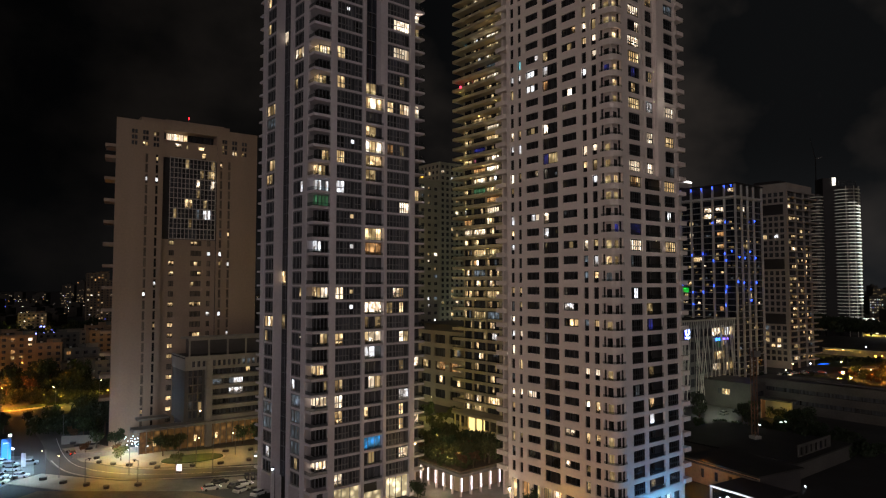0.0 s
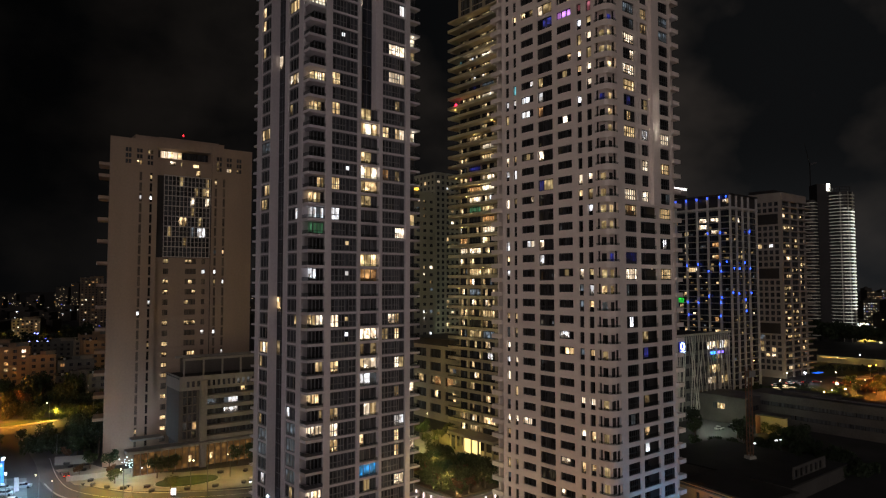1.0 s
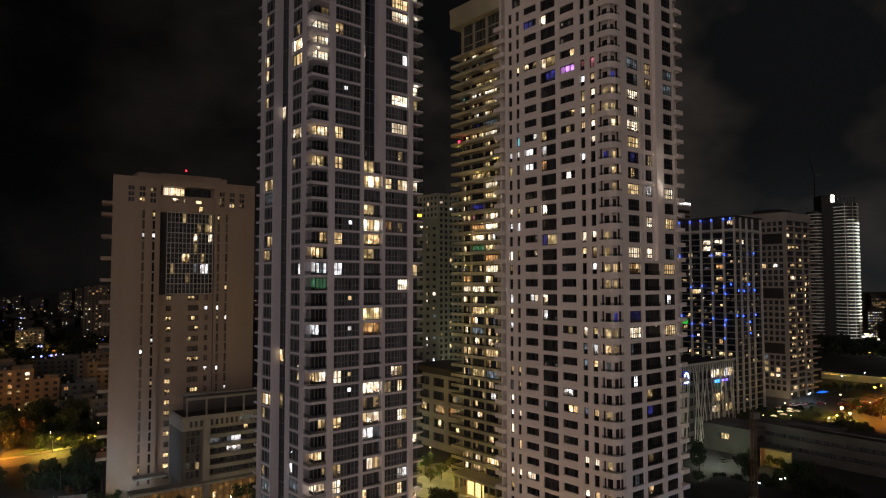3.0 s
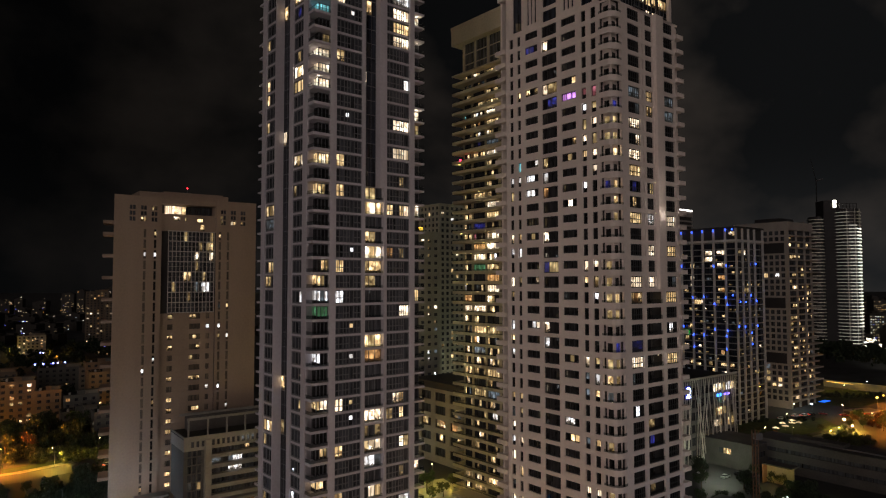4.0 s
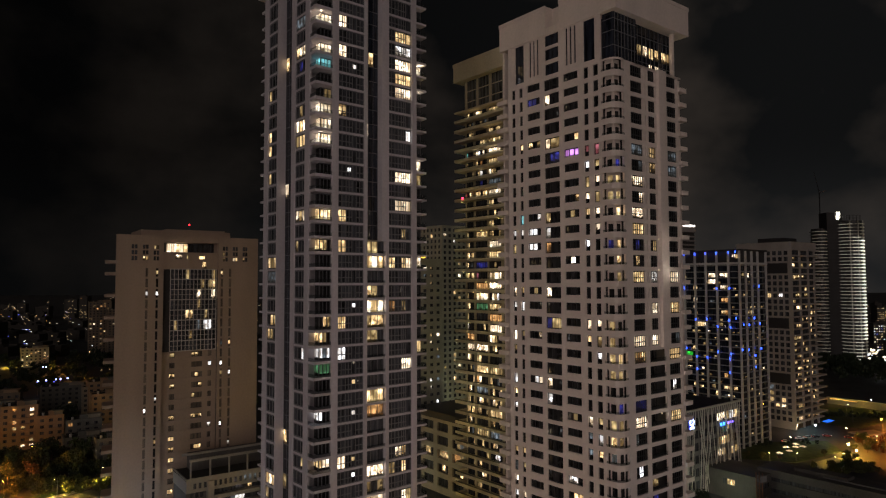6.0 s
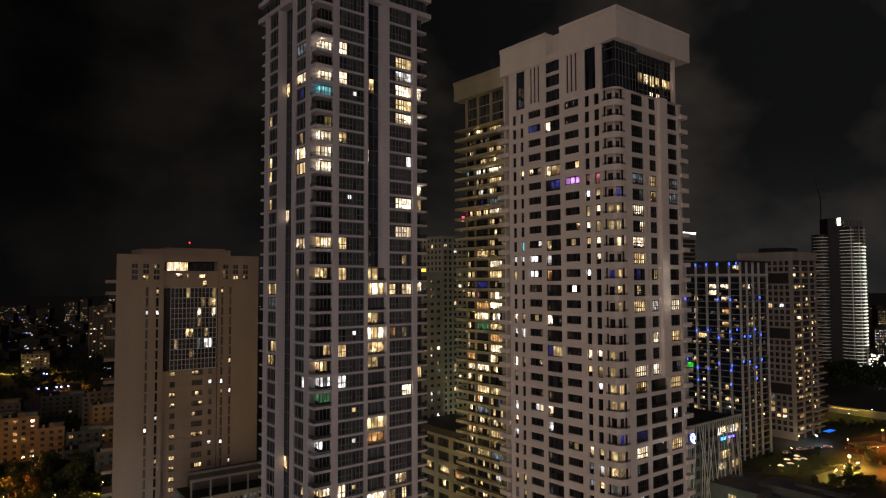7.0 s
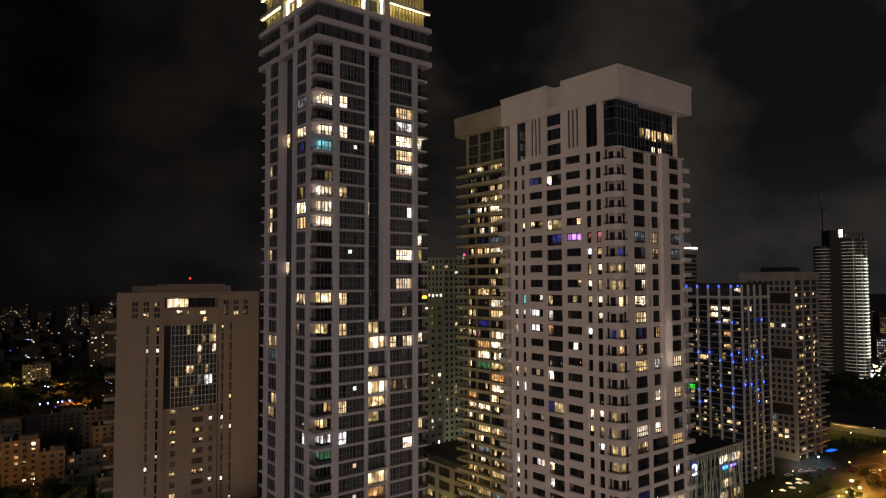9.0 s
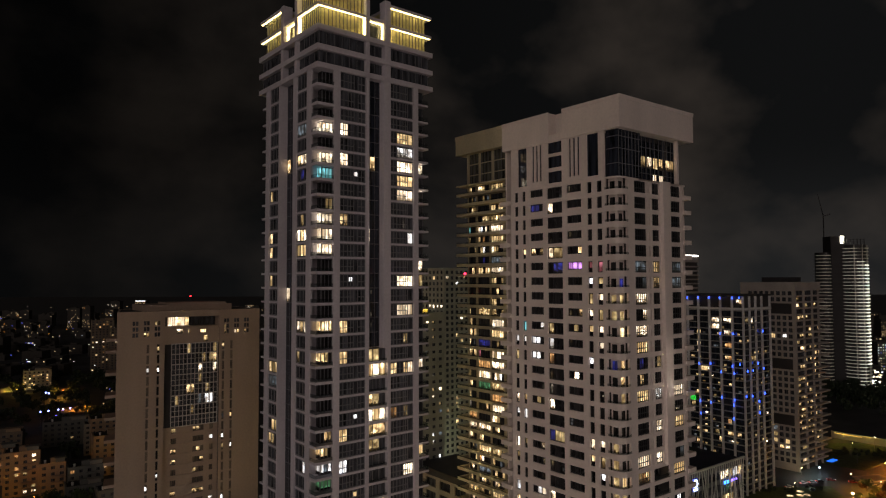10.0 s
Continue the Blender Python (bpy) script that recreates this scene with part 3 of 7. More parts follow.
    for z0, z1 in ((172.55, 176.3), (177.0, 181.2)):
        for u0, u1, v0, v1 in ((20.0, 31.2, 1.4, 12.0), (1.4, 12.0, 18.8, 29.4)):
            part("crown_wall", Solid().box(u0, u1, v0, v1, z0, z1), screen, t, "screen washed by yellow light")
        for i in range(11):
            part("flute", Solid().box(20.3 + i, 20.42 + i, 1.2, 1.4, z0, z1), METAL, t)
            part("flute", Solid().box(1.2, 1.4, 19.1 + i * 0.96, 19.22 + i * 0.96, z0, z1), METAL, t)
        part("ledge", Solid().box(20.0, 32.6, 0.2, 12.0, z1, z1 + 0.7), WALL_A, t)
        part("ledge", Solid().box(0.2, 12.0, 18.8, 30.8, z1, z1 + 0.7), WALL_A, t)
        part("ledge_light", Solid().box(20.0, 32.3, 0.4, 0.7, z1 - 0.16, z1 - 0.02), strip, t, "yellow strip light under the ledge")
        part("ledge_light", Solid().box(20.2, 31.2, 0.8, 1.0, z0 + 0.02, z0 + 0.12), strip, t, "yellow strip light on the ledge")
        part("ledge_light", Solid().box(0.8, 1.0, 19.0, 29.4, z0 + 0.02, z0 + 0.12), strip, t, "yellow strip light on the ledge")
        part("ledge_light", Solid().box(0.4, 0.7, 18.8, 30.5, z1 - 0.16, z1 - 0.02), strip, t, "yellow strip light under the ledge")
    for x0, x1, y0, y1 in ((12.78, 12.98, 0.6, 1.2), (0.6, 1.2, 10.08, 10.28), (14.02, 14.2, 1.2, 1.7), (18.2, 18.38, 1.2, 1.7), (20.02, 20.2, 0.6, 1.2), (1.2, 1.7, 11.52, 11.7), (1.2, 1.7, 17.3, 17.48), (0.6, 1.2, 18.82, 19.0)):
        part("edge_light", Solid().box(x0, x1, y0, y1, 172.7, 176.8), strip, t, "yellow upright strip light")
    part("crown_wall", Solid().box(13.9, 18.4, 2.2, 12.0, 172.55, 177.0), GLASS, t, "dark glazing of the crown portal")
    part("crown_wall", Solid().box(2.2, 12.0, 11.5, 17.5, 172.55, 177.0), GLASS, t, "dark glazing of the crown portal")
    part("ledge_light", Solid().box(14.0, 18.4, 1.4, 1.7, 176.7, 176.9).box(1.4, 1.7, 11.5, 17.5, 176.7, 176.9), strip, t, "yellow strip light under the ledge")
    part("ledge", Solid().box(13.9, 18.4, 0.6, 12.0, 177.0, 177.7).box(0.6, 12.0, 11.5, 17.5, 177.0, 177.7), WALL_A, t)
    part("roof", Solid().box(12.0, 28.6, 12.0, 27.0, 172, 181.0), WALL_A, t)
    # lobby
    part("lobby_glazing", Solid().box(6.0, 13.0, 1.0, 1.1, 0.2, 5.2).box(13.8, 19.1, 1.0, 1.1, 0.2, 3.0), glow("lobby_dim", (1.0, 0.78, 0.42), 0.35, 0.3, 0.3), t, "lit lobby glazing")
    part("lobby_glazing", Solid().box(19.9, 26.8, 1.0, 1.1, 0.2, 8.4), glow("lobby_bright", (1.0, 0.84, 0.50), 0.75, 0.3, 0.3), t, "tall lit lobby glazing")
    for u in (8.3, 10.6, 21.6, 23.3, 25.0):
        part("mullion", Solid().box(u, u + 0.14, 0.85, 1.0, 0.1, 8.3 if u > 20 else 5.2), METAL, t)
    return t


# ---- the broad cream tower ----
LIT_B = lit_plan("""
1 d:W. e:BB.
4 c:..Y d:Wy e:Y.y f:Y
5 a:R b:R c:PPP d:.B h:ggg i:YY j:ggg
6 a:y b:C h:..g i:YY j:ggg m:BB
7 a:W b:y h:WWW k:yy m:yy
8 a:y b:W c:..Y h:..W k:yy m:yy
9 a:W b:Y c:.y. d:y. e:..C f:T h:WWW m:YY
10 a:W d:C. e:CC. f:C g:C h:YYY
11 b:C d:O. e:CC. g:y h:.B. i:.y k:BB m:YY
12 c:.W. h:.Y. m:YY
13 h:YYY i:CC j:WWW m:yy
14 d:W. e:.y. f:Y g:W
15 f:C g:C i:WW j:YYY
16 a:W b:W d:By k:yy
17 a:y b:Y e:..W f:y g:W h:WWW i:WW j:..g k:yy
18 a:C g:y h:YOY j:YYY k:yy m:YY
19 k:yy m:yy
20 d:W. e:.CW g:C j:.C.
21 d:C. g:Y h:BBB m:BB
22 a:y b:W c:.y. g:C h:WWW j:YYY k:yy m:yy
23 a:C b:g h:g.. k:YY m:yy
24 a:Y b:g k:gg
25 f:Y g:Y h:.C.
26 c:CC. f:y g:g i:yy
27 a:Y b:g c:.YY g:W i:.B k:yy
28 f:W g:C
29 g:W
30 a:W b:W f:Y i:.y k:yy
31 g:g h:.g.
32 a:Y b:W e:WW. f:W g:W i:.Y k:yy
33 g:Y i:.C
34 a:Y b:Y c:WW. k:yy
35 f:y g:y k:yy
36 b:y c:W.. g:g k:yy
37 b:y i:.y
""")
ROWS_B, PITCH_B, TOP_B = 38, 3.43, 136.1
# bays of the two walls: start, end, height of the opening, drop of its head, glazing cells
LEFT_B = (("a", 5.1, 6.5, 2.45, 0.0, (1,)), ("b", 7.8, 9.1, 2.45, 0.0, (1,)), ("c", 10.7, 14.9, 1.75, 0.0, (1, 1, 1)), ("d", 16.2, 20.8, 2.6, 0.0, (1, 2)),
          ("e", 22.1, 26.2, 1.75, 0.0, (1, 1, 1)), ("f", 27.7, 28.8, 2.4, 0.0, (1,)), ("g", 30.2, 31.4, 2.4, 0.0, (1,)))
RIGHT_B = (("h", 6.0, 10.3, 2.5, 0.0, (1, 1, 1)), ("i", 12.4, 15.1, 2.5, 0.0, (1, 1)), ("j", 18.9, 23.4, 2.5, 0.0, (1, 1, 1)))
# from the nineteenth storey down the middle bay of the right wall is a wide loggia
LOW_B, LOGGIA_B = 18, (11.5, 17.6)


def build_tower_b():
    t = thing("apartment_tower", "broad cream stone tower, recessed windows, heavy overhanging roof box", "apartment tower", pose(35.85, 135.9, 0, 0, 0, 38.6), "towers")
    part("core", Solid().box(2.6, 26, 3.2, 34.5, 0, 136.3), INNER, t)
    part("upper_core", Solid().box(2.6, 24.4, 5.0, 34.5, 136.3, 146.6), INNER, t)
    part("back_wall", Solid().box(26, 26.5, 2.0, 35, 0, 136.4).box(24.4, 24.9, 5.0, 35, 136.4, 146.6).box(0.8, 24.4, 34.5, 35, 136.4, 146.6).box(0.8, 26, 34.5, 35, 0, 136.4), WALL_B, t)
    gap = PITCH_B
    lw = Solid().plate("y", 4.2, 32.6, -gap, 0, [(v0, v1, -h - drop - 0.5, -0.5 - drop) for _, v0, v1, h, drop, _ in LEFT_B], 0.3, 0.8)
    rw = Solid().plate("x", 3.5, 24.2, -gap, 0, [(u0, u1, -h - drop - 0.5, -0.5 - drop) for _, u0, u1, h, drop, _ in RIGHT_B] + [(11.1, 11.6, -3.0, -0.6)], 1.0, 1.5)
    rlow = Solid().plate("x", 3.5, 24.2, -gap, 0, [(u0, u1, -h - drop - 0.5, -0.5 - drop) for c, u0, u1, h, drop, _ in RIGHT_B if c != "i"] + [(*LOGGIA_B, -3.1, -0.5)], 1.0, 1.5).mesh("wall_panel", WALL_B)
    lrail = Solid().box(*LOGGIA_B, 1.1, 1.15, -3.1, -2.2).mesh("loggia_rail", RAIL_GLASS)
    pil = Solid().box(15.5, 18.3, 0.2, 0.997, -gap, 0).mesh("pilaster", WALL_B)
    slot = Solid().box(11.05, 11.65, 1.4, 1.45, -3.05, -0.55).mesh("slot_glass", GLASS)
    end_l = Solid().prism([(-0.1, 32.6), (2.4, 32.6), (2.4, 36.3), (-0.1, 36.3)], -gap, -gap + 1.05).mesh("end_balcony", WALL_B)
    end_r = Solid().prism([(24.2, 0.4), (26.8, 0.4), (26.8, 4.5), (24.2, 4.5)], -gap, -gap + 0.95).mesh("end_balcony", WALL_B)
    rim = [(0.22, 4.25), (0.2, 3.0), (0.36, 1.9), (0.85, 1.1), (1.7, 0.7), (2.6, 0.66), (3.55, 0.8)]
    inner = [(x + 0.14, y + 0.14) for x, y in rim]
    cb = Solid().prism(rim[::-1] + [(1.5, 4.25), (1.5, 2.2), (3.55, 2.2)], -gap, -gap + 0.3)
    cp = Solid().prism([(x - 0.03, y - 0.03) for x, y in rim[::-1]] + inner, -gap, -gap + 0.8).mesh("parapet", WALL_B)
    cr = Solid().prism([(x + 0.03, y + 0.03) for x, y in rim[::-1]] + [(x + 0.06, y + 0.06) for x, y in rim], -gap + 0.8, -gap + 1.3).mesh("balcony_rail", RAIL_GLASS)
    lintel = Solid().prism([(x - 0.03, y - 0.03) for x, y in rim[::-1]] + inner, -0.42, 0).mesh("lintel", WALL_B)
    cw = Solid().prism([(1.5, 4.2), (1.8, 4.2), (1.8, 2.4), (3.6, 2.4), (3.6, 2.1), (1.5, 2.1)], -gap, 0)
    lm, rm, cm, cwm = lw.mesh("wall_panel", WALL_B), rw.mesh("wall_panel", WALL_B), cb.mesh("corner_balcony", WALL_B), cw.mesh("balcony_wall", WALL_B)
    for r in range(ROWS_B):
        z = TOP_B - PITCH_B * r + 0.5

        def lit(col):
            return LIT_B.get((col, r), "")
        part("wall_panel", lm, None, t, "", pose(0, 0, z))
        part("wall_panel", rm if r < LOW_B else rlow, None, t, "", pose(0, 0, z))
        if r < LOW_B:
            part("pilaster", pil, None, t, "", pose(0, 0, z))
            part("slot_glass", slot, None, t, "", pose(0, 0, z))
        else:
            part("loggia_rail", lrail, None, t, "", pose(0, 0, z))
        part("end_balcony", end_l, None, t, "", pose(0, 0, z))
        part("end_balcony", end_r, None, t, "", pose(0, 0, z))
        part("corner_balcony", cm, None, t, "", pose(0, 0, z))
        part("parapet", cp, None, t, "", pose(0, 0, z))
        part("balcony_rail", cr, None, t, "", pose(0, 0, z))
        part("lintel", lintel, None, t, "", pose(0, 0, z))
        part("balcony_wall", cwm, None, t, "", pose(0, 0, z))
        for c, v0, v1, h, drop, cells in LEFT_B:
            hs = (0.42, 1.0) if c in "abfg" and (r * 7 + ord(c)) % 3 else None
            window(t, (0.62, (v0 + v1) / 2, z - 0.5 - drop - h), v1 - v0, h, cells, (), lit(c), left=True, bar=0.2, fmat=DARK_METAL, heights=hs, gmat=GLASS_B)
        for c, u0, u1, h, drop, cells in RIGHT_B:
            if c == "i" and r >= LOW_B:
                window(t, (14.3, 2.6, z - 3.1), 3.6, 2.6, (1, 1), (), lit(c), bar=0.15, fmat=DARK_METAL, gmat=GLASS_B, name="loggia_door")
                continue
            window(t, ((u0 + u1) / 2, 1.32, z - 0.5 - drop - h), u1 - u0, h, cells, tuple(range(len(cells))), lit(c), bar=0.2, fmat=DARK_METAL, gmat=GLASS_B)
        window(t, (1.4, 3.17, z - 3.1), 2.06, 2.6, (1,), (), lit("k"), left=True, name="balcony_door", fmat=WALL_B, bar=0.36, gmat=GLASS_B)
        window(t, (2.53, 2.0, z - 3.1), 2.0, 2.6, (1,), (), lit("m"), name="balcony_door", fmat=WALL_B, bar=0.36, gmat=GLASS_B)
    for u, z, watts in ((15.25, 91.6, 100), (15.25, 98.4, 36), (15.25, 60.4, 80)):
        part("wall_lamp", Solid().box(u - 0.12, u + 0.1, 0.78, 0.98, z, z + 0.3), lamp_mat("wall_lamp", (1.0, 0.85, 0.6), 0.35), t, "small white wall lamp")
        # point light added in mid-air for the pilaster's bright patch, apart from the lamp
        bulb = new("wall_light", bpy.data.lights.new("wall_light", "POINT"))
        bulb.data.energy, bulb.data.color, bulb.data.shadow_soft_size = watts, (1.0, 0.86, 0.70), 0.2
        bulb.location = pose(35.85, 135.9, 0, 0, 0, 38.6) @ Vector((16.9, -1.5, z))
    # tall ground storey with lit glazing behind stone piers
    part("base_wall", Solid().plate("y", 1.0, 32.6, 0, 6.5, [(2.6 + i * 3.3, 5.0 + i * 3.3, 0, 5.0) for i in range(9)], 0.35, 0.9), WALL_B, t)
    part("base_wall", Solid().plate("x", 0.9, 24.2, 0, 6.5, [(2.6 + i * 3.6, 5.2 + i * 3.6, 0, 5.0) for i in range(6)], 1.0, 1.5), WALL_B, t)
    for i in range(9):
        window(t, (0.75, 3.8 + i * 3.3, 0.05), 2.4, 4.9, (1, 1), (), ("YY", "y.", "OY", "..", "WY", "yy", ".y", "OO", "Y.")[i], left=True, name="shop_window", fmat=DARK_METAL)
    for i in range(6):
        window(t, (3.9 + i * 3.6, 1.35, 0.05), 2.6, 4.9, (1, 1), (), ("", "g.", "CC", "", "gC", "")[i], name="shop_window", fmat=DARK_METAL)
    # storeys under the roof
    zc = TOP_B + 0.5
    tall = ((5.9, 9.0), (11.1, 11.7), (12.3, 12.9), (13.5, 14.1), (22.4, 23.0), (23.6, 24.2), (24.8, 25.4), (27.2, 30.2))
    holes = [(v0, v1, zc + (0.7 if v1 - v0 > 1 else 1.3), 146.5) for v0, v1 in tall]
    holes += [(16.2, 20.4, z0, z0 + 2.6) for z0 in (zc + 0.5, zc + 4.0, zc + 7.3)]
    up = Solid().plate("y", 4.4, 32.6, zc, 146.7, holes, 0.3, 0.8)
    part("upper_wall", up, WALL_B, t)
    part("corner_glazing", Solid().box(1.2, 9.2, 1.6, 1.7, zc, 146.7).box(1.2, 1.3, 1.7, 4.4, zc, 146.7), GLASS_BLUE, t, "black corner glazing under the roof")
    part("corner_glazing", Solid().box(9.2, 24.4, 3.0, 3.1, zc, 146.7).box(9.1, 9.2, 1.7, 3.0, zc, 146.7), GLASS_BLUE, t, "black glazing behind the roof terrace")
    for i in range(7):
        part("mullion", Solid().box(1.6 + i * 1.15, 1.7 + i * 1.15, 1.5, 1.6, zc, 146.7), METAL, t)
    for z in (139.4, 142.6, 145.2):
        part("transom", Solid().box(1.1, 9.1, 1.52, 1.6, z, z + 0.14).box(1.12, 1.2, 1.6, 4.4, z, z + 0.14), METAL, t)
        part("transom", Solid().box(9.3, 24.3, 2.92, 3.0, z - 1.0, z - 0.86), METAL, t)
    for i in range(9):
        part("mullion", Solid().box(10.0 + i * 1.6, 10.12 + i * 1.6, 2.9, 3.0, zc, 146.7), METAL, t)
    part("upper_glazing", Solid().box(0.6, 0.7, 4.5, 32.5, zc, 146.6), GLASS_BLUE, t)
    part("roof_column", Solid().box(22.6, 23.3, 1.2, 2.0, zc, 146.7), WALL_B, t)
    part("terrace", Solid().box(7.8, 25.4, 1.0, 5.0, zc - 0.3, zc), WALL_B, t)
    for u0, u1, c in ((11.2, 12.9, "y"), (13.3, 15.3, "W"), (15.7, 17.5, "Y"), (17.9, 19.6, "Y"), (20.6, 23.8, "Y")):
        window(t, ((u0 + u1) / 2, 2.85, 139.7), u1 - u0, 2.6, (1, 1), (), c + c, name="terrace_window", fmat=DARK_METAL)
    for u0, u1 in ((15.6, 17.0), (18.0, 19.6)):
        window(t, ((u0 + u1) / 2, 2.85, 136.9), u1 - u0, 1.6, (1, 1), (), "WW", name="terrace_window", fmat=DARK_METAL)
    part("roof_box", Solid().prism([(0, 0), (27.6, 0), (27.6, 35.3), (0, 35.3), (0, 19.8), (2.5, 19.8), (2.5, 15.7), (0, 15.7)], 146.7, 153.4), WALL_B, t, "heavy cream roof box")
    part("roof_sill", Solid().box(0.1, 2.5, 15.7, 19.8, 146.7, 148.2), WALL_B, t)
    part("roof_rim", Solid().box(-0.12, 27.7, -0.12, 0.2, 152.7, 153.55).box(-0.12, 0.2, 0.2, 15.7, 152.7, 153.55).box(-0.12, 0.2, 19.8, 35.4, 152.7, 153.55), WALL_B, t)
    return t


# ---- the slab-edged tower behind it ----
LIT_C = lit_plan("""
4 a:WC.W. b:WWWWW d:T....
5 a:Y.O.. b:YYYYY d:y....
6 a:.yC.. d:....y
7 a:..B.. b:ggggg
8 b:WWWWW
10 b:..Y..
12 a:YYYYY d:y....
13 b:WWWWW
14 b:YYYYY
15 a:BBBBB b:..y..
16 a:R.... b:WyWWW
17 a:OOOOO b:WWWWW
18 a:WYWWW b:.WyC. d:y....
19 a:GGGGG
20 b:OOOOO d:y....
21 a:...Y. b:WWWWW d:C....
22 d:OOOOO
23 a:WWWWW d:WWWWW
25 a:YYYYY
26 a:OW... d:....Y
27 a:ggggg b:.Y..Y
29 b:YYYYY
31 a:yyyyy b:ggggg
32 a:..y.. d:....Y
33 a:....y b:..CC.
34 a:.Y... b:...y. d:....y
35 a:..WY.
36 b:...y. d:....y
38 a:.y... b:..y..
39 b:YYYYY
""")
PITCH_C, TOP_C = 3.34, 146.3


def build_tower_c():
    t = thing("apartment_tower", "beige apartment tower ringed by long balcony slabs", "apartment tower", pose(26.2, 194.3, 0, 0, 0, 39.5), "towers")
    length = 36.2
    part("core", Solid().box(3.2, 24, 1.0, length - 3.0, 0, 156), INNER, t)
    part("side_wall", Solid().box(2.4, 24, length - 3.4, length - 3.0, 0, 156.0), WALL_C, t)
    slab = Solid().box(0, 6, -1, length, -0.22, 0.25).mesh("balcony_slab", WALL_C)
    lip = Solid().prism([(0, -1), (0.15, -1), (0.15, length - 0.15), (6, length - 0.15), (6, length), (0, length)], 0.25, 0.7).mesh("parapet", WALL_C)
    rail = Solid().box(0.05, 0.09, 0, length, 0.7, 1.15).mesh("rail", RAIL_GLASS)
    DOORS_C = ((25.5, 5.5), (19.2, 5.5), (12.6, 5.5), (31.0, 3.4))
    inner_wall = Solid().plate("y", 0.9, length - 3.4, 0.25, 3.12, [(v - w / 2, v + w / 2, 0.25, 2.95) for v, w in DOORS_C] + [(4.0, 8.2, 0.25, 2.95)], 2.45, 2.75).mesh("balcony_wall", WALL_C)
    rnd = random.Random(29)
    for r in range(44):
        z = TOP_C - PITCH_C * (r + 1)
        if z < 8:
            break
        part("balcony_slab", slab, None, t, "", pose(0, 0, z))
        part("parapet", lip, None, t, "", pose(0, 0, z))
        part("rail", rail, None, t, "", pose(0, 0, z))
        part("balcony_wall", inner_wall, None, t, "", pose(0, 0, z))
        window(t, (2.6, 6.1, z + 0.25), 4.2, 2.7, (1, 1, 1), (), rnd.choice(("", "", "yY.", ".Yy")), left=True, name="balcony_door", bar=0.15, fmat=DARK_METAL)
        for i, (v, wide) in enumerate(DOORS_C):
            window(t, (2.6, v, z + 0.25), wide, 2.7, (1,) * 5, (), LIT_C.get(("abcd"[i], r)) or (rnd.choice(("yY...", ".yY..", "..Yy.", "Y..g.", "yY..y", ".YW..", "..YYy", "..y.g", "yyYyy", "WYy..", ".WY.y", "YY.YY")) if rnd.random() < 0.62 else ""), left=True, name="balcony_door", bar=0.12, heights=(0.10, 0.9), fmat=DARK_METAL)
    part("balcony_slab", slab, None, t, "", pose(0, 0, TOP_C))
    # ceiling lamps of some balconies
    shade = lamp_mat("balcony_lamp", (1.0, 0.72, 0.25), 3.0)
    for r, v, watts in ((9, 33.5, 50), (11, 16, 60), (12, 24, 70), (16, 33.0, 110), (17, 22, 70), (18, 28, 80), (21, 30, 90), (22, 12, 60), (25, 20, 60), (27, 32, 60), (30, 26, 70), (33, 18, 60)):
        z = TOP_C - PITCH_C * r - 0.3
        part("balcony_lamp", Solid().box(1.0, 1.3, v, v + 0.3, z - 0.08, z + 0.075), shade, t, "yellow balcony ceiling lamp")
        bulb = new("balcony_light", bpy.data.lights.new("balcony_light", "POINT"))
        bulb.data.energy, bulb.data.color, bulb.data.shadow_soft_size = watts, (1.0, 0.74, 0.22), 0.1
        bulb.location = pose(26.2, 194.3, 0, 0, 0, 39.5) @ Vector((1.15, v + 0.15, z - 0.25))
    for v in (2.0, 8.0, 14.0, 20.3, 26.5, length - 4.0):
        part("upper_pier", Solid().box(2.0, 2.8, v, v + 0.7, TOP_C + 0.25, 156.8), WALL_C, t)
    part("upper_glazing", Solid().box(2.6, 2.7, 0, length - 3.2, TOP_C + 0.25, 156.8), glass("pale_glass", (0.085, 0.085, 0.07), 0.12), t)
    for i in range(20):
        part("mullion", Solid().box(2.45, 2.6, 0.8 + i * 1.6, 0.92 + i * 1.6, TOP_C + 0.25, 156.8), METAL, t)
    for z in (149.6, 153.2):
        part("transom", Solid().box(2.45, 2.6, 0, length - 3.2, z, z + 0.3), WALL_C, t)
    part("roof_box", Solid().box(0, 24, -1, length + 0.3, 156.8, 163.0), WALL_C, t, "heavy beige roof box")
    part("roof_rim", Solid().box(-0.15, 0.2, -1, length + 0.45, 162.0, 163.2).box(0.2, 24, length + 0.2, length + 0.45, 162.0, 163.2), WALL_C, t)
    part("beacon", Solid().tube((0.1, length - 4.2, 116.7), (0.1, length - 4.2, 117.4), 0.35, 0.35), lamp_mat("red_beacon", (1.0, 0.03, 0.08), 6.0), t, "red beacon")
    return t


build_tower_a()
build_tower_b()
build_tower_c()


# ---- the tan precast block ----
LIT_D = lit_plan("""
0 t:y u:Y
2 s:C t:C
7 u:g v:Y
8 w:yy x:YY.
9 u:C y:C
10 u:y v:C w:YY x:.Y.
11 w:YY x:..Y
12 t:C x:y..
13 s:C
14 w:YY x:YYY
15 u:C y:C
16 t:Y w:YY
17 v:C w:YY x:.YY
18 w:YY
19 w:YY
21 w:YY
23 w:YY
24 s:Y w:YY
""")
LIT_GRID = lit_plan("""
0 g:....y......y
1 g:........y.yY
2 g:.......W...W
3 g:.......y....
4 g:....YY...y..
5 g:.y.....g.CC.
6 g:.....y......
""")


SLOT_FRAME = surface("bronze_frame", (0.10, 0.075, 0.055), 0.6)
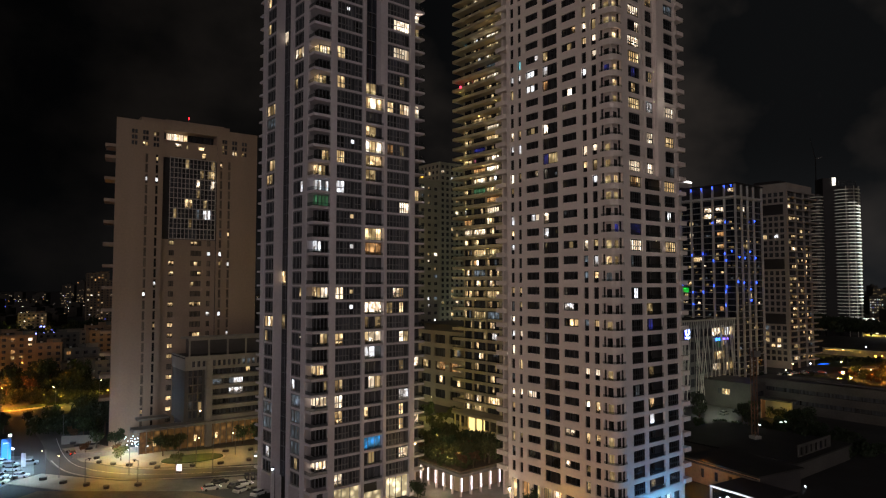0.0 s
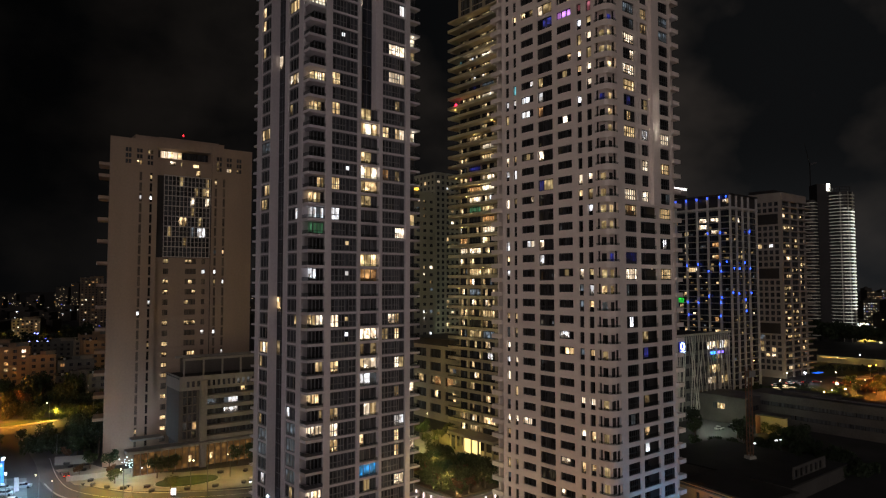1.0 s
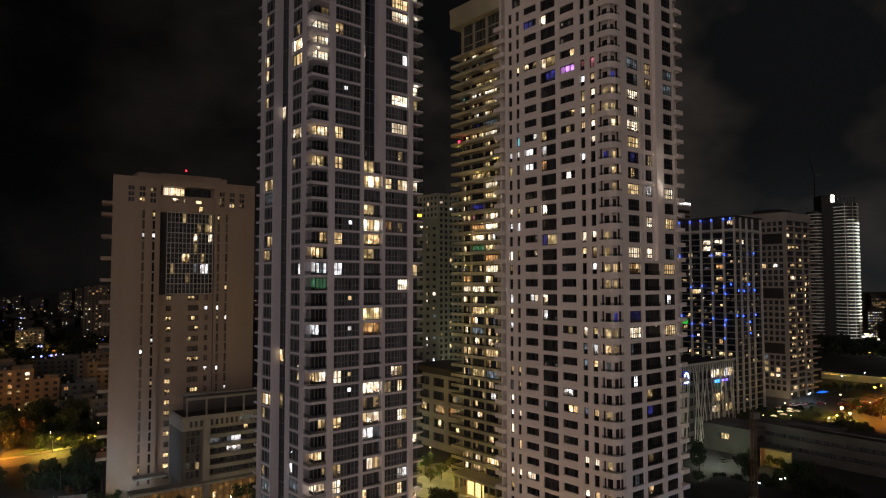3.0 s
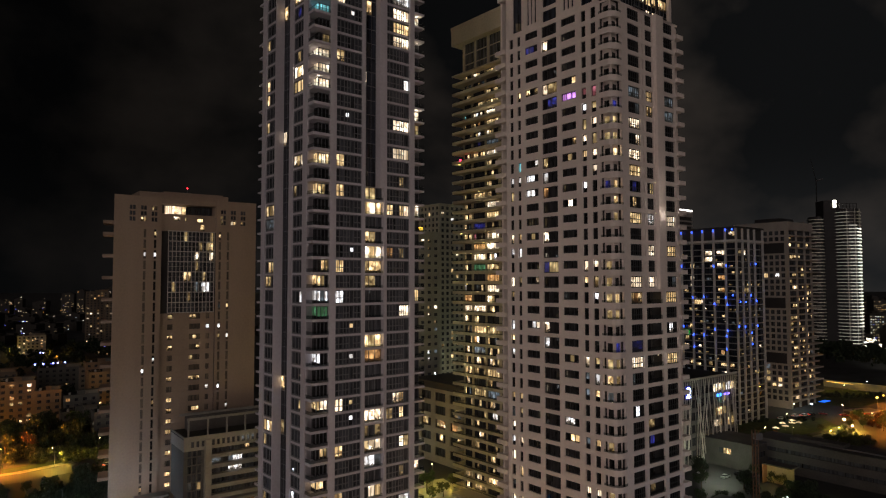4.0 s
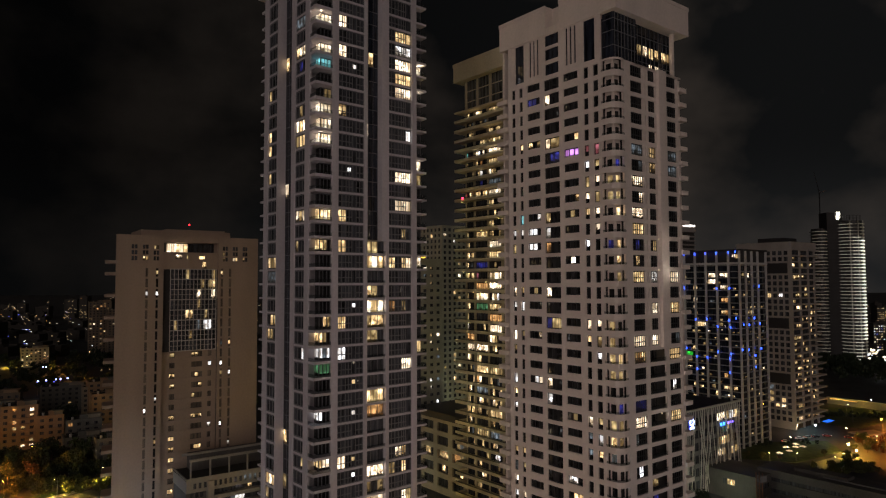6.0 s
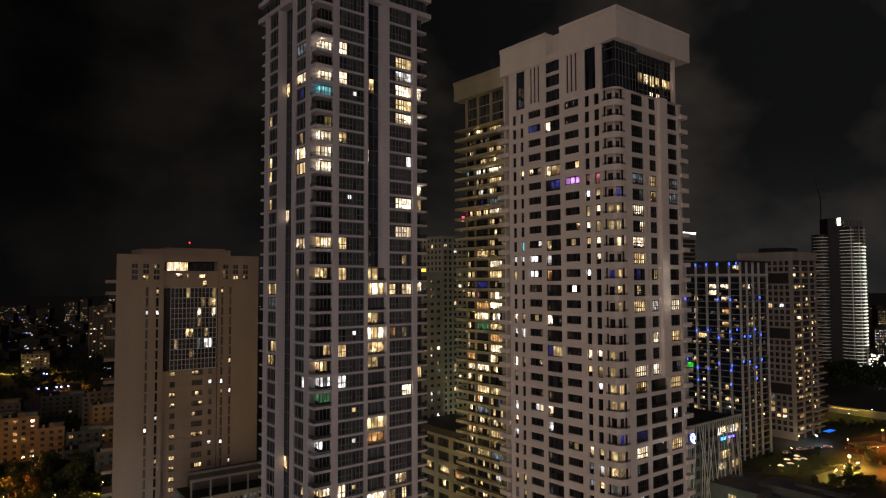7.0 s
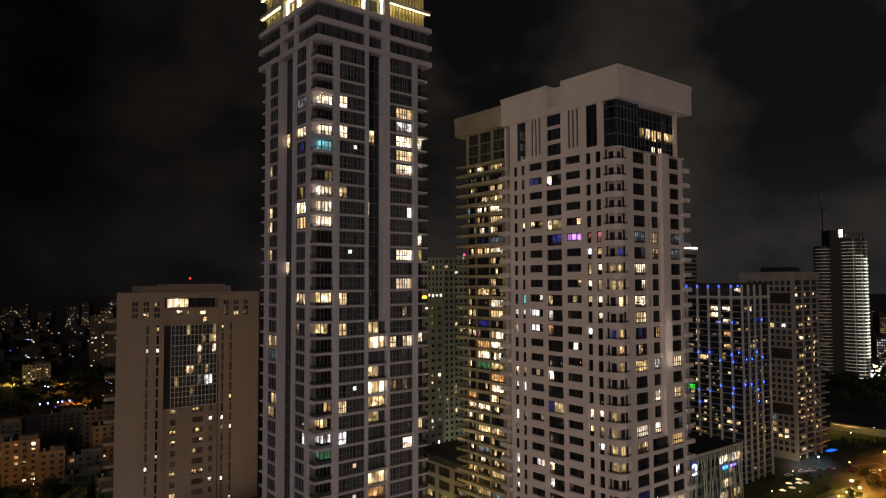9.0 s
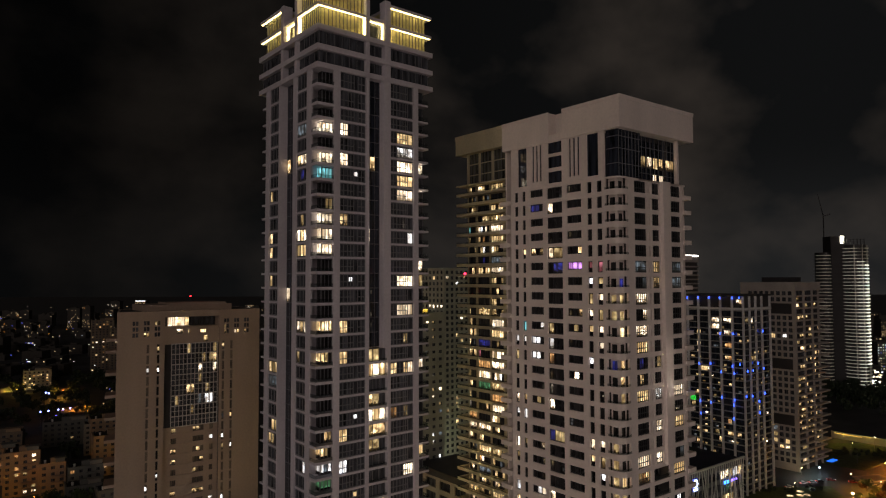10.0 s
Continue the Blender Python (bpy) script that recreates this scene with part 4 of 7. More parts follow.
SLOT_GLASS = glass("bronze_glass", (0.085, 0.066, 0.05), 0.3)


def build_block_d():
    t = thing("apartment_block", "broad tan precast block with window slots and lattice screen", "apartment block", pose(-105.2, 211.1, 0, 0, 0, 36.0))
    rows = [(r, 94.5 - 3.46 * (r + 1)) for r in range(26)]
    slots = (("s", 8.3, 10.2), ("t", 11.6, 13.3), ("u", 33.1, 34.3), ("v", 35.9, 37.2))
    groups_u = (4.5, 7.9, 11.2, 33.9, 37.4, 40.9)

    def holes(a, b):
        out = [((u0 + u1) / 2 - 0.4, (u0 + u1) / 2 + 0.4, z + 0.3, z + 3.1) for c, u0, u1 in slots if a < u0 < b for r, z in rows]
        out += [(u + i * 0.95, u + i * 0.95 + 0.8, z, z + 1.35) for u in groups_u if a < u < b for i in (0, 1) for z in (96.7, 98.6, 100.5)]
        return out
    part("core", Solid().prism([(1.0, 1.9), (45.9, 1.9), (45.9, 25.4), (5.7, 25.4)], 0, 99.2), INNER, t)
    part("upper_core", Solid().prism([(1.6, 5.0), (45.9, 5.0), (45.9, 25.4), (5.7, 25.4)], 99.2, 104.5), INNER, t)
    part("loggia_wall", Solid().box(14.3, 14.6, 0.7, 5.0, 99.6, 102.9), WALL_D, t)
    part("loggia_wall", Solid().box(32.2, 32.5, 0.7, 5.0, 99.6, 102.9), WALL_D, t)
    part("front_wall", Solid().plate("x", 0, 14.4, 0, 105, holes(0, 14.4), 0, 0.6), WALL_D, t)
    part("front_wall", Solid().plate("x", 32.4, 46.5, 0, 105, holes(32.4, 46.5), 0, 0.6), WALL_D, t)
    part("side_wall", Solid().prism([(0.0, 0.6), (0.6, 0.6), (5.6, 26), (5.0, 26)], 0, 105), WALL_D, t)
    part("side_wall", Solid().box(45.9, 46.5, 0.6, 26, 0, 105), WALL_D, t)
    part("back_wall", Solid().box(5.6, 45.9, 25.4, 26, 0, 105), WALL_D, t)
    mid = [(u0, u1, z + 0.8, z + 2.6) for u0, u1 in ((17.0, 18.7), (24.1, 27.7), (29.6, 30.8)) for r, z in rows if r > 7]
    part("recessed_wall", Solid().plate("x", 14.4, 32.4, 0, 66.2, mid, 1.2, 1.7), WALL_D, t)
    part("recessed_wall", Solid().plate("x", 14.4, 32.4, 93.8, 99.6, [(18.3, 20.4, 97.3, 98.8), (26.0, 28.0, 97.3, 98.5), (27.2, 28.6, 94.2, 96.4), (22.0, 22.6, 97.3, 98.7)], 0.7, 1.3), WALL_D, t)
    part("loggia_floor", Solid().box(14.4, 32.4, 0.3, 5.0, 99.3, 99.6), WALL_D, t)
    part("loggia_ceiling", Solid().box(14.4, 32.4, 0.2, 5.0, 102.9, 105.0), WALL_D, t)
    part("roof", Solid().prism([(1.5, 5.0), (45.9, 5.0), (45.9, 25.4), (5.5, 25.4)], 104.5, 104.9), ROOF, t)
    part("penthouse", Solid().box(8.0, 37.5, 3.5, 20, 104.9, 107.0), WALL_D, t)
    part("roof_slab", Solid().box(16.0, 36.0, 5.0, 18, 107.0, 107.6), WALL_D, t)
    part("antenna", Solid().tube((24.5, 8, 107.6), (24.5, 8, 109.4), 0.06, 0.04), METAL, t)
    part("beacon", Solid().tube((24.5, 8, 109.4), (24.5, 8, 109.9), 0.25, 0.25), lamp_mat("roof_beacon", (1.0, 0.02, 0.03), 5.0), t, "small red beacon")
    # horizontal bands between the recessed windows
    for r, z in rows:
        if r > 7 and z > 4:
            part("sill_band", Solid().box(16.4, 28.2, 1.0, 1.197, z + 0.35, z + 0.75), WALL_D, t)
    for c, u0, u1 in slots:
        for r, z in rows:
            window(t, ((u0 + u1) / 2, 0.25, z + 0.3), 0.8, 2.8, (1,), (), LIT_D.get((c, r), ""), name="slot_window", fmat=SLOT_FRAME, gmat=SLOT_GLASS if c != "t" else GLASS_B, heights=(0.3, 0.72))
    for c, u0, u1, cells in (("w", 17.0, 18.7, (1, 1)), ("x", 24.1, 27.7, (1, 1, 1)), ("y", 29.6, 30.8, (1,))):
        for r, z in rows:
            if r > 7:
                window(t, ((u0 + u1) / 2, 1.45, z + 0.8), u1 - u0, 1.8, cells, (), LIT_D.get((c, r), ""), name="window", fmat=DARK_METAL, gmat=SLOT_GLASS, heights=(0.15, 0.8))
    for i, u in enumerate(groups_u):
        for j, z in enumerate((96.7, 98.6, 100.5)):
            lit = {(1, 0): "YY", (3, 0): "y.", (4, 0): "WY", (5, 0): "Y.", (2, 2): "yy", (3, 1): "y."}.get((i, j), "..")
            for q in (0, 1):
                window(t, (u + q * 0.95 + 0.4, 0.25, z), 0.8, 1.35, (1,), (), lit[q], name="top_window", fmat=DARK_METAL)
    for u0, u1, z0, z1, c in ((18.3, 20.4, 97.3, 98.8, "W"), (26.0, 28.0, 97.3, 98.5, "Y"), (27.2, 28.6, 94.2, 96.4, "Y"), (22.0, 22.6, 97.3, 98.7, "y")):
        window(t, ((u0 + u1) / 2, 0.95, z0), u1 - u0, z1 - z0, (1,), (), c, name="top_window", fmat=DARK_METAL)
    window(t, (19.6, 4.3, 99.7), 7.0, 3.0, (1.2, 1, 0.6, 1, 1), (), "WWYWY", name="loggia_window", fmat=DARK_METAL)
    for i in range(5):
        window(t, (24.0 + i * 1.8, 4.3, 99.7), 1.6, 3.0, (1, 1), (), "", name="loggia_window", fmat=DARK_METAL)
    # lattice screen before eight storeys of glazing
    lattice = [(16.7 + i * 1.26 + 0.08, 16.7 + (i + 1) * 1.26 - 0.08, 66.4 + j * 1.72 + (0.14 if j % 2 == 0 else 0.05), 66.4 + (j + 1) * 1.72 - (0.05 if j % 2 == 0 else 0.14)) for i in range(12) for j in range(16)]
    part("lattice_screen", Solid().plate("x", 16.6, 31.92, 66.3, 94.0, lattice, 0.15, 0.4), surface("screen_metal", (0.50, 0.46, 0.44), 0.5), t, "pale metal lattice screen")
    for r in range(8):
        window(t, (24.3, 1.3, 94.0 - 3.44 * (r + 1)), 15.0, 3.3, (1,) * 12, (), LIT_GRID.get(("g", r), ""), name="screened_window", fmat=DARK_METAL)
    for z in [96.1] + [92.3 - 7.07 * i for i in range(12)]:
        part("side_balcony", Solid().prism([(-2.9, 2.0), (0.45, 2.0), (1.9, 10.0), (-1.4, 10.0)], z - 0.5, z + 0.5), WALL_D, t)
    # low entrance wing
    part("canopy", Solid().box(7.5, 17.0, -4.5, 0, 7.6, 8.2), WALL_P, t)
    return t


# ---- the terraced podium block beside it ----
DARK_RENDER = surface("dark_render", (0.085, 0.08, 0.078), 0.8, vary=0.25, streak=1)


def build_podium():
    t = thing("podium_block", "low pale podium block with balcony bands beside the tan block", "apartment block", pose(-80.6, 208.3, 0, 0, 0, 36.0))
    L = 42.0
    part("core", Solid().box(0.8, L, 1.6, 14.5, 0, 27.5), INNER, t)
    # side wall coloured dark in place of a shaded recess under the parapet
    part("side_wall", Solid().box(0, 0.6, 0, 15, 8.0, 24.0), DARK_RENDER, t)
    part("side_parapet", Solid().box(-0.2, 0.2, -0.4, 15, 24.0, 28.4), WALL_P, t)
    part("corner_wall", Solid().plate("x", 0.6, 8.0, 8.0, 27.6, [(1.2 + i * 1.5, 2.4 + i * 1.5, 9 + j * 2.6, 11.3 + j * 2.6) for i in range(3) for j in range(6)], 0, 0.5), DARK_RENDER, t)
    for i in range(3):
        for j in range(6):
            window(t, (1.8 + i * 1.5, 0.25, 9 + j * 2.6), 1.2, 2.3, (1,), (), {(0, 1): "g", (2, 1): "y"}.get((i, j), ""), fmat=DARK_METAL)
    for j, z in enumerate((8.0, 11.2, 14.4, 17.6, 20.8)):
        part("balcony_band", Solid().box(8.0, L, -0.6, 1.6, z, z + 1.25), WALL_P, t)
        for i in range(6):
            lit = {(1, 2): "CCC", (1, 3): "gCC", (2, 4): "Y..", (4, 3): "..Y", (5, 2): "WW.", (0, 3): "gg.", (5, 4): ".O.", (3, 3): "y.."}.get((i, j), "")
            window(t, (11.2 + i * 5.4, 1.3, z + 1.2), 4.6, 2.0, (1, 1, 1), (), lit, fmat=DARK_METAL)
    slots = [(2.0 + i * 1.6, 2.9 + i * 1.6, 25.0, 26.8) for i in range(24)]
    part("parapet_wall", Solid().plate("x", -0.2, L, 24.0, 28.4, slots, -0.8, -0.4), WALL_P, t)
    for i in range(24):
        window(t, (2.45 + i * 1.6, -0.55, 25.0), 0.9, 1.8, (1,), (), "g" if 10 <= i <= 12 else "", name="slot_window", fmat=DARK_METAL)
    part("roof", Solid().box(-0.2, L, -0.4, 15, 27.6, 28.0), ROOF, t)
    part("pergola_beam", Solid().box(1.0, L, 0.2, 0.7, 33.2, 34.0), WALL_P, t)
    part("pergola_beam", Solid().box(1.0, L, 9.0, 9.5, 33.2, 34.0), WALL_P, t)
    for i in range(7):
        part("pergola_post", Solid().box(1.2 + i * 6, 1.7 + i * 6, 0.25, 0.65, 28.0, 33.2), WALL_P, t)
    part("penthouse", Solid().box(4.0, L, 9.5, 14.5, 28.0, 33.0), DARK_RENDER, t)
    # glazed, lamp-lit ground storey that runs on before the tan block
    part("base_canopy", Solid().box(-15.0, L, -3.0, 2.0, 7.2, 8.0), WALL_P, t)
    part("base_glazing", Solid().box(-13.0, L, -0.6, -0.4, 0.3, 7.2), glow("amber_screen", (0.85, 0.42, 0.11), 0.15, 0.3, 0.3), t, "amber-lit glazed screen")
    for i in range(28):
        part("base_mullion", Solid().box(-13.0 + i * 2, -12.85 + i * 2, -0.85, -0.6, 0, 7.2), METAL, t)
    for u in (-9.0, 3.0, 9.5, 18.0):
        part("base_lamp", Solid().box(u, u + 0.8, -0.9, -0.7, 2.2, 4.0), LIT["Y"], t, "lit doorway")
    part("pier", Solid().box(6.2, 8.2, -1.6, 0, 0, 27.0), WALL_P, t)
    return t


build_block_d()
build_podium()


# ---- towers farther off ----
LAMPS_E = "L33.0,105.4 L26.2,105.5 L19.7,105.6 L13.3,105.7 L6.1,105.8 L2.2,105.9 L33.1,86.2 L13.4,86.1 L5.9,86.2 R19.7,87.2 L26.4,68.5 L19.5,69.1 L6.7,68.8 L2.5,70.1 R13.8,69.9 L13.3,65.1 L5.8,65.0 R2.2,66.6 R8.1,66.4 R19.8,66.7 L32.4,51.9 L13.3,51.2 R0.4,53.3 R6.9,52.9 R20.4,53.0 L26.2,47.6 L19.7,47.6 L5.8,50.7 R14.0,49.4 L6.5,47.9 L26.0,40.7 R14.3,43.2 L6.7,40.6"
LIT_E = "L15.9,93,W L17.9,93,W L15.9,90,W L17.9,90,W L10.0,90.9,W L11,90.9,W L8,90.9,W L10.7,87.2,W L8.7,87.2,W L10.3,80.1,O L8.3,80.1,O L10.4,73.7,Y L8.4,73.7,O L23.3,66.2,Y L21,66.5,W L25,66,Y L27.1,84.3,Y L27.2,77.3,W R10.1,93.8,W R8.2,91.0,Y R5,91,y R13.3,72.4,y R10.5,72.4,y L9.8,31.9,Y L7.5,31.9,Y L4.4,32.0,Y L14.8,28.0,Y L28.5,23.9,Y L9.7,38.6,O L27.9,31.9,Y L3.9,103.1,W L1.7,103.2,Y L28,52,Y L31,45,y L12,66,y R16,43,Y L17,31,y"


def build_tower_e():
    t = thing("residential_tower", "dark glass residential tower with grey frame and blue lamps", "apartment tower", pose(158.7, 357.2, 0, 0, 0, 38.0))
    U, V, H, P = 30.0, 46.0, 106.5, 3.42
    part("core", Solid().box(1.2, U - 0.5, 1.2, V - 0.5, 0, 99.5), GLASS_BLUE, t)
    n = 29
    slab = Solid().prism([(0.35, 0.35), (U, 0.35), (U, V), (0.35, V)], -0.22, 0.22).mesh("floor_edge", surface("floor_edge_grey", (0.32, 0.315, 0.31), 0.6))
    for i in range(n):
        part("floor_edge", slab, None, t, "", pose(0, 0, 2.0 + P * i))
    lu, lv = [0.0, 6.6, 13.2, 19.8, 29.0], [6.2, 13.0, 19.6, 26.2, 32.9, 39.5, 45]
    for u in lu:
        part("frame_column", Solid().box(u, u + 1.0, 0, 0.9, 0, H), WALL_E, t)
    for v in lv:
        part("frame_column", Solid().box(0, 0.9, v, v + 1.0, 0, H), WALL_E, t)
    for z in (98.2, 105.6):
        part("frame_beam", Solid().prism([(-0.15, -0.15), (U + 0.2, -0.15), (U + 0.2, V), (-0.15, V)], z, z + 1.2 if z < 100 else z + 0.9), WALL_E if z < 100 else DARK_WALL, t)
    part("crown_wall", Solid().box(1.0, U - 1, 1.0, V - 1, 99.4, 105.6), DARK_WALL, t)
    blue = lamp_mat("blue_lamp", (0.03, 0.09, 1.0), 5.0)
    for it in LAMPS_E.split():
        a, z = map(float, it[1:].split(","))
        s = Solid().box(-0.2, 0.2, -0.2, 0.2, -0.55, 0.55)
        part("blue_lamp", s, blue, t, "small blue facade lamp", pose(*((-0.35, a, z - 1.0) if it[0] == "L" else (a, -0.35, z - 1.0))))
    for it in LIT_E.split():
        a, z, c = it[1:].split(",")
        a, z = float(a), float(z)
        k = round((z - 3.6) / P)
        zz = 2.0 + P * k + 0.35
        part("lit_window", window_panes(2.1, 2.3, (1, 1), c * 2, GLASS, 0), None, t, "", pose(*((1.0, a, zz) if it[0] == "L" else (a, 1.0, zz)), 0, 0, -90 if it[0] == "L" else 0))
    part("sign_lamp", Solid().box(0.2, 0.6, 29.5, 32.5, 46.5, 49.0), glow("green_sign", (0.03, 0.75, 0.06), 1.4), t, "green lit sign")
    rnd = random.Random(11)
    for j in range(130):
        side, k, c = rnd.choice("LLR"), rnd.randrange(1, 27), rnd.choice("YyygyyWg")
        a = rnd.uniform(1.5, 34 if side == "L" else 27)
        zz = 2.0 + P * k + 0.35
        part("lit_window", window_panes(1.5, 1.1, (1,), c, GLASS, 0), None, t, "", pose(*((1.0, a, zz) if side == "L" else (a, 1.0, zz)), 0, 0, -90 if side == "L" else 0))
    return t


def build_tower_f():
    t = thing("residential_tower", "sand-coloured residential tower with square windows and stepped balconies", "apartment tower", pose(209.0, 400.5, 0, 0, 0, 38.0))
    U, V, P = 36.0, 34.0, 3.72
    n = 28
    part("core", Solid().box(1.0, U - 3, 1.0, V, 0, 111), INNER, t)
    part("parapet", Solid().prism([(-0.1, -0.1), (U - 2, -0.1), (U - 2, V), (-0.1, V)], 108.6, 113.0), WALL_F, t)
    part("roof_plant", Solid().box(8, 26, 8, 24, 113.0, 116.0), DARK_WALL, t)
    holes, blank = [], {i for i in range(n) if i % 9 in (6, 7)}
    for i in range(n):
        z = 4.0 + P * i
        if i in blank:
            if i - 1 not in blank:
                holes.append((2.2, 22.0, z + 0.4, z + 2 * P - 0.7))
        else:
            holes += [(2.0 + j * 3.5, 4.4 + j * 3.5, z + 0.5, z + 3.0) for j in range(8)]
    part("window_wall", Solid().plate("y", 0, V, 0, 108.6, holes, 0, 0.6), WALL_F, t)
    rnd = random.Random(3)
    lit_f = {(20, 1): "C", (17, 5): "Y", (16, 3): "Y", (16, 4): "Y", (16, 5): "W", (16, 6): "Y", (2, 1): "W", (2, 2): "Y", (3, 3): "Y", (4, 3): "y", (2, 5): "W", (3, 4): "W", (1, 4): "W", (12, 5): "W", (12, 4): "Y", (25, 2): "Y", (3, 1): "Y", (6, 1): "W"}
    for i in range(n):
        z = 4.0 + P * i
        if i in blank:
            if i - 1 not in blank:
                part("dark_panel", Solid().box(0.35, 0.4, 2.2, 22.0, z + 0.4, z + 2 * P - 0.7), DARK_WALL, t)
            continue
        for j in range(8):
            far_window(t, (0.3, 3.2 + j * 3.5, z + 0.5), 2.4, 2.5, (1, 1), (), (lit_f.get((i, j)) or (rnd.choice("yyYg") if rnd.random() < 0.10 else "")) * 2, left=True, fmat=DARK_METAL)
    for i in range(n + 1):
        z = 4.0 + P * i
        out = 2.2 if i % 2 else 0.6
        part("balcony_slab", Solid().prism([(1.0, -0.5), (20, -0.5), (20, -0.5 - out), (U + out, -0.5 - out), (U + out, 5), (1.0, 5)], z - 0.35, z + 0.5), WALL_F, t)
        if i == n:
            break
        for j in range(6):
            c = ""
            if rnd.random() < (0.46 if j < 4 else 0.4):
                c = rnd.choice(("YYY", "yyY", "YWY", "yyy", "YyY", "Yyy") if j < 2 else ("Yy.", ".Y.", "yyy", ".yY", "y..", "g..", "yY.", "yyY"))
            far_window(t, (4.0 + j * 5.6, 0.9, z + 1.0), 4.9, 1.9, (1, 1, 1), (), c, name="balcony_door", fmat=DARK_METAL, bar=0.12)
    for u in (1.0, 12.2, 23.4, 32.0):
        part("pier", Solid().box(u - 0.5, u + 0.5, 0.0, 1.0, 0, 108.6), WALL_F, t)
    return t


def build_tower_g():
    t = thing("curved_tower", "unfinished curved tower with brightly lit white floor edges", "high-rise", pose(386.0, 660.0, 0, 0, 0, 0))
    # floor edges glow in steps, painting the light stronger towards the right
    lit_edge = lamp_mat("edge_light", (1.0, 0.96, 0.80), 1.9)
    dim_edge = lamp_mat("edge_light_dim", (1.0, 0.95, 0.80), 0.035)

    def oval(cx, cy, rx, ry, a0=0, a1=360, n=20):
        return [(cx + rx * math.cos(radians(a0 + (a1 - a0) * i / n)), cy + ry * math.sin(radians(a0 + (a1 - a0) * i / n))) for i in range(n + (1 if a1 - a0 < 360 else 0))]
    right = Solid().prism(oval(17, 0, 12.5, 14), -0.25, 0.25).mesh("floor_plate", WALL_G)
    # left plates in a darker material, in place of less light there
    left = Solid().prism(oval(-10.5, 6, 7, 10), -0.2, 0.2).mesh("floor_plate", METAL)
    def rim(a0, a1, hz):
        return Solid().prism(oval(17, 0, 12.7, 14.2, a0, a1, 8) + oval(17, 0, 12.5, 14.0, a0, a1, 8)[::-1], -hz, hz)
    bright, dim = rim(-78, 20, 0.36).mesh("edge_light", lit_edge), rim(-78, 20, 0.3).mesh("edge_light", dim_edge)
    half = rim(-112, -78, 0.3).mesh("edge_light", lamp_mat("edge_light_half", (1.0, 0.95, 0.80), 0.55))
    side = rim(-165, -112, 0.26).mesh("edge_light", lamp_mat("edge_light_quarter", (1.0, 0.95, 0.80), 0.16))
    rim_l = Solid().prism(oval(-10.5, 6, 7.2, 10.2, -170, -20, 12) + oval(-10.5, 6, 7.0, 10.0, -170, -20, 12)[::-1], -0.3, 0.3).mesh("edge_light", dim_edge)
    part("core", Solid().prism(oval(17, 0, 10.5, 12), 0, 148), DARK_WALL, t)
    part("core", Solid().prism(oval(-10.5, 6, 5.6, 8.6), 0, 141), DARK_WALL, t)
    part("lift_shaft", Solid().box(-6, 9, -2, 12, 0, 157), DARK_WALL, t)
    for i in range(43):
        z = 6 + 3.3 * i
        part("floor_plate", right, None, t, "", pose(0, 0, z))
        part("edge_light", bright if 7 < i < 38 else dim, None, t, "", pose(0, 0, z))
        part("edge_light", half if i < 39 else dim, None, t, "", pose(0, 0, z))
        part("edge_light", side, None, t, "", pose(0, 0, z))
        if i < 41:
            part("floor_plate", left, None, t, "", pose(0, 0, z))
            part("edge_light", rim_l, None, t, "", pose(0, 0, z))
    for a in (-120, -85, -50, -15):
        part("column", Solid().tube((17 + 11.8 * math.cos(radians(a)), 13.2 * math.sin(radians(a)), 0), (17 + 11.8 * math.cos(radians(a)), 13.2 * math.sin(radians(a)), 148), 0.4, 0.4), WALL_G, t)
    part("work_lamp", Solid().box(3.4, 6.8, -2.6, -2.1, 150.0, 157.4), lamp_mat("work_lamp", (1.0, 0.93, 0.75), 4.0), t, "bright work lamp on the roof")
    part("roof_frame", Solid().plate("x", 4, 25, 148, 154, [(4.5 + i * 3.4, 7.5 + i * 3.4, 148.5, 150.8) for i in range(6)] + [(4.5 + i * 3.4, 7.5 + i * 3.4, 151.2, 153.6) for i in range(6)], -6, -5.6), DARK_WALL, t)
    c = thing("tower_crane", "faint grey tower crane on the unfinished tower", "crane", pose(378.0, 666.0, 156.0))
    part("mast", Solid().tube((0, 0, 0), (0, 0, 24), 0.6, 0.6, 4), DARK_METAL, c)
    part("jib", Solid().tube((0, 0, 22), (-5, 0, 44), 0.45, 0.25, 4), DARK_METAL, c)
    part("counter_jib", Solid().tube((0, 0, 22), (7, 0, 24), 0.7, 0.7, 4), METAL, c)
    return t


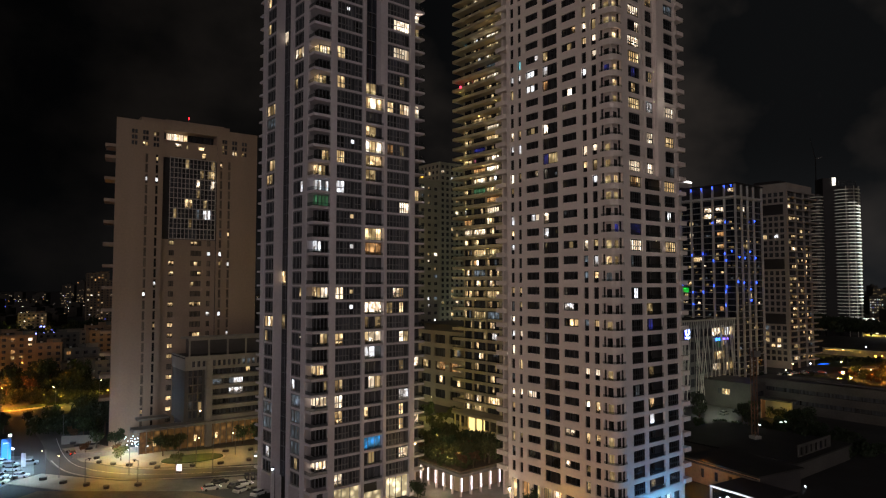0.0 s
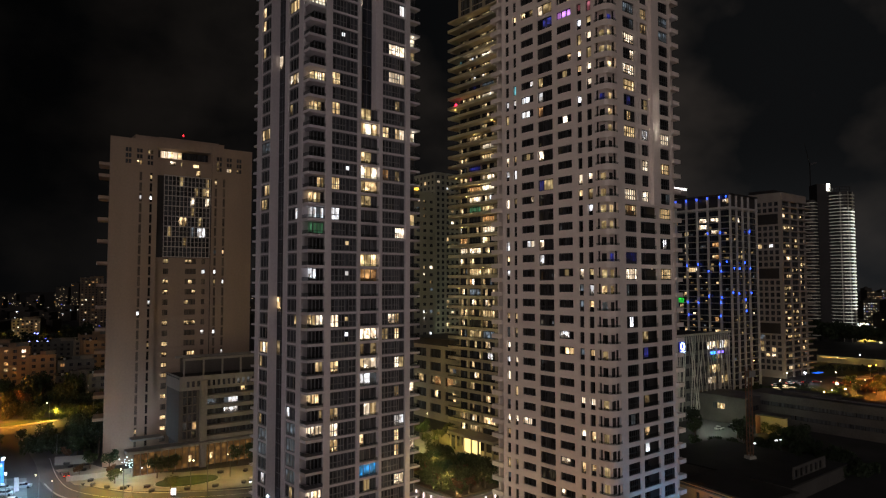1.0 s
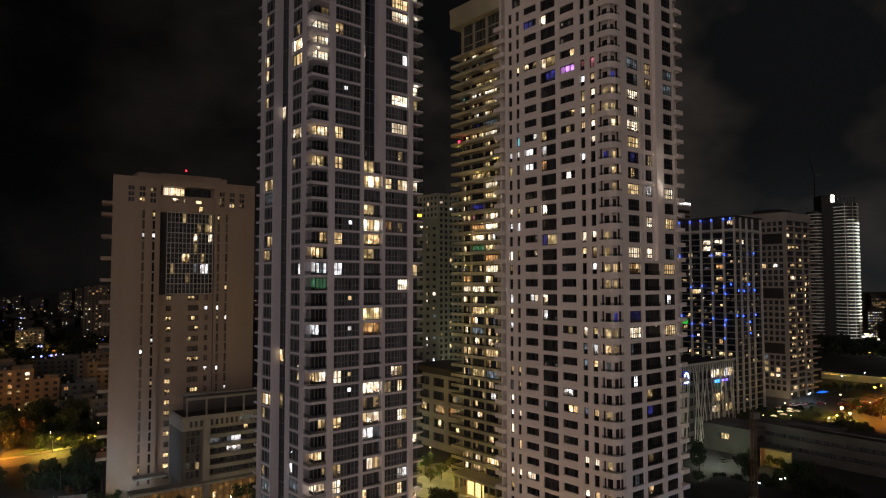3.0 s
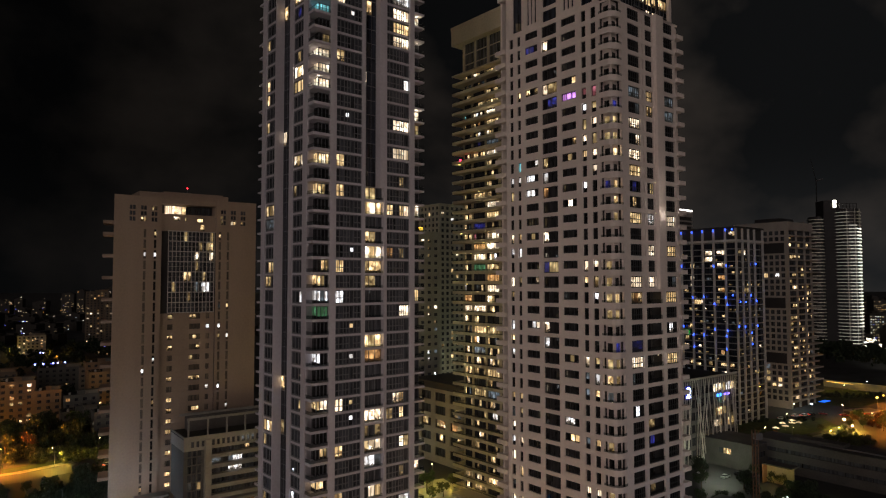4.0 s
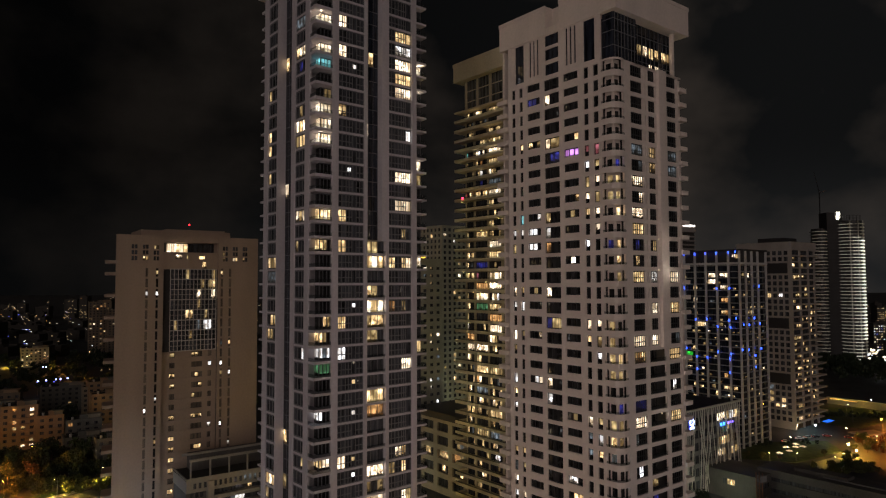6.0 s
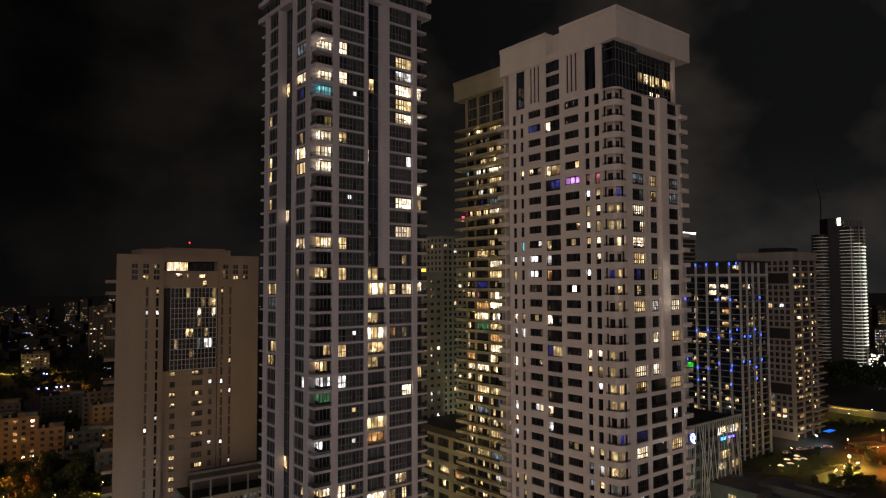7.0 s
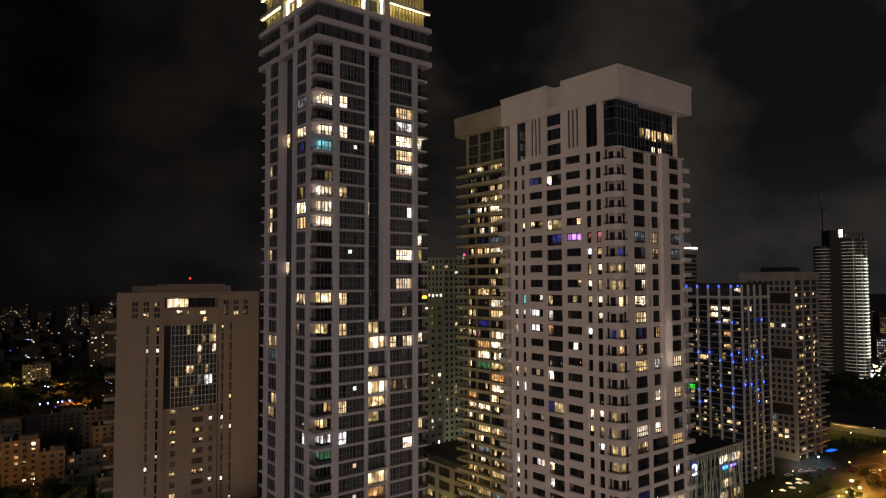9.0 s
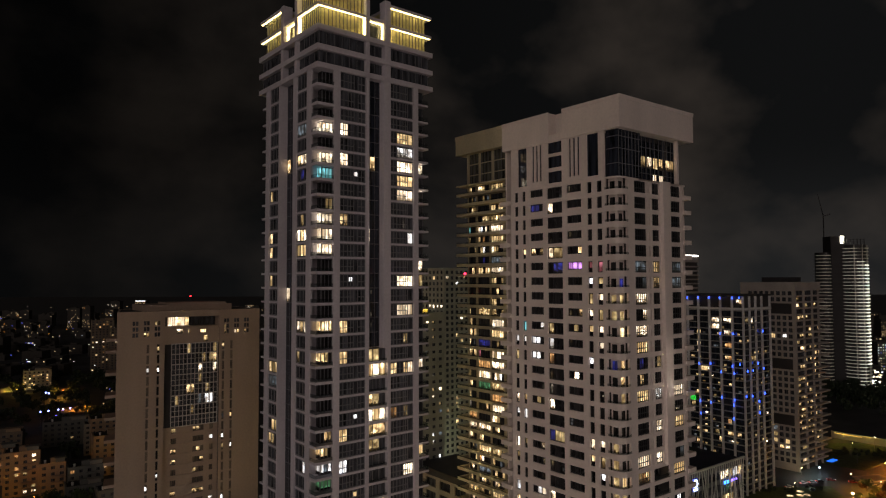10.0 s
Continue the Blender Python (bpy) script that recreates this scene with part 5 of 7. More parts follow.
def build_tower_i():
    t = thing("apartment_block", "grey plaster apartment block with small lit windows", "apartment block", pose(-2.0, 380.0, 0, 0, 0, 39.0))
    P, n = 3.3, 36
    holes_l = [(1.5 + j * 3.6, 3.5 + j * 3.6, 3 + P * i, 4.9 + P * i) for i in range(n) for j in range(8)]
    part("core", Solid().box(0.9, 25, 0.9, 29, 0, 121), INNER, t)
    part("window_wall", Solid().plate("y", 0, 30, 0, 122, holes_l, 0, 0.5), WALL_I, t)
    part("side_wall", Solid().plate("x", 0.5, 26, 0, 122, [(1.5 + j * 3.6, 3.5 + j * 3.6, 3 + P * i, 4.9 + P * i) for i in range(n) for j in range(6)], 0, 0.5), WALL_I, t)
    part("roof", Solid().box(0.5, 26, 0.5, 30, 121, 121.6), ROOF, t)
    rnd = random.Random(8)
    for i in range(n):
        for j in range(4):
            c = rnd.choice("YYWWCy") if rnd.random() < (0.36 if i < 28 else 0.08) else ""
            if i == 29 and j < 4:
                c = "W"
            far_window(t, (0.3, 2.5 + j * 3.6, 3 + P * i), 2.0, 1.9, (1, 1), (), c * 2, left=True, fmat=DARK_METAL)
        for j in range(4):
            c = rnd.choice("YWCy") if rnd.random() < 0.12 else ""
            part("pane", window_panes(2.0, 1.9, (1,), c or ".", GLASS, 0), None, t, "", pose(2.5 + j * 3.6, 0.3, 3 + P * i))
    # a second block of the same kind, nearer the slender tower
    s = thing("apartment_block", "narrow dark apartment block with many bright windows", "apartment block", pose(-14.0, 300.0, 0, 0, 0, 39.0))
    part("wall", Solid().box(0, 16, 0, 12, 0, 100), WALL_I, s)
    part("lit_sign", Solid().box(2.0, 6.0, -0.3, -0.05, 100.3, 101.6), lamp_mat("amber_sign", (1.0, 0.55, 0.06), 2.5), s, "amber lit sign")
    for i in range(28):
        for j in range(4):
            c = rnd.choice("WYgyyC") if rnd.random() < 0.26 else ""
            far_window(s, (2.2 + j * 3.8, -0.1, 3 + 3.4 * i), 1.7, 1.4, (1, 1), (), c + rnd.choice((c, ".")), fmat=DARK_METAL)
    # low block with a wide roof between the towers
    j = thing("terrace_house", "low beige block with deep lit balconies under flat roof", "apartment block", pose(9.0, 270.0, 0, 0, 0, 38.6))
    worn = surface("worn_beige", (0.34, 0.30, 0.25), 0.85, vary=0.25, streak=1)
    part("core", Solid().box(1.6, 20, 0.5, 34, 0, 31), INNER, j)
    holes = [(v, v + 7.2, z, z + 3.6) for v in (3.0, 13.0, 23.0) for z in (3.0, 8.8, 14.6, 20.4, 26.0)]
    part("front_wall", Solid().plate("y", 0, 34, 0, 31.4, holes, 0, 0.6), worn, j)
    part("side_wall", Solid().box(0.6, 20, 0, 0.5, 0, 31.4), worn, j)
    part("roof_slab", Solid().box(-1.5, 22, -1.5, 36, 31.4, 34.2), DARK_WALL, j, "dark flat roof")
    for q, v in enumerate((3.0, 13.0, 23.0)):
        for k, z in enumerate((3.0, 8.8, 14.6, 20.4, 26.0)):
            far_window(j, (1.3, v + 3.6, z), 7.2, 3.6, (1, 1, 1, 1), (), {(0, 1): "..Y.", (0, 2): "OOyy", (1, 2): "yOOy", (1, 1): ".Y..", (0, 3): ".yg.", (2, 2): "yy.."}.get((q, k), ""), left=True, fmat=DARK_METAL)
    return t


def build_office_h():
    t = thing("office_block", "glazed office block behind slanting white slats", "office building", pose(98.3, 274.5, 0, 0, 0, 38.0))
    U, H = 43.0, 36.0
    part("core", Solid().box(0.4, U, 1.6, 28, 0, 34.5), DARK_WALL, t)
    part("end_wall", Solid().box(0, 0.4, 0.4, 28, 0, 35.0), WALL_I, t)
    part("roof", Solid().box(0.4, U, 1.6, 28, 34.5, 35.0), ROOF, t)
    part("roof_rim", Solid().box(-0.2, U + 0.2, -0.5, 0.3, 35.2, 36.0), WALL_G, t)
    wall = surface("grey_panel", (0.17, 0.165, 0.16), 0.6)
    holes = [(1.0 + i * 3.5, 4.0 + i * 3.5, 2.5 + j * 5.2, 5.9 + j * 5.2) for i in range(12) for j in range(6)]
    part("front_wall", Solid().plate("x", 0, U, 0, 35.0, holes, 0.9, 1.4), wall, t)
    rnd = random.Random(2)
    lit = {(5, 8): "W", (5, 9): "y", (5, 10): "C", (5, 11): "Y", (5, 7): "W", (4, 8): "G", (4, 9): "y", (3, 7): "y", (3, 8): "Y", (3, 9): "y", (2, 7): "W", (2, 8): "Y", (2, 10): "Y", (2, 11): "y", (1, 5): "y", (1, 6): "Y", (1, 8): "W", (1, 9): "y"}
    for i in range(12):
        for j in range(6):
            c = lit.get((j, i), "")
            far_window(t, (2.5 + i * 3.5, 1.1, 2.5 + j * 5.2), 3.0, 3.4, (1, 1), (), c * 2, fmat=METAL)
    for i in range(26):
        a = 0.4 + i * 1.68
        b = a + rnd.choice((-7.0, -4.4, -2.6, 2.4, 4.6, 6.5))
        part("slat", Solid().tube((max(0.2, min(U, b)), -0.25, 0.6), (a, -0.25, 35.2), 0.2, 0.2, 4), WALL_G, t)
    part("blue_sign", Solid().box(27.0, 31.0, 0.5, 0.8, 26.2, 27.4), lamp_mat("blue_sign", (0.05, 0.25, 1.0), 4.0), t, "blue lit sign bar")
    part("violet_sign", Solid().box(33.5, 38.0, 0.5, 0.8, 26.4, 27.2), lamp_mat("violet_sign", (0.25, 0.15, 1.0), 3.0), t, "violet lit sign bar")
    logo = lamp_mat("logo_light", (0.55, 0.68, 1.0), 4.0)
    ring = []
    for i in range(20):
        w = 2 * math.pi * i / 20
        ring.append((math.cos(w), math.sin(w)))
    s = Solid()
    for i in range(20):
        (c0, s0), (c1, s1) = ring[i], ring[(i + 1) % 20]
        s.tube((3.4 + 1.25 * c0, -0.7, 31.2 + 1.35 * s0), (3.4 + 1.25 * c1, -0.7, 31.2 + 1.35 * s1), 0.32, 0.32, 6)
    s.box(2.1, 4.7, -0.9, -0.5, 28.4, 29.2)
    part("logo", s, logo, t, "blue-white lit ring sign")
    part("logo_plate", Solid().box(1.6, 5.2, -0.4, -0.3, 28.0, 33.2), lamp_mat("logo_plate", (0.02, 0.03, 0.5), 0.6), t)
    return t


def build_tower_k():
    t = thing("apartment_block", "dim brown tower with a white light bar at its top", "apartment block", pose(182.0, 520.0, 0, 0, 0, 38.0))
    part("core", Solid().box(0.8, 26, 0.8, 30, 0, 132), INNER, t)
    part("crown", Solid().prism([(0, 0), (27, 0), (27, 31), (0, 31)], 128.5, 133.2), WALL_F, t)
    part("light_bar", Solid().box(-0.4, -0.05, 2, 26, 133.0, 134.4).box(0, 26, -0.4, -0.05, 133.0, 134.4), lamp_mat("bar_light", (1.0, 0.92, 0.85), 3.0), t, "white light bar")
    for i in range(18, 37):
        part("floor_slab", Solid().prism([(0, 0), (27, 0), (27, 31), (0, 31)], 3.4 * i + 2, 3.4 * i + 3.2), WALL_F, t)
    return t


build_tower_k()
build_tower_e()
build_tower_f()
build_tower_g()
build_tower_i()
build_office_h()


# ---- ground, streets and squares ----
ASPHALT = surface("asphalt", (0.05, 0.05, 0.052), 0.85, vary=0.45, big=0.05, small=2.0)
PAVING = surface("pale_paving", (0.27, 0.25, 0.22), 0.8, vary=0.3, big=0.2, small=3.0, island=0.12)
KERB = surface("kerb_stone", (0.38, 0.37, 0.35), 0.8)
LAWN = surface("lawn", (0.045, 0.07, 0.022), 0.95, vary=0.5, big=0.3, small=4.0)
SOIL = surface("dry_soil", (0.14, 0.10, 0.065), 0.95, vary=0.4)
PAINT = surface("road_paint", (0.55, 0.55, 0.52), 0.7)
BARK = surface("bark", (0.10, 0.075, 0.055), 0.95, vary=0.4)
single("ground", Solid().box(-4000, 4500, -1500, 4800, -1.0, 0.0), ASPHALT, pose(0, 0, 0), "dark asphalt city ground reaching the horizon", "ground", kind="structure")


def smooth(points, n=8):
    """A rounded line through the points."""
    out = []
    for i in range(len(points) - 1):
        p = [Vector(points[max(0, min(len(points) - 1, i + k))]) for k in (-1, 0, 1, 2)]
        for j in range(n):
            s = j / n
            out.append(0.5 * (2 * p[1] + (p[2] - p[0]) * s + (2 * p[0] - 5 * p[1] + 4 * p[2] - p[3]) * s * s + (3 * p[1] - p[0] - 3 * p[2] + p[3]) * s ** 3))
    out.append(Vector(points[-1]))
    return out


def ribbon(points, width, z0, z1):
    line, s = smooth([(x, y, 0) for x, y in points]), Solid()
    left, right = [], []
    for i, p in enumerate(line):
        d = (line[min(i + 1, len(line) - 1)] - line[max(i - 1, 0)]).normalized()
        n = Vector((-d.y, d.x, 0)) * width / 2
        left.append(p + n)
        right.append(p - n)
    for z in (z0, z1):
        s.v += [(q.x, q.y, z) for q in left] + [(q.x, q.y, z) for q in right]
    k, m = len(line), 2 * len(line)
    for i in range(k - 1):
        s.f += [(m + i, m + k + i, m + k + i + 1, m + i + 1), (i, m + i, m + i + 1, i + 1), (k + i, k + i + 1, m + k + i + 1, m + k + i)]
    s.f += [(0, k, m + k, m), (k - 1, m + k - 1, m + 2 * k - 1, 2 * k - 1)]
    s.m = [0] * len(s.f)
    return s


ROAD_TONE = surface("worn_asphalt", (0.085, 0.08, 0.08), 0.7, vary=0.35, big=0.08, small=2.5)
CURVE = [(-160, 262), (-128, 222), (-112, 199), (-100, 187), (-84, 181), (-66, 182), (-50, 186), (-30, 196), (0, 214)]
single("road", ribbon(CURVE, 9.0, -0.01, 0.03), ROAD_TONE, pose(0, 0, 0), "curving grey asphalt road with worn lanes", "road", kind="structure")
single("kerb", ribbon([(x + 1.5, y + 4.9) for x, y in CURVE[3:]], 0.35, 0, 0.16), KERB, pose(0, 0, 0), "pale stone kerb along the road", "kerb", kind="structure")
single("kerb", ribbon([(x - 1.2, y - 4.9) for x, y in CURVE[2:7]], 0.35, 0, 0.16), KERB, pose(0, 0, 0), "pale stone kerb on the road's near side", "kerb", kind="structure")
single("road_line", ribbon(CURVE[1:], 0.18, 0.03, 0.036), PAINT, pose(0, 0, 0), "white painted centre line", "road marking", kind="structure")
single("road", ribbon([(-240, 236), (-180, 256), (-160, 270), (-146, 294), (-140, 330)], 13.0, -0.005, 0.035), ROAD_TONE, pose(0, 0, 0), "wide street under yellow and orange lamps", "road", kind="structure")
single("pavement", ribbon([(-243, 245), (-184.5, 263.5), (-167.5, 275), (-154, 298), (-148.5, 330)], 3.2, 0, 0.2), PAVING, pose(0, 0, 0), "pale pavement along the wide street", "pavement", kind="structure")
single("verge", ribbon([(-236, 252), (-188, 268), (-170, 280), (-157, 300)], 7.0, 0, 0.15), LAWN, pose(0, 0, 0), "grass verge beside the street", "grass", kind="structure")
single("pavement", Solid().prism([(-118, 208), (-104, 193), (-96, 191), (-84, 187), (-66, 187.5), (-48, 193), (-40, 200), (-58, 214), (-78, 205), (-96, 205), (-110, 214)], 0, 0.14), PAVING, pose(0, 0, 0), "pale paved square before the blocks", "pavement", kind="structure")
single("pavement", Solid().prism([(-108, 181), (-97, 178), (-84, 174.5), (-66, 176), (-46, 180), (-40, 172), (-62, 166), (-92, 166), (-112, 172)], 0, 0.14), PAVING, pose(0, 0, 0), "pale pavement on the road's near side", "pavement", kind="structure")
single("lawn", Solid().prism([(146, 338), (172, 330), (208, 352), (212, 374), (176, 372), (150, 358)], 0, 0.12), LAWN, pose(0, 0, 0), "dark lawn with parasols beside the street", "grass", kind="structure")
single("pavement", Solid().prism([(176, 318), (190, 314), (206, 334), (196, 340), (180, 330)], 0, 0.1), PAVING, pose(0, 0, 0), "pale paving under yellow lamps", "pavement", kind="structure")
single("lawn", Solid().prism([(232, 420), (250, 404), (300, 440), (290, 470), (264, 470)], 0, 0.12), LAWN, pose(0, 0, 0), "dark lawn below the long wall", "grass", kind="structure")
single("bare_lot", Solid().prism([(-100, 166), (-62, 166), (-50, 160), (-56, 130), (-110, 130)], 0, 0.08), SOIL, pose(0, 0, 0), "bare brown building plot", "ground", kind="structure")
single("parking_lot", Solid().prism([(-150, 196), (-122, 200), (-110, 181), (-112, 160), (-160, 156)], 0, 0.05), surface("parking_asphalt", (0.15, 0.155, 0.16), 0.75, vary=0.3), pose(0, 0, 0), "grey parking lot under a cold lamp", "parking lot", kind="structure")


def ellipse(cx, cy, rx, ry, turn, n=28):
    c, s = math.cos(radians(turn)), math.sin(radians(turn))
    return [(cx + rx * math.cos(w) * c - ry * math.sin(w) * s, cy + rx * math.cos(w) * s + ry * math.sin(w) * c) for w in (2 * math.pi * i / n for i in range(n))]


single("flower_bed", Solid().prism(ellipse(-72.8, 195.5, 8.5, 4.6, 25), 0.14, 0.55), LAWN, pose(0, 0, 0), "oval planted bed of low green shrubs", "flower bed")
single("flower_bed_kerb", Solid().prism(ellipse(-72.8, 195.5, 9.0, 5.1, 25), 0.14, 0.32), KERB, pose(0, 0, 0), "pale kerb round the oval bed", "kerb")
single("ramp_wall", ribbon([(-108, 196), (-101, 199), (-95, 203), (-88, 207)], 0.5, 0.1, 1.6), KERB, pose(0, 0, 0), "low pale wall of a curving ramp", "wall", kind="structure")
single("lit_wall", Solid().box(0, 11, 0, 0.4, 0, 2.6), WALL_P, pose(-121.5, 213.5, 0, 0, 0, 16), "low plastered garden wall", "wall", kind="structure")
PLANTER = Solid().prism(ellipse(0, 0, 0.95, 0.7, 0, 12), 0.1, 0.75).mesh("planter", DARK_WALL)
for i, (x, y) in enumerate([(-113, 203), (-109, 207), (-101, 196), (-98, 191.5), (-93, 189.5), (-88, 188.5), (-82, 190), (-79, 186), (-77, 198), (-70, 188), (-66, 204), (-63, 190.5), (-59, 206), (-56, 194), (-52, 196), (-104, 175), (-97, 172), (-90, 170), (-84, 168), (-77, 170), (-118, 214), (-115, 211), (-112, 176)]):
    single("planter", PLANTER, None, pose(x, y, 0.1, 0, 0, i * 37), "dark round planter on the paving", "planter", "planters")

# ---- plants ----
LEAF_MATS = [surface("leaf_" + n, c, 0.7, vary=0.5, big=0.8, small=5.0) for n, c in (("deep", (0.035, 0.06, 0.02)), ("olive", (0.07, 0.08, 0.025)), ("dark", (0.02, 0.034, 0.014)), ("rust", (0.11, 0.055, 0.022)))]


def crown(seed, r, h, clumps, leaves, size, base):
    """A crown of many small leaves gathered in uneven clumps."""
    rnd, s = random.Random(seed), Solid()
    for c in range(clumps):
        w, q = rnd.uniform(0, 6.283), rnd.random() ** 0.6
        centre = Vector((r * q * 0.72 * math.cos(w), r * q * 0.72 * math.sin(w), base + h * rnd.uniform(0.12, 0.85)))
        cr = r * rnd.uniform(0.28, 0.5)
        for _ in range(leaves):
            d = Vector((rnd.gauss(0, 1), rnd.gauss(0, 1), rnd.gauss(0, 0.75))).normalized() * cr * rnd.random() ** 0.4
            p = centre + d
            e = Euler((rnd.uniform(0, 6), rnd.uniform(0, 6), rnd.uniform(0, 6))).to_matrix()
            a, b = e @ Vector((size * rnd.uniform(0.6, 1.2), 0, 0)), e @ Vector((0, size * rnd.uniform(0.35, 0.7), 0))
            k = len(s.v)
            s.v += [tuple(p - a), tuple(p + b), tuple(p + a), tuple(p - b)]
            s.f.append((k, k + 1, k + 2, k + 3))
            s.m.append(0)
    return s


def tree(name, label, at, seed, height, r, leaf, clumps=16, leaves=42, size=0.42):
    t = thing(name, label, "tree", pose(*at, 0, 0, seed * 50))
    rnd = random.Random(seed)
    s = Solid()
    th = height * 0.42
    s.tube((0, 0, -0.1), (0.1, 0.05, th), 0.22 * height / 7, 0.13 * height / 7)
    for i in range(5):
        w = 6.283 * i / 5 + rnd.uniform(-0.4, 0.4)
        s.tube((0.1, 0.05, th - 0.15), (r * 0.6 * math.cos(w), r * 0.6 * math.sin(w), th + height * rnd.uniform(0.18, 0.36)), 0.09 * height / 7, 0.03)
    part("trunk", s, BARK, t)
    part("crown", crown(seed, r, height * 0.62, clumps, leaves, size, height * 0.36), leaf, t)
    return t


PROTOS = [tree("tree", "leafy round street tree with a dark crown", (-58, 212, 0.1), 1, 8.0, 3.2, LEAF_MATS[0]),
          tree("tree", "broad olive-green tree with loose crown", (-83, 199, 0.1), 2, 6.4, 3.4, LEAF_MATS[1]),
          tree("tree", "dense dark evergreen tree with full crown", (-46, 206, 0.1), 3, 10.5, 3.9, LEAF_MATS[2], 20, 46, 0.5),
          tree("tree", "sparse tree with rust-coloured leaves", (-120, 217, 0.1), 4, 5.4, 2.2, LEAF_MATS[3], 10, 34, 0.34)]
rnd = random.Random(21)


def plant(kind, x, y, z=0.0, s=1.0):
    m = pose(x, y, z, 0, 0, rnd.uniform(0, 360)) @ Matrix.Diagonal((s, s, s * rnd.uniform(0.9, 1.15), 1))
    return copy_thing(PROTOS[kind], m)


for k, x, y, s in ((0, -88, 204, 0.9), (0, -101, 207, 0.8), (0, -108, 209, 0.7), (1, -80, 203, 0.9), (2, -52, 210, 0.9), (0, -64, 214, 0.8), (2, -42, 212, 1.0), (1, -93, 194, 0.7), (1, -75, 189, 0.6), (0, -118, 220, 0.9), (2, -114, 226, 1.1), (2, -121, 230, 1.0),
                   (2, -127, 238, 1.1), (2, -133, 246, 1.0), (3, -106, 199, 0.8), (3, -97, 200, 0.7), (0, -140, 240, 1.0), (2, -148, 214, 1.0), (2, -156, 222, 1.1), (0, -150, 205, 1.0)):
    plant(k, x, y, 0.1, s)
for i in range(30):     # trees along the far side of the wide street
    f = i / 29
    plant(rnd.choice((0, 2, 2, 1)), -250 + 105 * f + rnd.uniform(-4, 4), 280 + 44 * f + rnd.uniform(0, 30), 0, rnd.uniform(1.1, 1.9))
for x, y, k, q in ((-194, 297, 1, 1.5), (-186, 300, 3, 1.8), (-201, 293, 0, 1.5), (-206, 300, 3, 1.9), (-181, 296, 3, 1.4)):     # trees in the orange lamplight
    plant(k, x, y, 0, q)
for i in range(12):     # dark trees between the wide street and the bend
    plant(rnd.choice((2, 2, 0)), rnd.uniform(-170, -150), rnd.uniform(226, 243), 0, rnd.uniform(0.5, 0.75))
for i in range(16):
    plant(rnd.choice((0, 2, 3)), rnd.uniform(-215, -170), rnd.uniform(240, 262) + 6, 0, rnd.uniform(0.7, 1.2))
for i in range(9):     # trees before the lit square
    plant(rnd.choice((1, 1, 0)), rnd.uniform(176, 204), rnd.uniform(312, 324), 0, rnd.uniform(0.5, 0.8))
for x, y, k in ((200, 336, 1), (197, 330, 2), (203, 333, 1), (214, 352, 1), (219, 349, 0), (192, 341, 1), (165, 333, 3), (158, 336, 1), (154, 342, 3), (150, 336, 1)):
    plant(k, x, y, 0, 0.55 + 0.02 * (x % 7))
for i in range(16):     # orange-lit trees past the square
    plant(rnd.choice((0, 3, 1)), rnd.uniform(222, 252), rnd.uniform(334, 374), 0, rnd.uniform(0.8, 1.3))
for i in range(14):
    plant(rnd.choice((0, 2)), rnd.uniform(82, 128), rnd.uniform(226, 262), 0, rnd.uniform(0.6, 1.0))
wood = Solid()
wr = random.Random(77)
for i in range(110):
    c = crown(300 + i, wr.uniform(5, 8), wr.uniform(8, 12), 7, 26, 1.5, 2)
    dx, dy, k = wr.uniform(265, 420), wr.uniform(500, 640), len(wood.v)
    lift = 5 + 7 * math.exp(-((dx - 318) / 50) ** 2)
    wood.v += [(x + dx, y + dy, z + lift) for x, y, z in c.v]
    wood.f += [tuple(k + q for q in f) for f in c.f]
    wood.m += c.m
single("woodland", wood, LEAF_MATS[2], pose(0, 0, 0), "dark wooded rise between far towers", "trees", kind="stuff")
grove = Solid()
for i in range(190):
    c = crown(600 + i, wr.uniform(4, 7), wr.uniform(7, 11), 7, 24, 1.3, 1)
    q, k = wr.random(), len(grove.v)
    dx, dy = -190 - 260 * q + wr.uniform(-80, 80), 440 + 330 * q + wr.uniform(-45, 70)
    grove.v += [(x + dx, y + dy, z) for x, y, z in c.v]
    grove.f += [tuple(k + p for p in f) for f in c.f]
    grove.m += c.m
single("grove", grove, LEAF_MATS[2], pose(0, 0, 0), "dark dense trees of a park among the houses", "trees", kind="stuff")
def thicket(name, label, seed, count, x0, x1, y0, y1, r0, r1, leaf, m=None):
    """A close stand of trees and shrubs that cannot be told apart."""
    q, s = random.Random(seed), Solid()
    for i in range(count):
        r = q.uniform(r0, r1)
        c, k = crown(seed * 50 + i, r, r * q.uniform(1.1, 1.8), 8, 34, 0.3 + r * 0.11, 0.3), len(s.v)
        dx, dy = q.uniform(x0, x1), q.uniform(y0, y1)
        s.v += [(x + dx, y + dy, z) for x, y, z in c.v]
        s.f += [tuple(k + p for p in f) for f in c.f]
        s.m += c.m
    return single(name, s, leaf, m or pose(0, 0, 0), label, "trees", kind="stuff")


thicket("thicket", "dark thicket of trees beyond the wide street", 31, 60, -236, -150, 298, 336, 3.5, 6.0, LEAF_MATS[2])
thicket("thicket", "green trees and shrubs lit by the street lamps", 32, 34, -190, -146, 284, 300, 2.0, 3.6, LEAF_MATS[1])
thicket("thicket", "dark trees between the tan block and the street", 33, 26, -140, -118, 226, 258, 3.0, 4.8, LEAF_MATS[2])
thicket("thicket", "dark shrubs and trees round the low roofs", 34, 60, 92, 132, 196, 236, 1.5, 2.9, LEAF_MATS[2])
thicket("thicket", "yellow-lit shrubs at the edge of the square", 35, 16, 172, 206, 310, 318, 1.4, 2.6, LEAF_MATS[1])
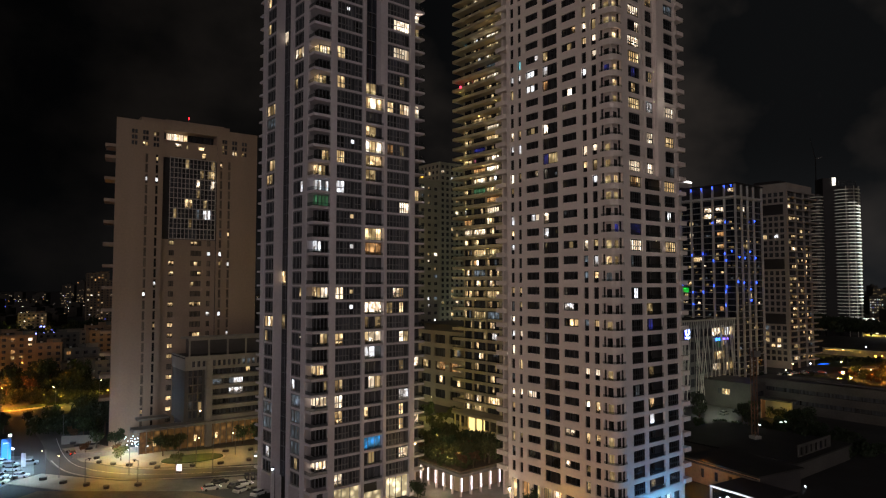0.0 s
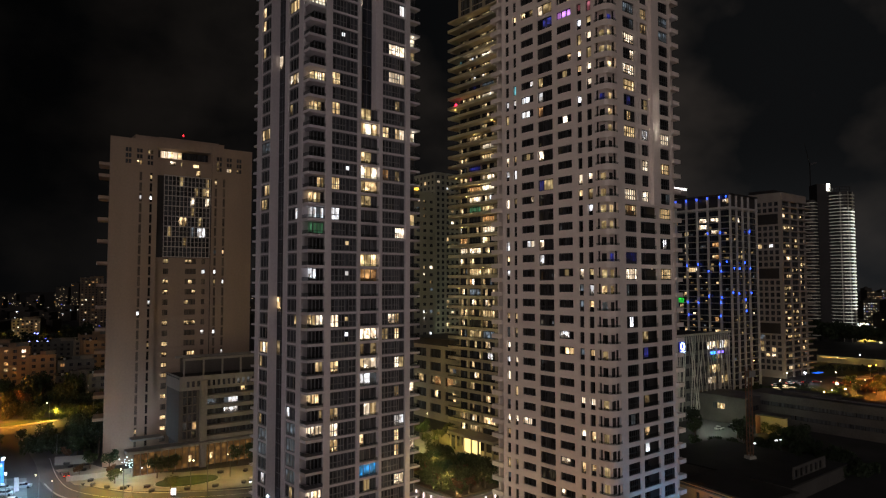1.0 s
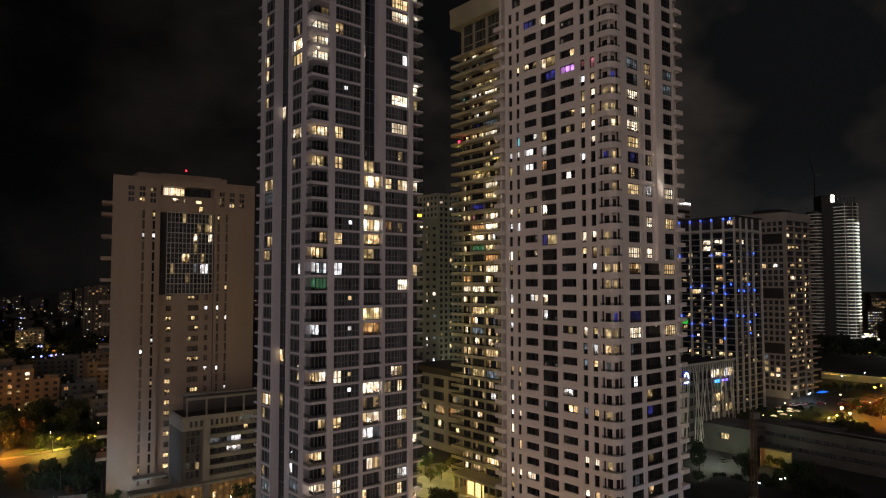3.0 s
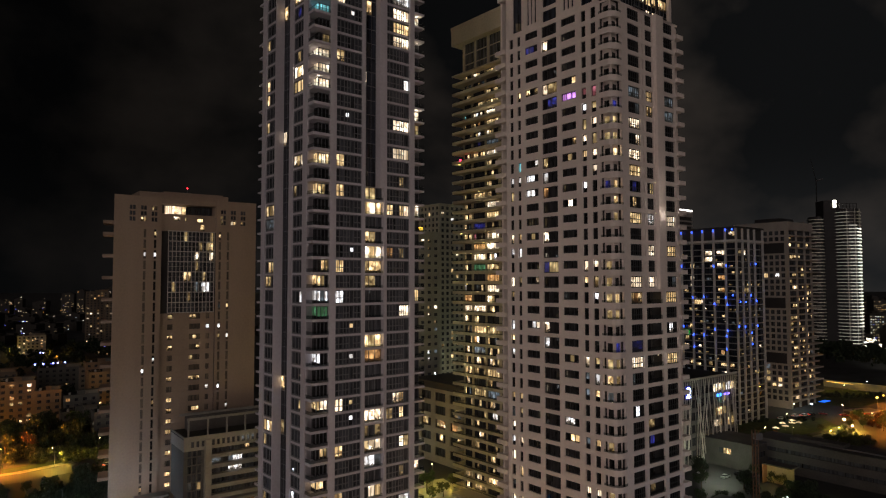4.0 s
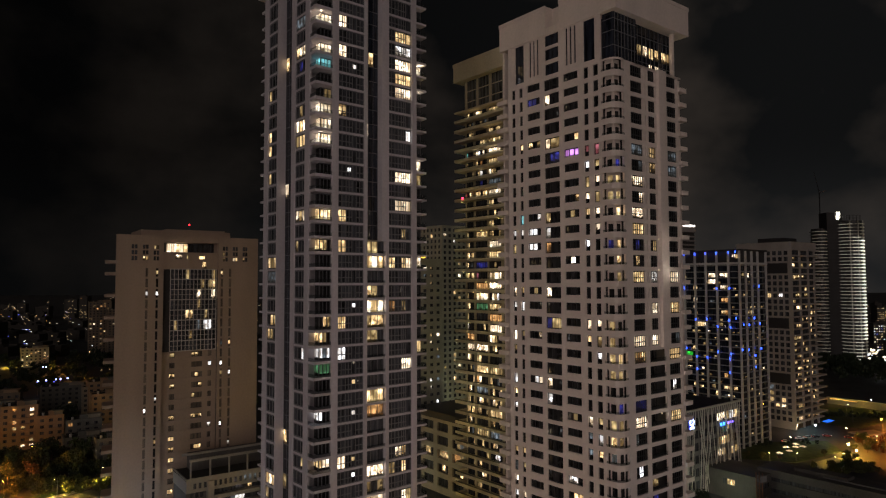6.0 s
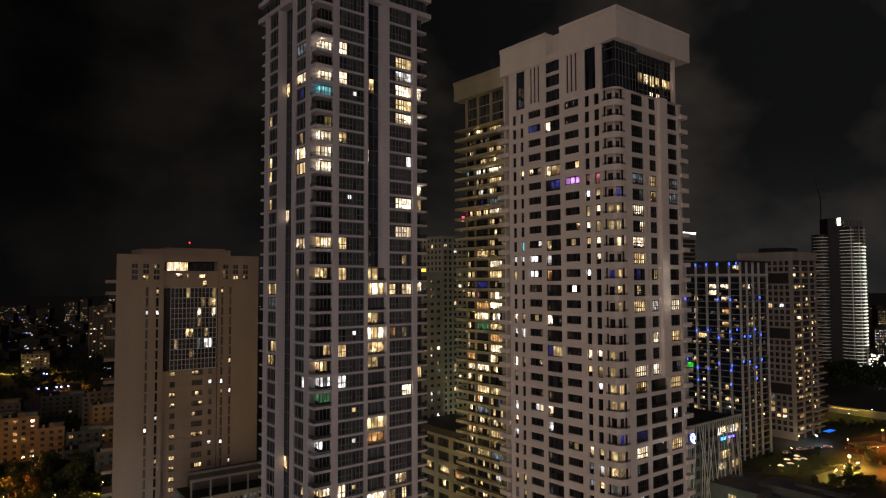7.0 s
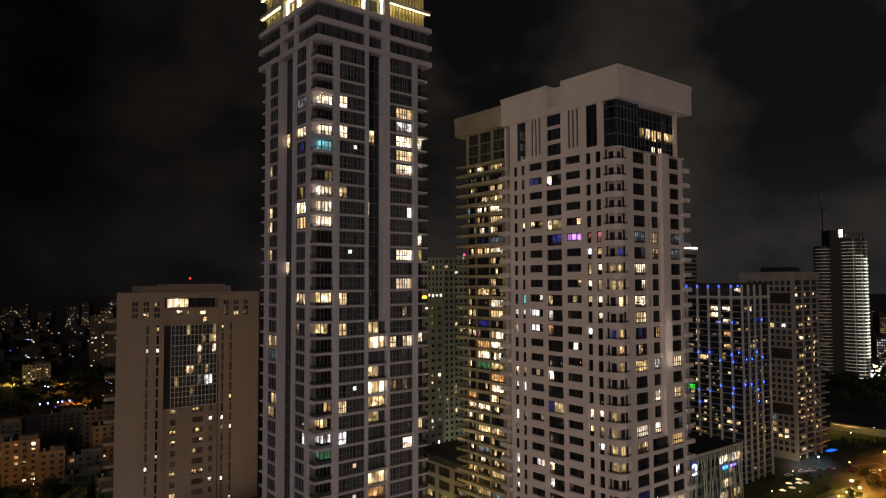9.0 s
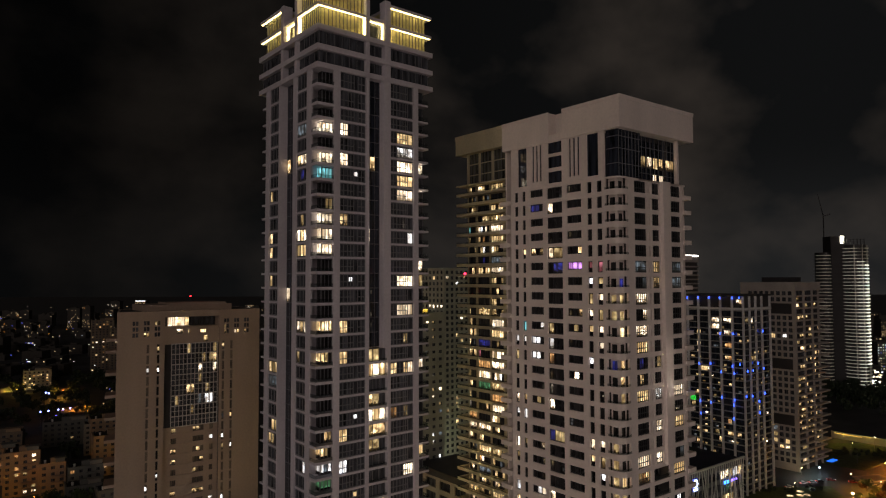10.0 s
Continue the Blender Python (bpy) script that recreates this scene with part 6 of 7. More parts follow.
thicket("thicket", "orange-lit trees past the square", 37, 24, 226, 254, 338, 372, 2.4, 4.2, LEAF_MATS[3])
thicket("hedge", "dark clipped hedge below the long wall", 38, 34, 248, 296, 432, 452, 1.0, 1.9, LEAF_MATS[2])
thicket("hedge", "low dark shrubs on the lawn by the street", 39, 22, 168, 204, 362, 374, 0.6, 1.2, LEAF_MATS[2])
thicket("shrubbery", "olive shrubs filling the roof garden of the court", 36, 80, 1.3, 16.6, 1.3, 28.4, 0.8, 1.7, LEAF_MATS[1], pose(4.2, 160.6, 5.6, 0, 0, 40.0))
BLUE_BULB = lamp_mat("blue_bulb", (0.25, 0.3, 1.0), 5.0)
for x, y in ((-322, 526), (-318, 530), (-313, 535), (-310.5, 537), (-307, 541), (-372, 615), (-368, 613)):
    b = thing("garden_lamp", "small blue park lamp on a thin pole", "street lamp", pose(x, y, 0), "park lamps")
    part("pole", Solid().tube((0, 0, 0), (0, 0, 11.4), 0.1, 0.07), METAL, b)
    part("bulb", Solid().tube((0, 0, 11.4), (0, 0, 12.5), 0.6, 0.6, 8), BLUE_BULB, b, "blue bulb")
YARD_BULB = lamp_mat("yard_bulb", (0.95, 0.97, 1.0), 2.5)
for x, y, z in ((84, 165, 0), (88.7, 168.3, 0), (86, 172, 0), (89.5, 166.4, 0), (102, 216, 4.6), (111, 220, 4.6), (113, 221, 4.6)):
    b = thing("yard_lamp", "small white yard lamp on a short post", "lamp", pose(x, y, z, 0, 0, x * 31), "yard lamps")
    part("post", Solid().tube((0, 0, 0), (0, 0, 1.0), 0.06, 0.05), METAL, b)
    part("bulb", Solid().box(-0.45, 0.45, -0.14, 0.14, 1.0, 1.3), YARD_BULB, b, "white bulb")

# ---- planted court with a lit colonnade between the two towers ----
court = thing("garden_court", "planted court roof over a white-lit colonnade", "garden", pose(4.2, 160.6, 0, 0, 0, 40.0))
part("canopy", Solid().plate("x", 0, 18, 4.8, 5.5, [], 0, 30), WALL_P, court)
part("back_wall", Solid().box(3.0, 18, 3.0, 3.3, 0, 4.8), surface("warm_stone", (0.42, 0.33, 0.24), 0.8), court)
part("side_wall", Solid().box(3.0, 3.3, 3.3, 29.5, 0, 4.8), surface("warm_stone_side", (0.42, 0.33, 0.24), 0.8), court)
part("planting_soil", Solid().box(1.2, 17, 1.2, 28.8, 5.5, 5.8), SOIL, court)
post = Solid().box(-0.22, 0.22, -0.22, 0.22, 0, 4.8).mesh("column", WALL_B)
tube_light = Solid().tube((0, 0, 1.4), (0, 0, 4.5), 0.13, 0.13, 6).mesh("column_light", lamp_mat("column_light", (1.0, 0.86, 0.92), 2.4))
for i in range(6):
    part("column", post, None, court, "", pose(0.7 + i * 3.2, 0.7, 0))
    part("column_light", tube_light, None, court, "", pose(0.7 + i * 3.2, 0.33, 0))
for i in range(9):
    part("column", post, None, court, "", pose(0.7, 3.9 + i * 3.0, 0))
    part("column_light", tube_light, None, court, "", pose(0.33, 3.9 + i * 3.0, 0))
for i in range(52):
    u, v = rnd.uniform(1.8, 16.5), rnd.uniform(1.8, 28)
    a = radians(40)
    plant(rnd.choice((1, 1, 3, 3, 0)), 4.2 + u * math.cos(a) - v * math.sin(a), 160.6 + u * math.sin(a) + v * math.cos(a), 5.7, rnd.uniform(0.5, 1.0))
for x, y, s in ((22, 176, 1.2), (25, 181, 1.1), (19, 172, 1.0), (-3, 176, 0.9), (-6, 158, 0.7), (20, 153, 0.6), (0, 240, 0.8), (-6, 246, 0.9), (4, 250, 0.8), (-4, 236, 0.7)):
    plant(rnd.choice((0, 1)), x, y, 0, s)
lobby = thing("lobby_pavilion", "low pavilion with a brightly lit yellow lobby", "pavilion", pose(15.9, 196.5, 0, 0, 0, 39.5))
part("floor", Solid().box(-4.5, 2, -4, 16, 6.2, 6.8), WALL_C, lobby)
part("roof", Solid().box(-4.0, 2, -4, 16, 11.4, 12.2), WALL_C, lobby)
part("lit_glazing", Solid().box(-2.6, -2.5, 2.6, 9.8, 6.9, 11.3), lamp_mat("lobby_light", (1.0, 0.78, 0.32), 1.3), lobby, "bright yellow lobby glazing")
part("lit_glazing", Solid().box(-2.6, -2.5, 4, 13, 0.4, 5.8), LIT["y"], lobby, "lit lower glazing")
for v in (-3, 0, 3, 6, 9.5, 13, 15.5):
    part("post", Solid().box(-3.2, -2.8, v - 0.2, v + 0.2, 0, 11.4), WALL_C, lobby)
single("pavement", Solid().prism([(-22, 176), (4, 152), (30, 172), (30, 200), (0, 262), (-24, 250)], 0, 0.1), PAVING, pose(0, 0, 0), "pale paving of the court between towers", "pavement", kind="structure")

# ---- street furniture ----
POLE_HEADS = {"cool": lamp_mat("cool_head", (0.72, 0.90, 1.0), 30.0), "amber": lamp_mat("amber_head", (1.0, 0.72, 0.32), 22.0), "sodium": lamp_mat("sodium_head", (1.0, 0.40, 0.06), 16.0), "dead": DARK_METAL}


def street_lamp(x, y, h, tone, big=1.0):
    t = thing("street_lamp", "slim grey street lamp with %s head" % {"cool": "a cold white", "amber": "a warm yellow", "sodium": "an orange", "dead": "an unlit"}[tone], "street lamp", pose(x, y, 0, 0, 0, (x * 13 + y * 7) % 360), "street lamps")
    part("pole", Solid().tube((0, 0, 0), (0, 0, h), 0.11, 0.07), METAL, t)
    part("arm", Solid().tube((0, 0, h - 0.1), (0.9, 0, h + 0.15), 0.05, 0.05), METAL, t)
    part("head", Solid().box(0.5, 1.3, -0.22, 0.22, h + 0.1, h + 0.28), DARK_METAL, t)
    part("bulb", Solid().tube((0.9, 0, h - 0.12 - 0.2 * big), (0.9, 0, h + 0.1), 0.15 * big, 0.2 * big), POLE_HEADS[tone], t, "glowing lamp" if tone != "dead" else "")
    return t


for x, y, h, tone, big in ((-122.5, 189, 8.5, "cool", 2.0), (-112, 175, 8.2, "cool", 1.4), (-107, 181, 6.5, "amber", 0.7), (-101, 177, 6.2, "amber", 0.7), (-84, 180, 8.0, "amber", 0.7), (-92, 173, 6, "dead", 1), (-78, 172, 6, "dead", 1), (-62, 181, 9.5, "dead", 1), (-70, 190.5, 7.4, "amber", 0.6),
                           (-62, 200.5, 6.9, "amber", 0.6), (-46, 168, 8.4, "cool", 0.9), (-40, 160, 7.5, "cool", 0.8), (-161, 278, 8.4, "amber", 0.8), (-182, 276, 8.4, "sodium", 1.0), (-150, 292, 9, "amber", 0.6), (-205, 330, 9, "sodium", 0.8), (-128, 226, 7, "dead", 1),
                           (206.4, 344.7, 5.6, "amber", 3.2), (207, 339.6, 3.6, "amber", 2.4), (187, 324, 4.6, "amber", 1.0), (196, 330, 4.6, "amber", 1.0), (160, 332, 4.2, "amber", 0.8), (222, 371, 7.8, "amber", 1.6), (252, 388, 9.4, "sodium", 2.6), (207, 395, 4.2, "amber", 1.4), (219, 397, 4.2, "cool", 2.0), (266, 402, 8, "sodium", 1.6), (262, 438, 8.5, "cool", 1.0), (285, 450, 9, "cool", 1.0),
                           (16, 158, 3.5, "amber", 1.5), (60, 148, 4, "cool", 1.8), (188, 368, 4, "amber", 1.4), (255, 420, 9, "dead", 1), (174, 334, 4, "amber", 0.8), (-4, 250, 9.2, "amber", 0.7)):
    street_lamp(x, y, h, tone, big)
# pole and housing added for the hidden fill spot
fill_head = thing("flood_lamp", "added dark pole head, hidden by the tower, for the fill spot", "floodlight", pose(-38, 214, 0))
part("pole", Solid().tube((0, 0, 0), (0, 0, 8.2), 0.14, 0.09), METAL, fill_head)
part("housing", Solid().box(-1.1, -0.7, -0.5, 0.5, 8.0, 8.7), DARK_METAL, fill_head)
# posts for the added fill lights, all out of view
for ax, ay in FILL_MASTS:
    mast = thing("light_mast", "tall unseen mast added to hold a fill light", "street lamp", pose(ax, ay, 0), "avenue masts")
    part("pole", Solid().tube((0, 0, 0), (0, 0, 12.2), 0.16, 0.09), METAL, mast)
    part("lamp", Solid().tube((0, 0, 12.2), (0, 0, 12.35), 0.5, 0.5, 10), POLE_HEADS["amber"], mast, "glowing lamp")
totem = thing("sign_totem", "tall blue sign totem beside the parking lot", "sign", pose(-125.6, 193, 0, 0, 0, 30))
part("panel", Solid().box(-1.2, 1.2, -0.2, 0.2, 0.6, 6.6), lamp_mat("blue_panel", (0.02, 0.12, 0.42), 0.25), totem, "blue lit panel")
part("foot", Solid().box(-0.9, 0.9, -0.3, 0.3, 0, 0.6), DARK_METAL, totem)
part("bar", Solid().box(-0.7, 0.7, -0.26, -0.2, 5.2, 5.6), PAINT, totem)
banner = thing("feather_banner", "white feather banner on a slim pole", "banner", pose(-113, 180, 0, 0, 0, 20))
part("pole", Solid().tube((0, 0, 0), (0, 0, 6.0), 0.05, 0.03), METAL, banner)
part("cloth", Solid().prism([(0, -0.02), (1.1, -0.02), (1.1, 0.02), (0, 0.02)], 2.2, 5.8), surface("banner_cloth", (0.7, 0.72, 0.75), 0.8), banner)
kiosk = thing("light_box", "small glowing white advertising light box", "light box", pose(-71.5, 182.2, 0.1, 0, 0, 10))
part("box", Solid().box(-0.6, 0.6, -0.2, 0.2, 0.5, 2.1), lamp_mat("box_light", (0.85, 0.85, 1.0), 2.0), kiosk, "glowing white panel")
part("foot", Solid().box(-0.6, 0.6, -0.25, 0.25, 0, 0.4), DARK_METAL, kiosk)
fount = thing("light_cluster", "cluster of dazzling white lights by the entrance", "lights", pose(-93.0, 205.0, 0.1, 0, 0, -25))
dazzle = lamp_mat("dazzle", (0.85, 0.97, 1.0), 5.0)
for i in range(46):
    q = random.Random(40 + i)
    z = 0.6 + 6.0 * q.random() ** 0.8
    part("flood_lamp", Solid().box(-0.09, 0.09, -0.08, 0.08, -0.12, 0.12), dazzle, fount, "", pose(q.gauss(0, 2.6), q.gauss(0, 1.6), z, 0, 0, q.uniform(0, 90)))
for i in range(7):
    q = random.Random(90 + i)
    part("flood_post", Solid().tube((0, 0, 0), (0.2, 0.1, 6.4), 0.06, 0.04), METAL, fount, "", pose(q.uniform(-4, 4), q.uniform(-1.5, 1.5), 0))
letters = thing("letter_sculpture", "dark free-standing letters on the pavement", "sign", pose(-51.5, 174.5, 0.14, 0, 0, 14))
for i in range(4):
    part("letter_block", Solid().plate("x", i * 1.55, i * 1.55 + 1.25, 0, 2.0, [(i * 1.55 + 0.4, i * 1.55 + 0.85, 0.5, 1.5)], 0, 0.35), DARK_METAL, letters)

# ---- cars ----
CAR_PAINTS = {n: surface("car_" + n.replace(" ", "_"), c, 0.3, metal=0.2, vary=0.05) for n, c in (("white", (0.7, 0.71, 0.72)), ("silver", (0.38, 0.39, 0.40)), ("black", (0.02, 0.02, 0.022)), ("blue", (0.05, 0.12, 0.35)), ("red", (0.3, 0.03, 0.03)))}
TYRE = surface("tyre", (0.02, 0.02, 0.02), 0.9)
TAIL, HEAD = lamp_mat("tail_light", (1.0, 0.05, 0.02), 3.0), lamp_mat("head_light", (1.0, 0.95, 0.85), 8.0)


def profile(pts, y0, y1):
    s, n = Solid(), len(pts)
    s.v = [(x, y0, z) for x, z in pts] + [(x, y1, z) for x, z in pts]
    s.f = [tuple(range(n)), tuple(reversed(range(n, 2 * n)))] + [(i, i + n, (i + 1) % n + n, (i + 1) % n) for i in range(n)]
    s.m = [0] * len(s.f)
    return s


CAR_MESH = {}


def car(x, y, turn, paint, lights=False):
    t = thing("car", "parked %s hatchback car" % paint if not lights else "%s car with its lamps on" % paint, "car", pose(x, y, 0.06, 0, 0, turn), "cars")
    if paint not in CAR_MESH:
        body = profile([(-2.15, 0.35), (2.1, 0.35), (2.2, 0.6), (2.1, 0.82), (1.2, 0.98), (-1.9, 1.02), (-2.2, 0.85)], -0.88, 0.88)
        CAR_MESH[paint] = body.mesh("body", CAR_PAINTS[paint])
    if "cabin" not in CAR_MESH:
        CAR_MESH["cabin"] = profile([(-1.85, 1.0), (1.15, 0.98), (0.45, 1.45), (-1.35, 1.47)], -0.78, 0.78).mesh("cabin", GLASS)
        CAR_MESH["wheel"] = Solid().tube((0, -0.1, 0), (0, 0.1, 0), 0.33, 0.33, 14).mesh("wheel", TYRE)
        CAR_MESH["tail"] = Solid().box(-2.22, -2.17, -0.8, -0.4, 0.7, 0.88).mesh("tail_lamp", TAIL)
        CAR_MESH["head"] = Solid().box(2.12, 2.2, -0.8, -0.4, 0.6, 0.78).mesh("head_lamp", HEAD)
    part("body", CAR_MESH[paint], None, t)
    part("cabin", CAR_MESH["cabin"], None, t)
    if paint + "roof" not in CAR_MESH:
        CAR_MESH[paint + "roof"] = profile([(-1.4, 1.46), (0.5, 1.44), (0.35, 1.5), (-1.3, 1.52)], -0.74, 0.74).mesh("roof", CAR_PAINTS[paint])
    part("roof", CAR_MESH[paint + "roof"], None, t)
    for wx in (-1.35, 1.35):
        for wy in (-0.8, 0.8):
            part("wheel", CAR_MESH["wheel"], None, t, "", pose(wx, wy, 0.33))
    if lights:
        for dy in (0, 1.2):
            part("tail_lamp", CAR_MESH["tail"], None, t, "red tail lamp", pose(0, dy, 0))
            part("head_lamp", CAR_MESH["head"], None, t, "lit head lamp", pose(0, dy, 0))
    return t


for i, (x, y, a, p) in enumerate([(-121, 188, 8, "silver"), (-117.5, 183.5, 8, "silver"), (-121.5, 180, 8, "silver"), (-111.5, 177.3, 12, "white"), (-121, 172, 20, "black"), (-117, 169, 20, "silver"), (-127, 186, 8, "blue"), (-128, 176, 10, "white"), (-129, 168, 12, "silver"), (-116.8, 190, 24, "silver"), (-113.5, 172, 10, "white"), (-116.5, 176.5, 10, "silver"), (-125, 190.5, 8, "white"), (-124.5, 170.5, 12, "silver"), (-113, 168, 14, "blue"),
                                  (-49.5, 165.5, 62, "silver"), (-52, 169, 62, "black"), (-44.5, 163, 64, "white"), (-57, 172, 60, "black"), (103, 268, 38, "white"), (110, 262, 38, "silver"), (117, 266, 38, "black")]):
    car(x, y, a, p)
for x, y, a, p in ((-111, 201, 125, "black"), (-57.5, 167, 30, "silver"), (-50.5, 170.5, 32, "white"), (-140, 281, 60, "silver"), (218, 384, -20, "red"), (205, 380, 14, "silver"), (210.5, 382, 14, "black"), (199.5, 378.5, 14, "white"), (228, 380, -20, "red"), (238, 381, 20, "white"), (243, 384, 20, "red"), (188, 371, -10, "white"), (236, 372, -15, "silver")):
    car(x, y, a, p, True)
for i in range(8):
    single("bay_line", Solid().box(-2.4, 2.4, -0.06, 0.06, 0, 0.01), PAINT, pose(-119 + 0.6 * i * 0.3, 190.5 - i * 2.8, 0.055, 0, 0, 10), "white painted parking bay line", "road marking", "parking lines", "structure")

# ---- low buildings before the far towers ----
low = thing("low_office", "long low concrete office with dark window bands", "office building", pose(150.0, 252.0, 0, 0, 0, 38.0))
for z0, z1 in ((0, 3.4), (5.0, 7.8), (9.4, 12.4)):
    part("concrete_band", Solid().box(0, 15, -60, 34, z0, z1), WALL_L, low)
for i in range(30):
    for z in (3.4, 7.8):
        part("window", Solid().box(0.5, 0.6, -59 + i * 3.1, -56.2 + i * 3.1, z, z + 1.6), GLASS, low)
part("core", Solid().box(0.6, 14.5, -59.5, 33.5, 0.5, 11.5), INNER, low)
part("roof_box", Solid().box(6, 12, 2, 22, 12.4, 13.6), WALL_L, low)
part("roof_box", Solid().box(6, 13, -40, -24, 12.4, 13.4), WALL_L, low)
part("roof_pipe", Solid().tube((4, -20, 12.8), (4, 10, 12.8), 0.3, 0.3), METAL, low)
annex = thing("low_office", "small flat-roofed concrete annex with one lit window", "office building", pose(124.0, 268.0, 0, 0, 0, 38.0))
part("wall", Solid().box(0, 18, 0, 22, 0, 10.2), WALL_L, annex)
part("roof_rim", Solid().box(-0.3, 18.3, -0.3, 22.3, 10.2, 10.9), WALL_L, annex)
far_window(annex, (-0.12, 12.0, 5.6), 5.0, 2.2, (1, 1, 1), (), ".yY", left=True)
far_window(annex, (6.0, -0.12, 5.6), 6.0, 2.0, (1, 1, 1, 1), (), "")
ivy = thing("garden_wall", "stone wall with climbing plants in yellow light", "wall", pose(130.0, 250.2, 0, 0, 0, 38.0))
part("roof_slab", Solid().box(-3.0, 3.0, -0.8, 9.8, 7.0, 7.5), WALL_L, ivy)
part("side_pier", Solid().box(-3.0, 0, 9.5, 9.9, 0, 7.0), surface("ochre_brick", (0.40, 0.22, 0.12), 0.85, vary=0.4), ivy)
part("creeper", crown(9, 2.2, 4.6, 9, 40, 0.32, 0.2), LEAF_MATS[1], ivy, "", pose(-1.4, 6.8, 0))
part("creeper", crown(12, 1.8, 3.6, 8, 40, 0.3, 0.2), LEAF_MATS[0], ivy, "", pose(-1.2, 1.0, 0))
part("stone", Solid().box(0, 0.5, -0.5, 9.5, 0, 7.0), surface("yellow_stone", (0.5, 0.42, 0.26), 0.8, vary=0.3), ivy)
part("creeper", crown(5, 2.6, 5.0, 10, 40, 0.35, 0.2), LEAF_MATS[1], ivy, "", pose(-1.2, 3.4, 0))
house_m = thing("old_house", "old low house with an orange-lit plaster wall", "house", pose(74.0, 158.0, 0, 0, 0, 28.0))
part("wall", Solid().plate("y", 0, 22, 0, 5.6, [(3 + i * 4.2, 4.2 + i * 4.2, 1.6, 3.9) for i in range(4)], 0, 0.5), surface("ochre_plaster", (0.42, 0.30, 0.18), 0.85, vary=0.4), house_m)
part("core", Solid().box(0.55, 16, 0.2, 21.8, 0, 5.4), INNER, house_m)
part("roof", Solid().box(-0.5, 16.5, -0.5, 22.5, 5.6, 6.0), ROOF, house_m)
part("eave", Solid().box(-0.9, -0.5, -0.5, 22.5, 4.9, 5.3), WALL_L, house_m)
for i in range(4):
    far_window(house_m, (0.25, 3.6 + i * 4.2, 1.6), 1.2, 2.3, (1,), (), "", left=True)
shed = thing("market_shed", "dark flat-roofed shed behind the old house", "shed", pose(92.0, 175.0, 0, 0, 0, 38.0))
part("wall", Solid().box(0, 34, 0, 40, 0, 4.2), WALL_L, shed)
part("roof", Solid().box(-0.6, 34.6, -0.6, 40.6, 4.2, 4.6), ROOF, shed)
part("parapet", Solid().plate("x", 6, 26, 4.6, 7.8, [(7 + i * 3, 9 + i * 3, 4.9, 7.0) for i in range(6)], 2, 2.4), WALL_L, shed)
pav = thing("glass_pavilion", "glazed pavilion edged with a bright white frame", "pavilion", pose(69.0, 143.5, 0, 0, 0, 32.0))
part("glazing", Solid().box(0.3, 12, 0.3, 13.5, 0, 4.0), RAIL_GLASS, pav)
part("frame", Solid().plate("y", 0, 14, 0, 4.8, [(0.4, 13.6, 0.0, 4.4)], -0.1, 0.3), surface("white_frame", (0.8, 0.8, 0.8), 0.5), pav)
part("roof", Solid().box(0.3, 12, 0, 14, 4.2, 4.7), DARK_WALL, pav)
part("edge_light", Solid().box(-0.18, -0.12, 0.2, 13.8, 4.5, 4.7), lamp_mat("frame_light", (0.95, 0.98, 1.0), 1.5), pav, "white light along the frame")
for i, (u, c) in enumerate(((3.0, "C"), (6.5, "Y"), (9.0, "C"))):
    part("inner_lamp", Solid().box(0.2, 0.28, u, u + 1.0, 2.2, 3.2), LIT[c], pav)
mast_rust = surface("rusty_steel", (0.16, 0.085, 0.05), 0.8, vary=0.4)
mast = thing("lattice_mast", "tall rusty steel lattice mast behind the low roofs", "mast", pose(94.0, 202.0, 4.6, 0, 0, 20))
part("footing", Solid().box(-1.2, 1.2, -1.2, 1.2, 0, 0.9), KERB, mast)
for dx in (-0.6, 0.6):
    for dy in (-0.6, 0.6):
        part("upright", Solid().box(dx - 0.1, dx + 0.1, dy - 0.1, dy + 0.1, 0.9, 27.2), mast_rust, mast)
brace = Solid()
for i in range(17):
    z = 0.9 + i * 1.5
    e = 1 if i % 2 else -1
    for dy in (-0.6, 0.6):
        brace.tube((-0.6 * e, dy, z), (0.6 * e, dy, z + 1.5), 0.06, 0.06, 4)
        brace.tube((dy, -0.6 * e, z), (dy, 0.6 * e, z + 1.5), 0.06, 0.06, 4)
part("bracing", brace, mast_rust, mast)
part("head_box", Solid().box(-0.2, 2.2, -0.7, 0.7, 24.4, 26.2), surface("grey_cabinet", (0.16, 0.16, 0.16), 0.6), mast, "grey control cabinet")
for x, y in ((177.7, 350.9), (186.5, 357.8), (183.2, 351.5), (175.6, 343.6), (168.6, 339.5), (187.3, 352.3)):
    p = thing("parasol", "round cream parasol with a glowing canopy", "parasol", pose(x, y, 0), "parasols")
    part("pole", Solid().tube((0, 0, 0), (0, 0, 2.6), 0.05, 0.04), METAL, p)
    # the cloth emits, standing in for a lamp under the canopy
    part("canopy", Solid().tube((0, 0, 2.4), (0, 0, 3.0), 1.7, 0.12, 14), glow("parasol_glow", (1.0, 0.76, 0.40), 0.8, 0.3), p, "cream cloth glowing in place of light from below")
fence = thing("terrace_wall", "long low wall under yellow lamplight", "wall", pose(278.0, 488.0, 0, 0, 0, -52.0))
part("wall", Solid().box(0, 60, 0, 0.6, 0, 4.5), WALL_P, fence)
part("coping", Solid().box(-0.2, 60.2, -0.2, 0.8, 4.5, 4.9), KERB, fence)
part("lamp_strip", Solid().box(2, 20, -0.25, -0.05, 3.6, 3.8), lamp_mat("strip_amber", (1.0, 0.6, 0.15), 1.2), fence)
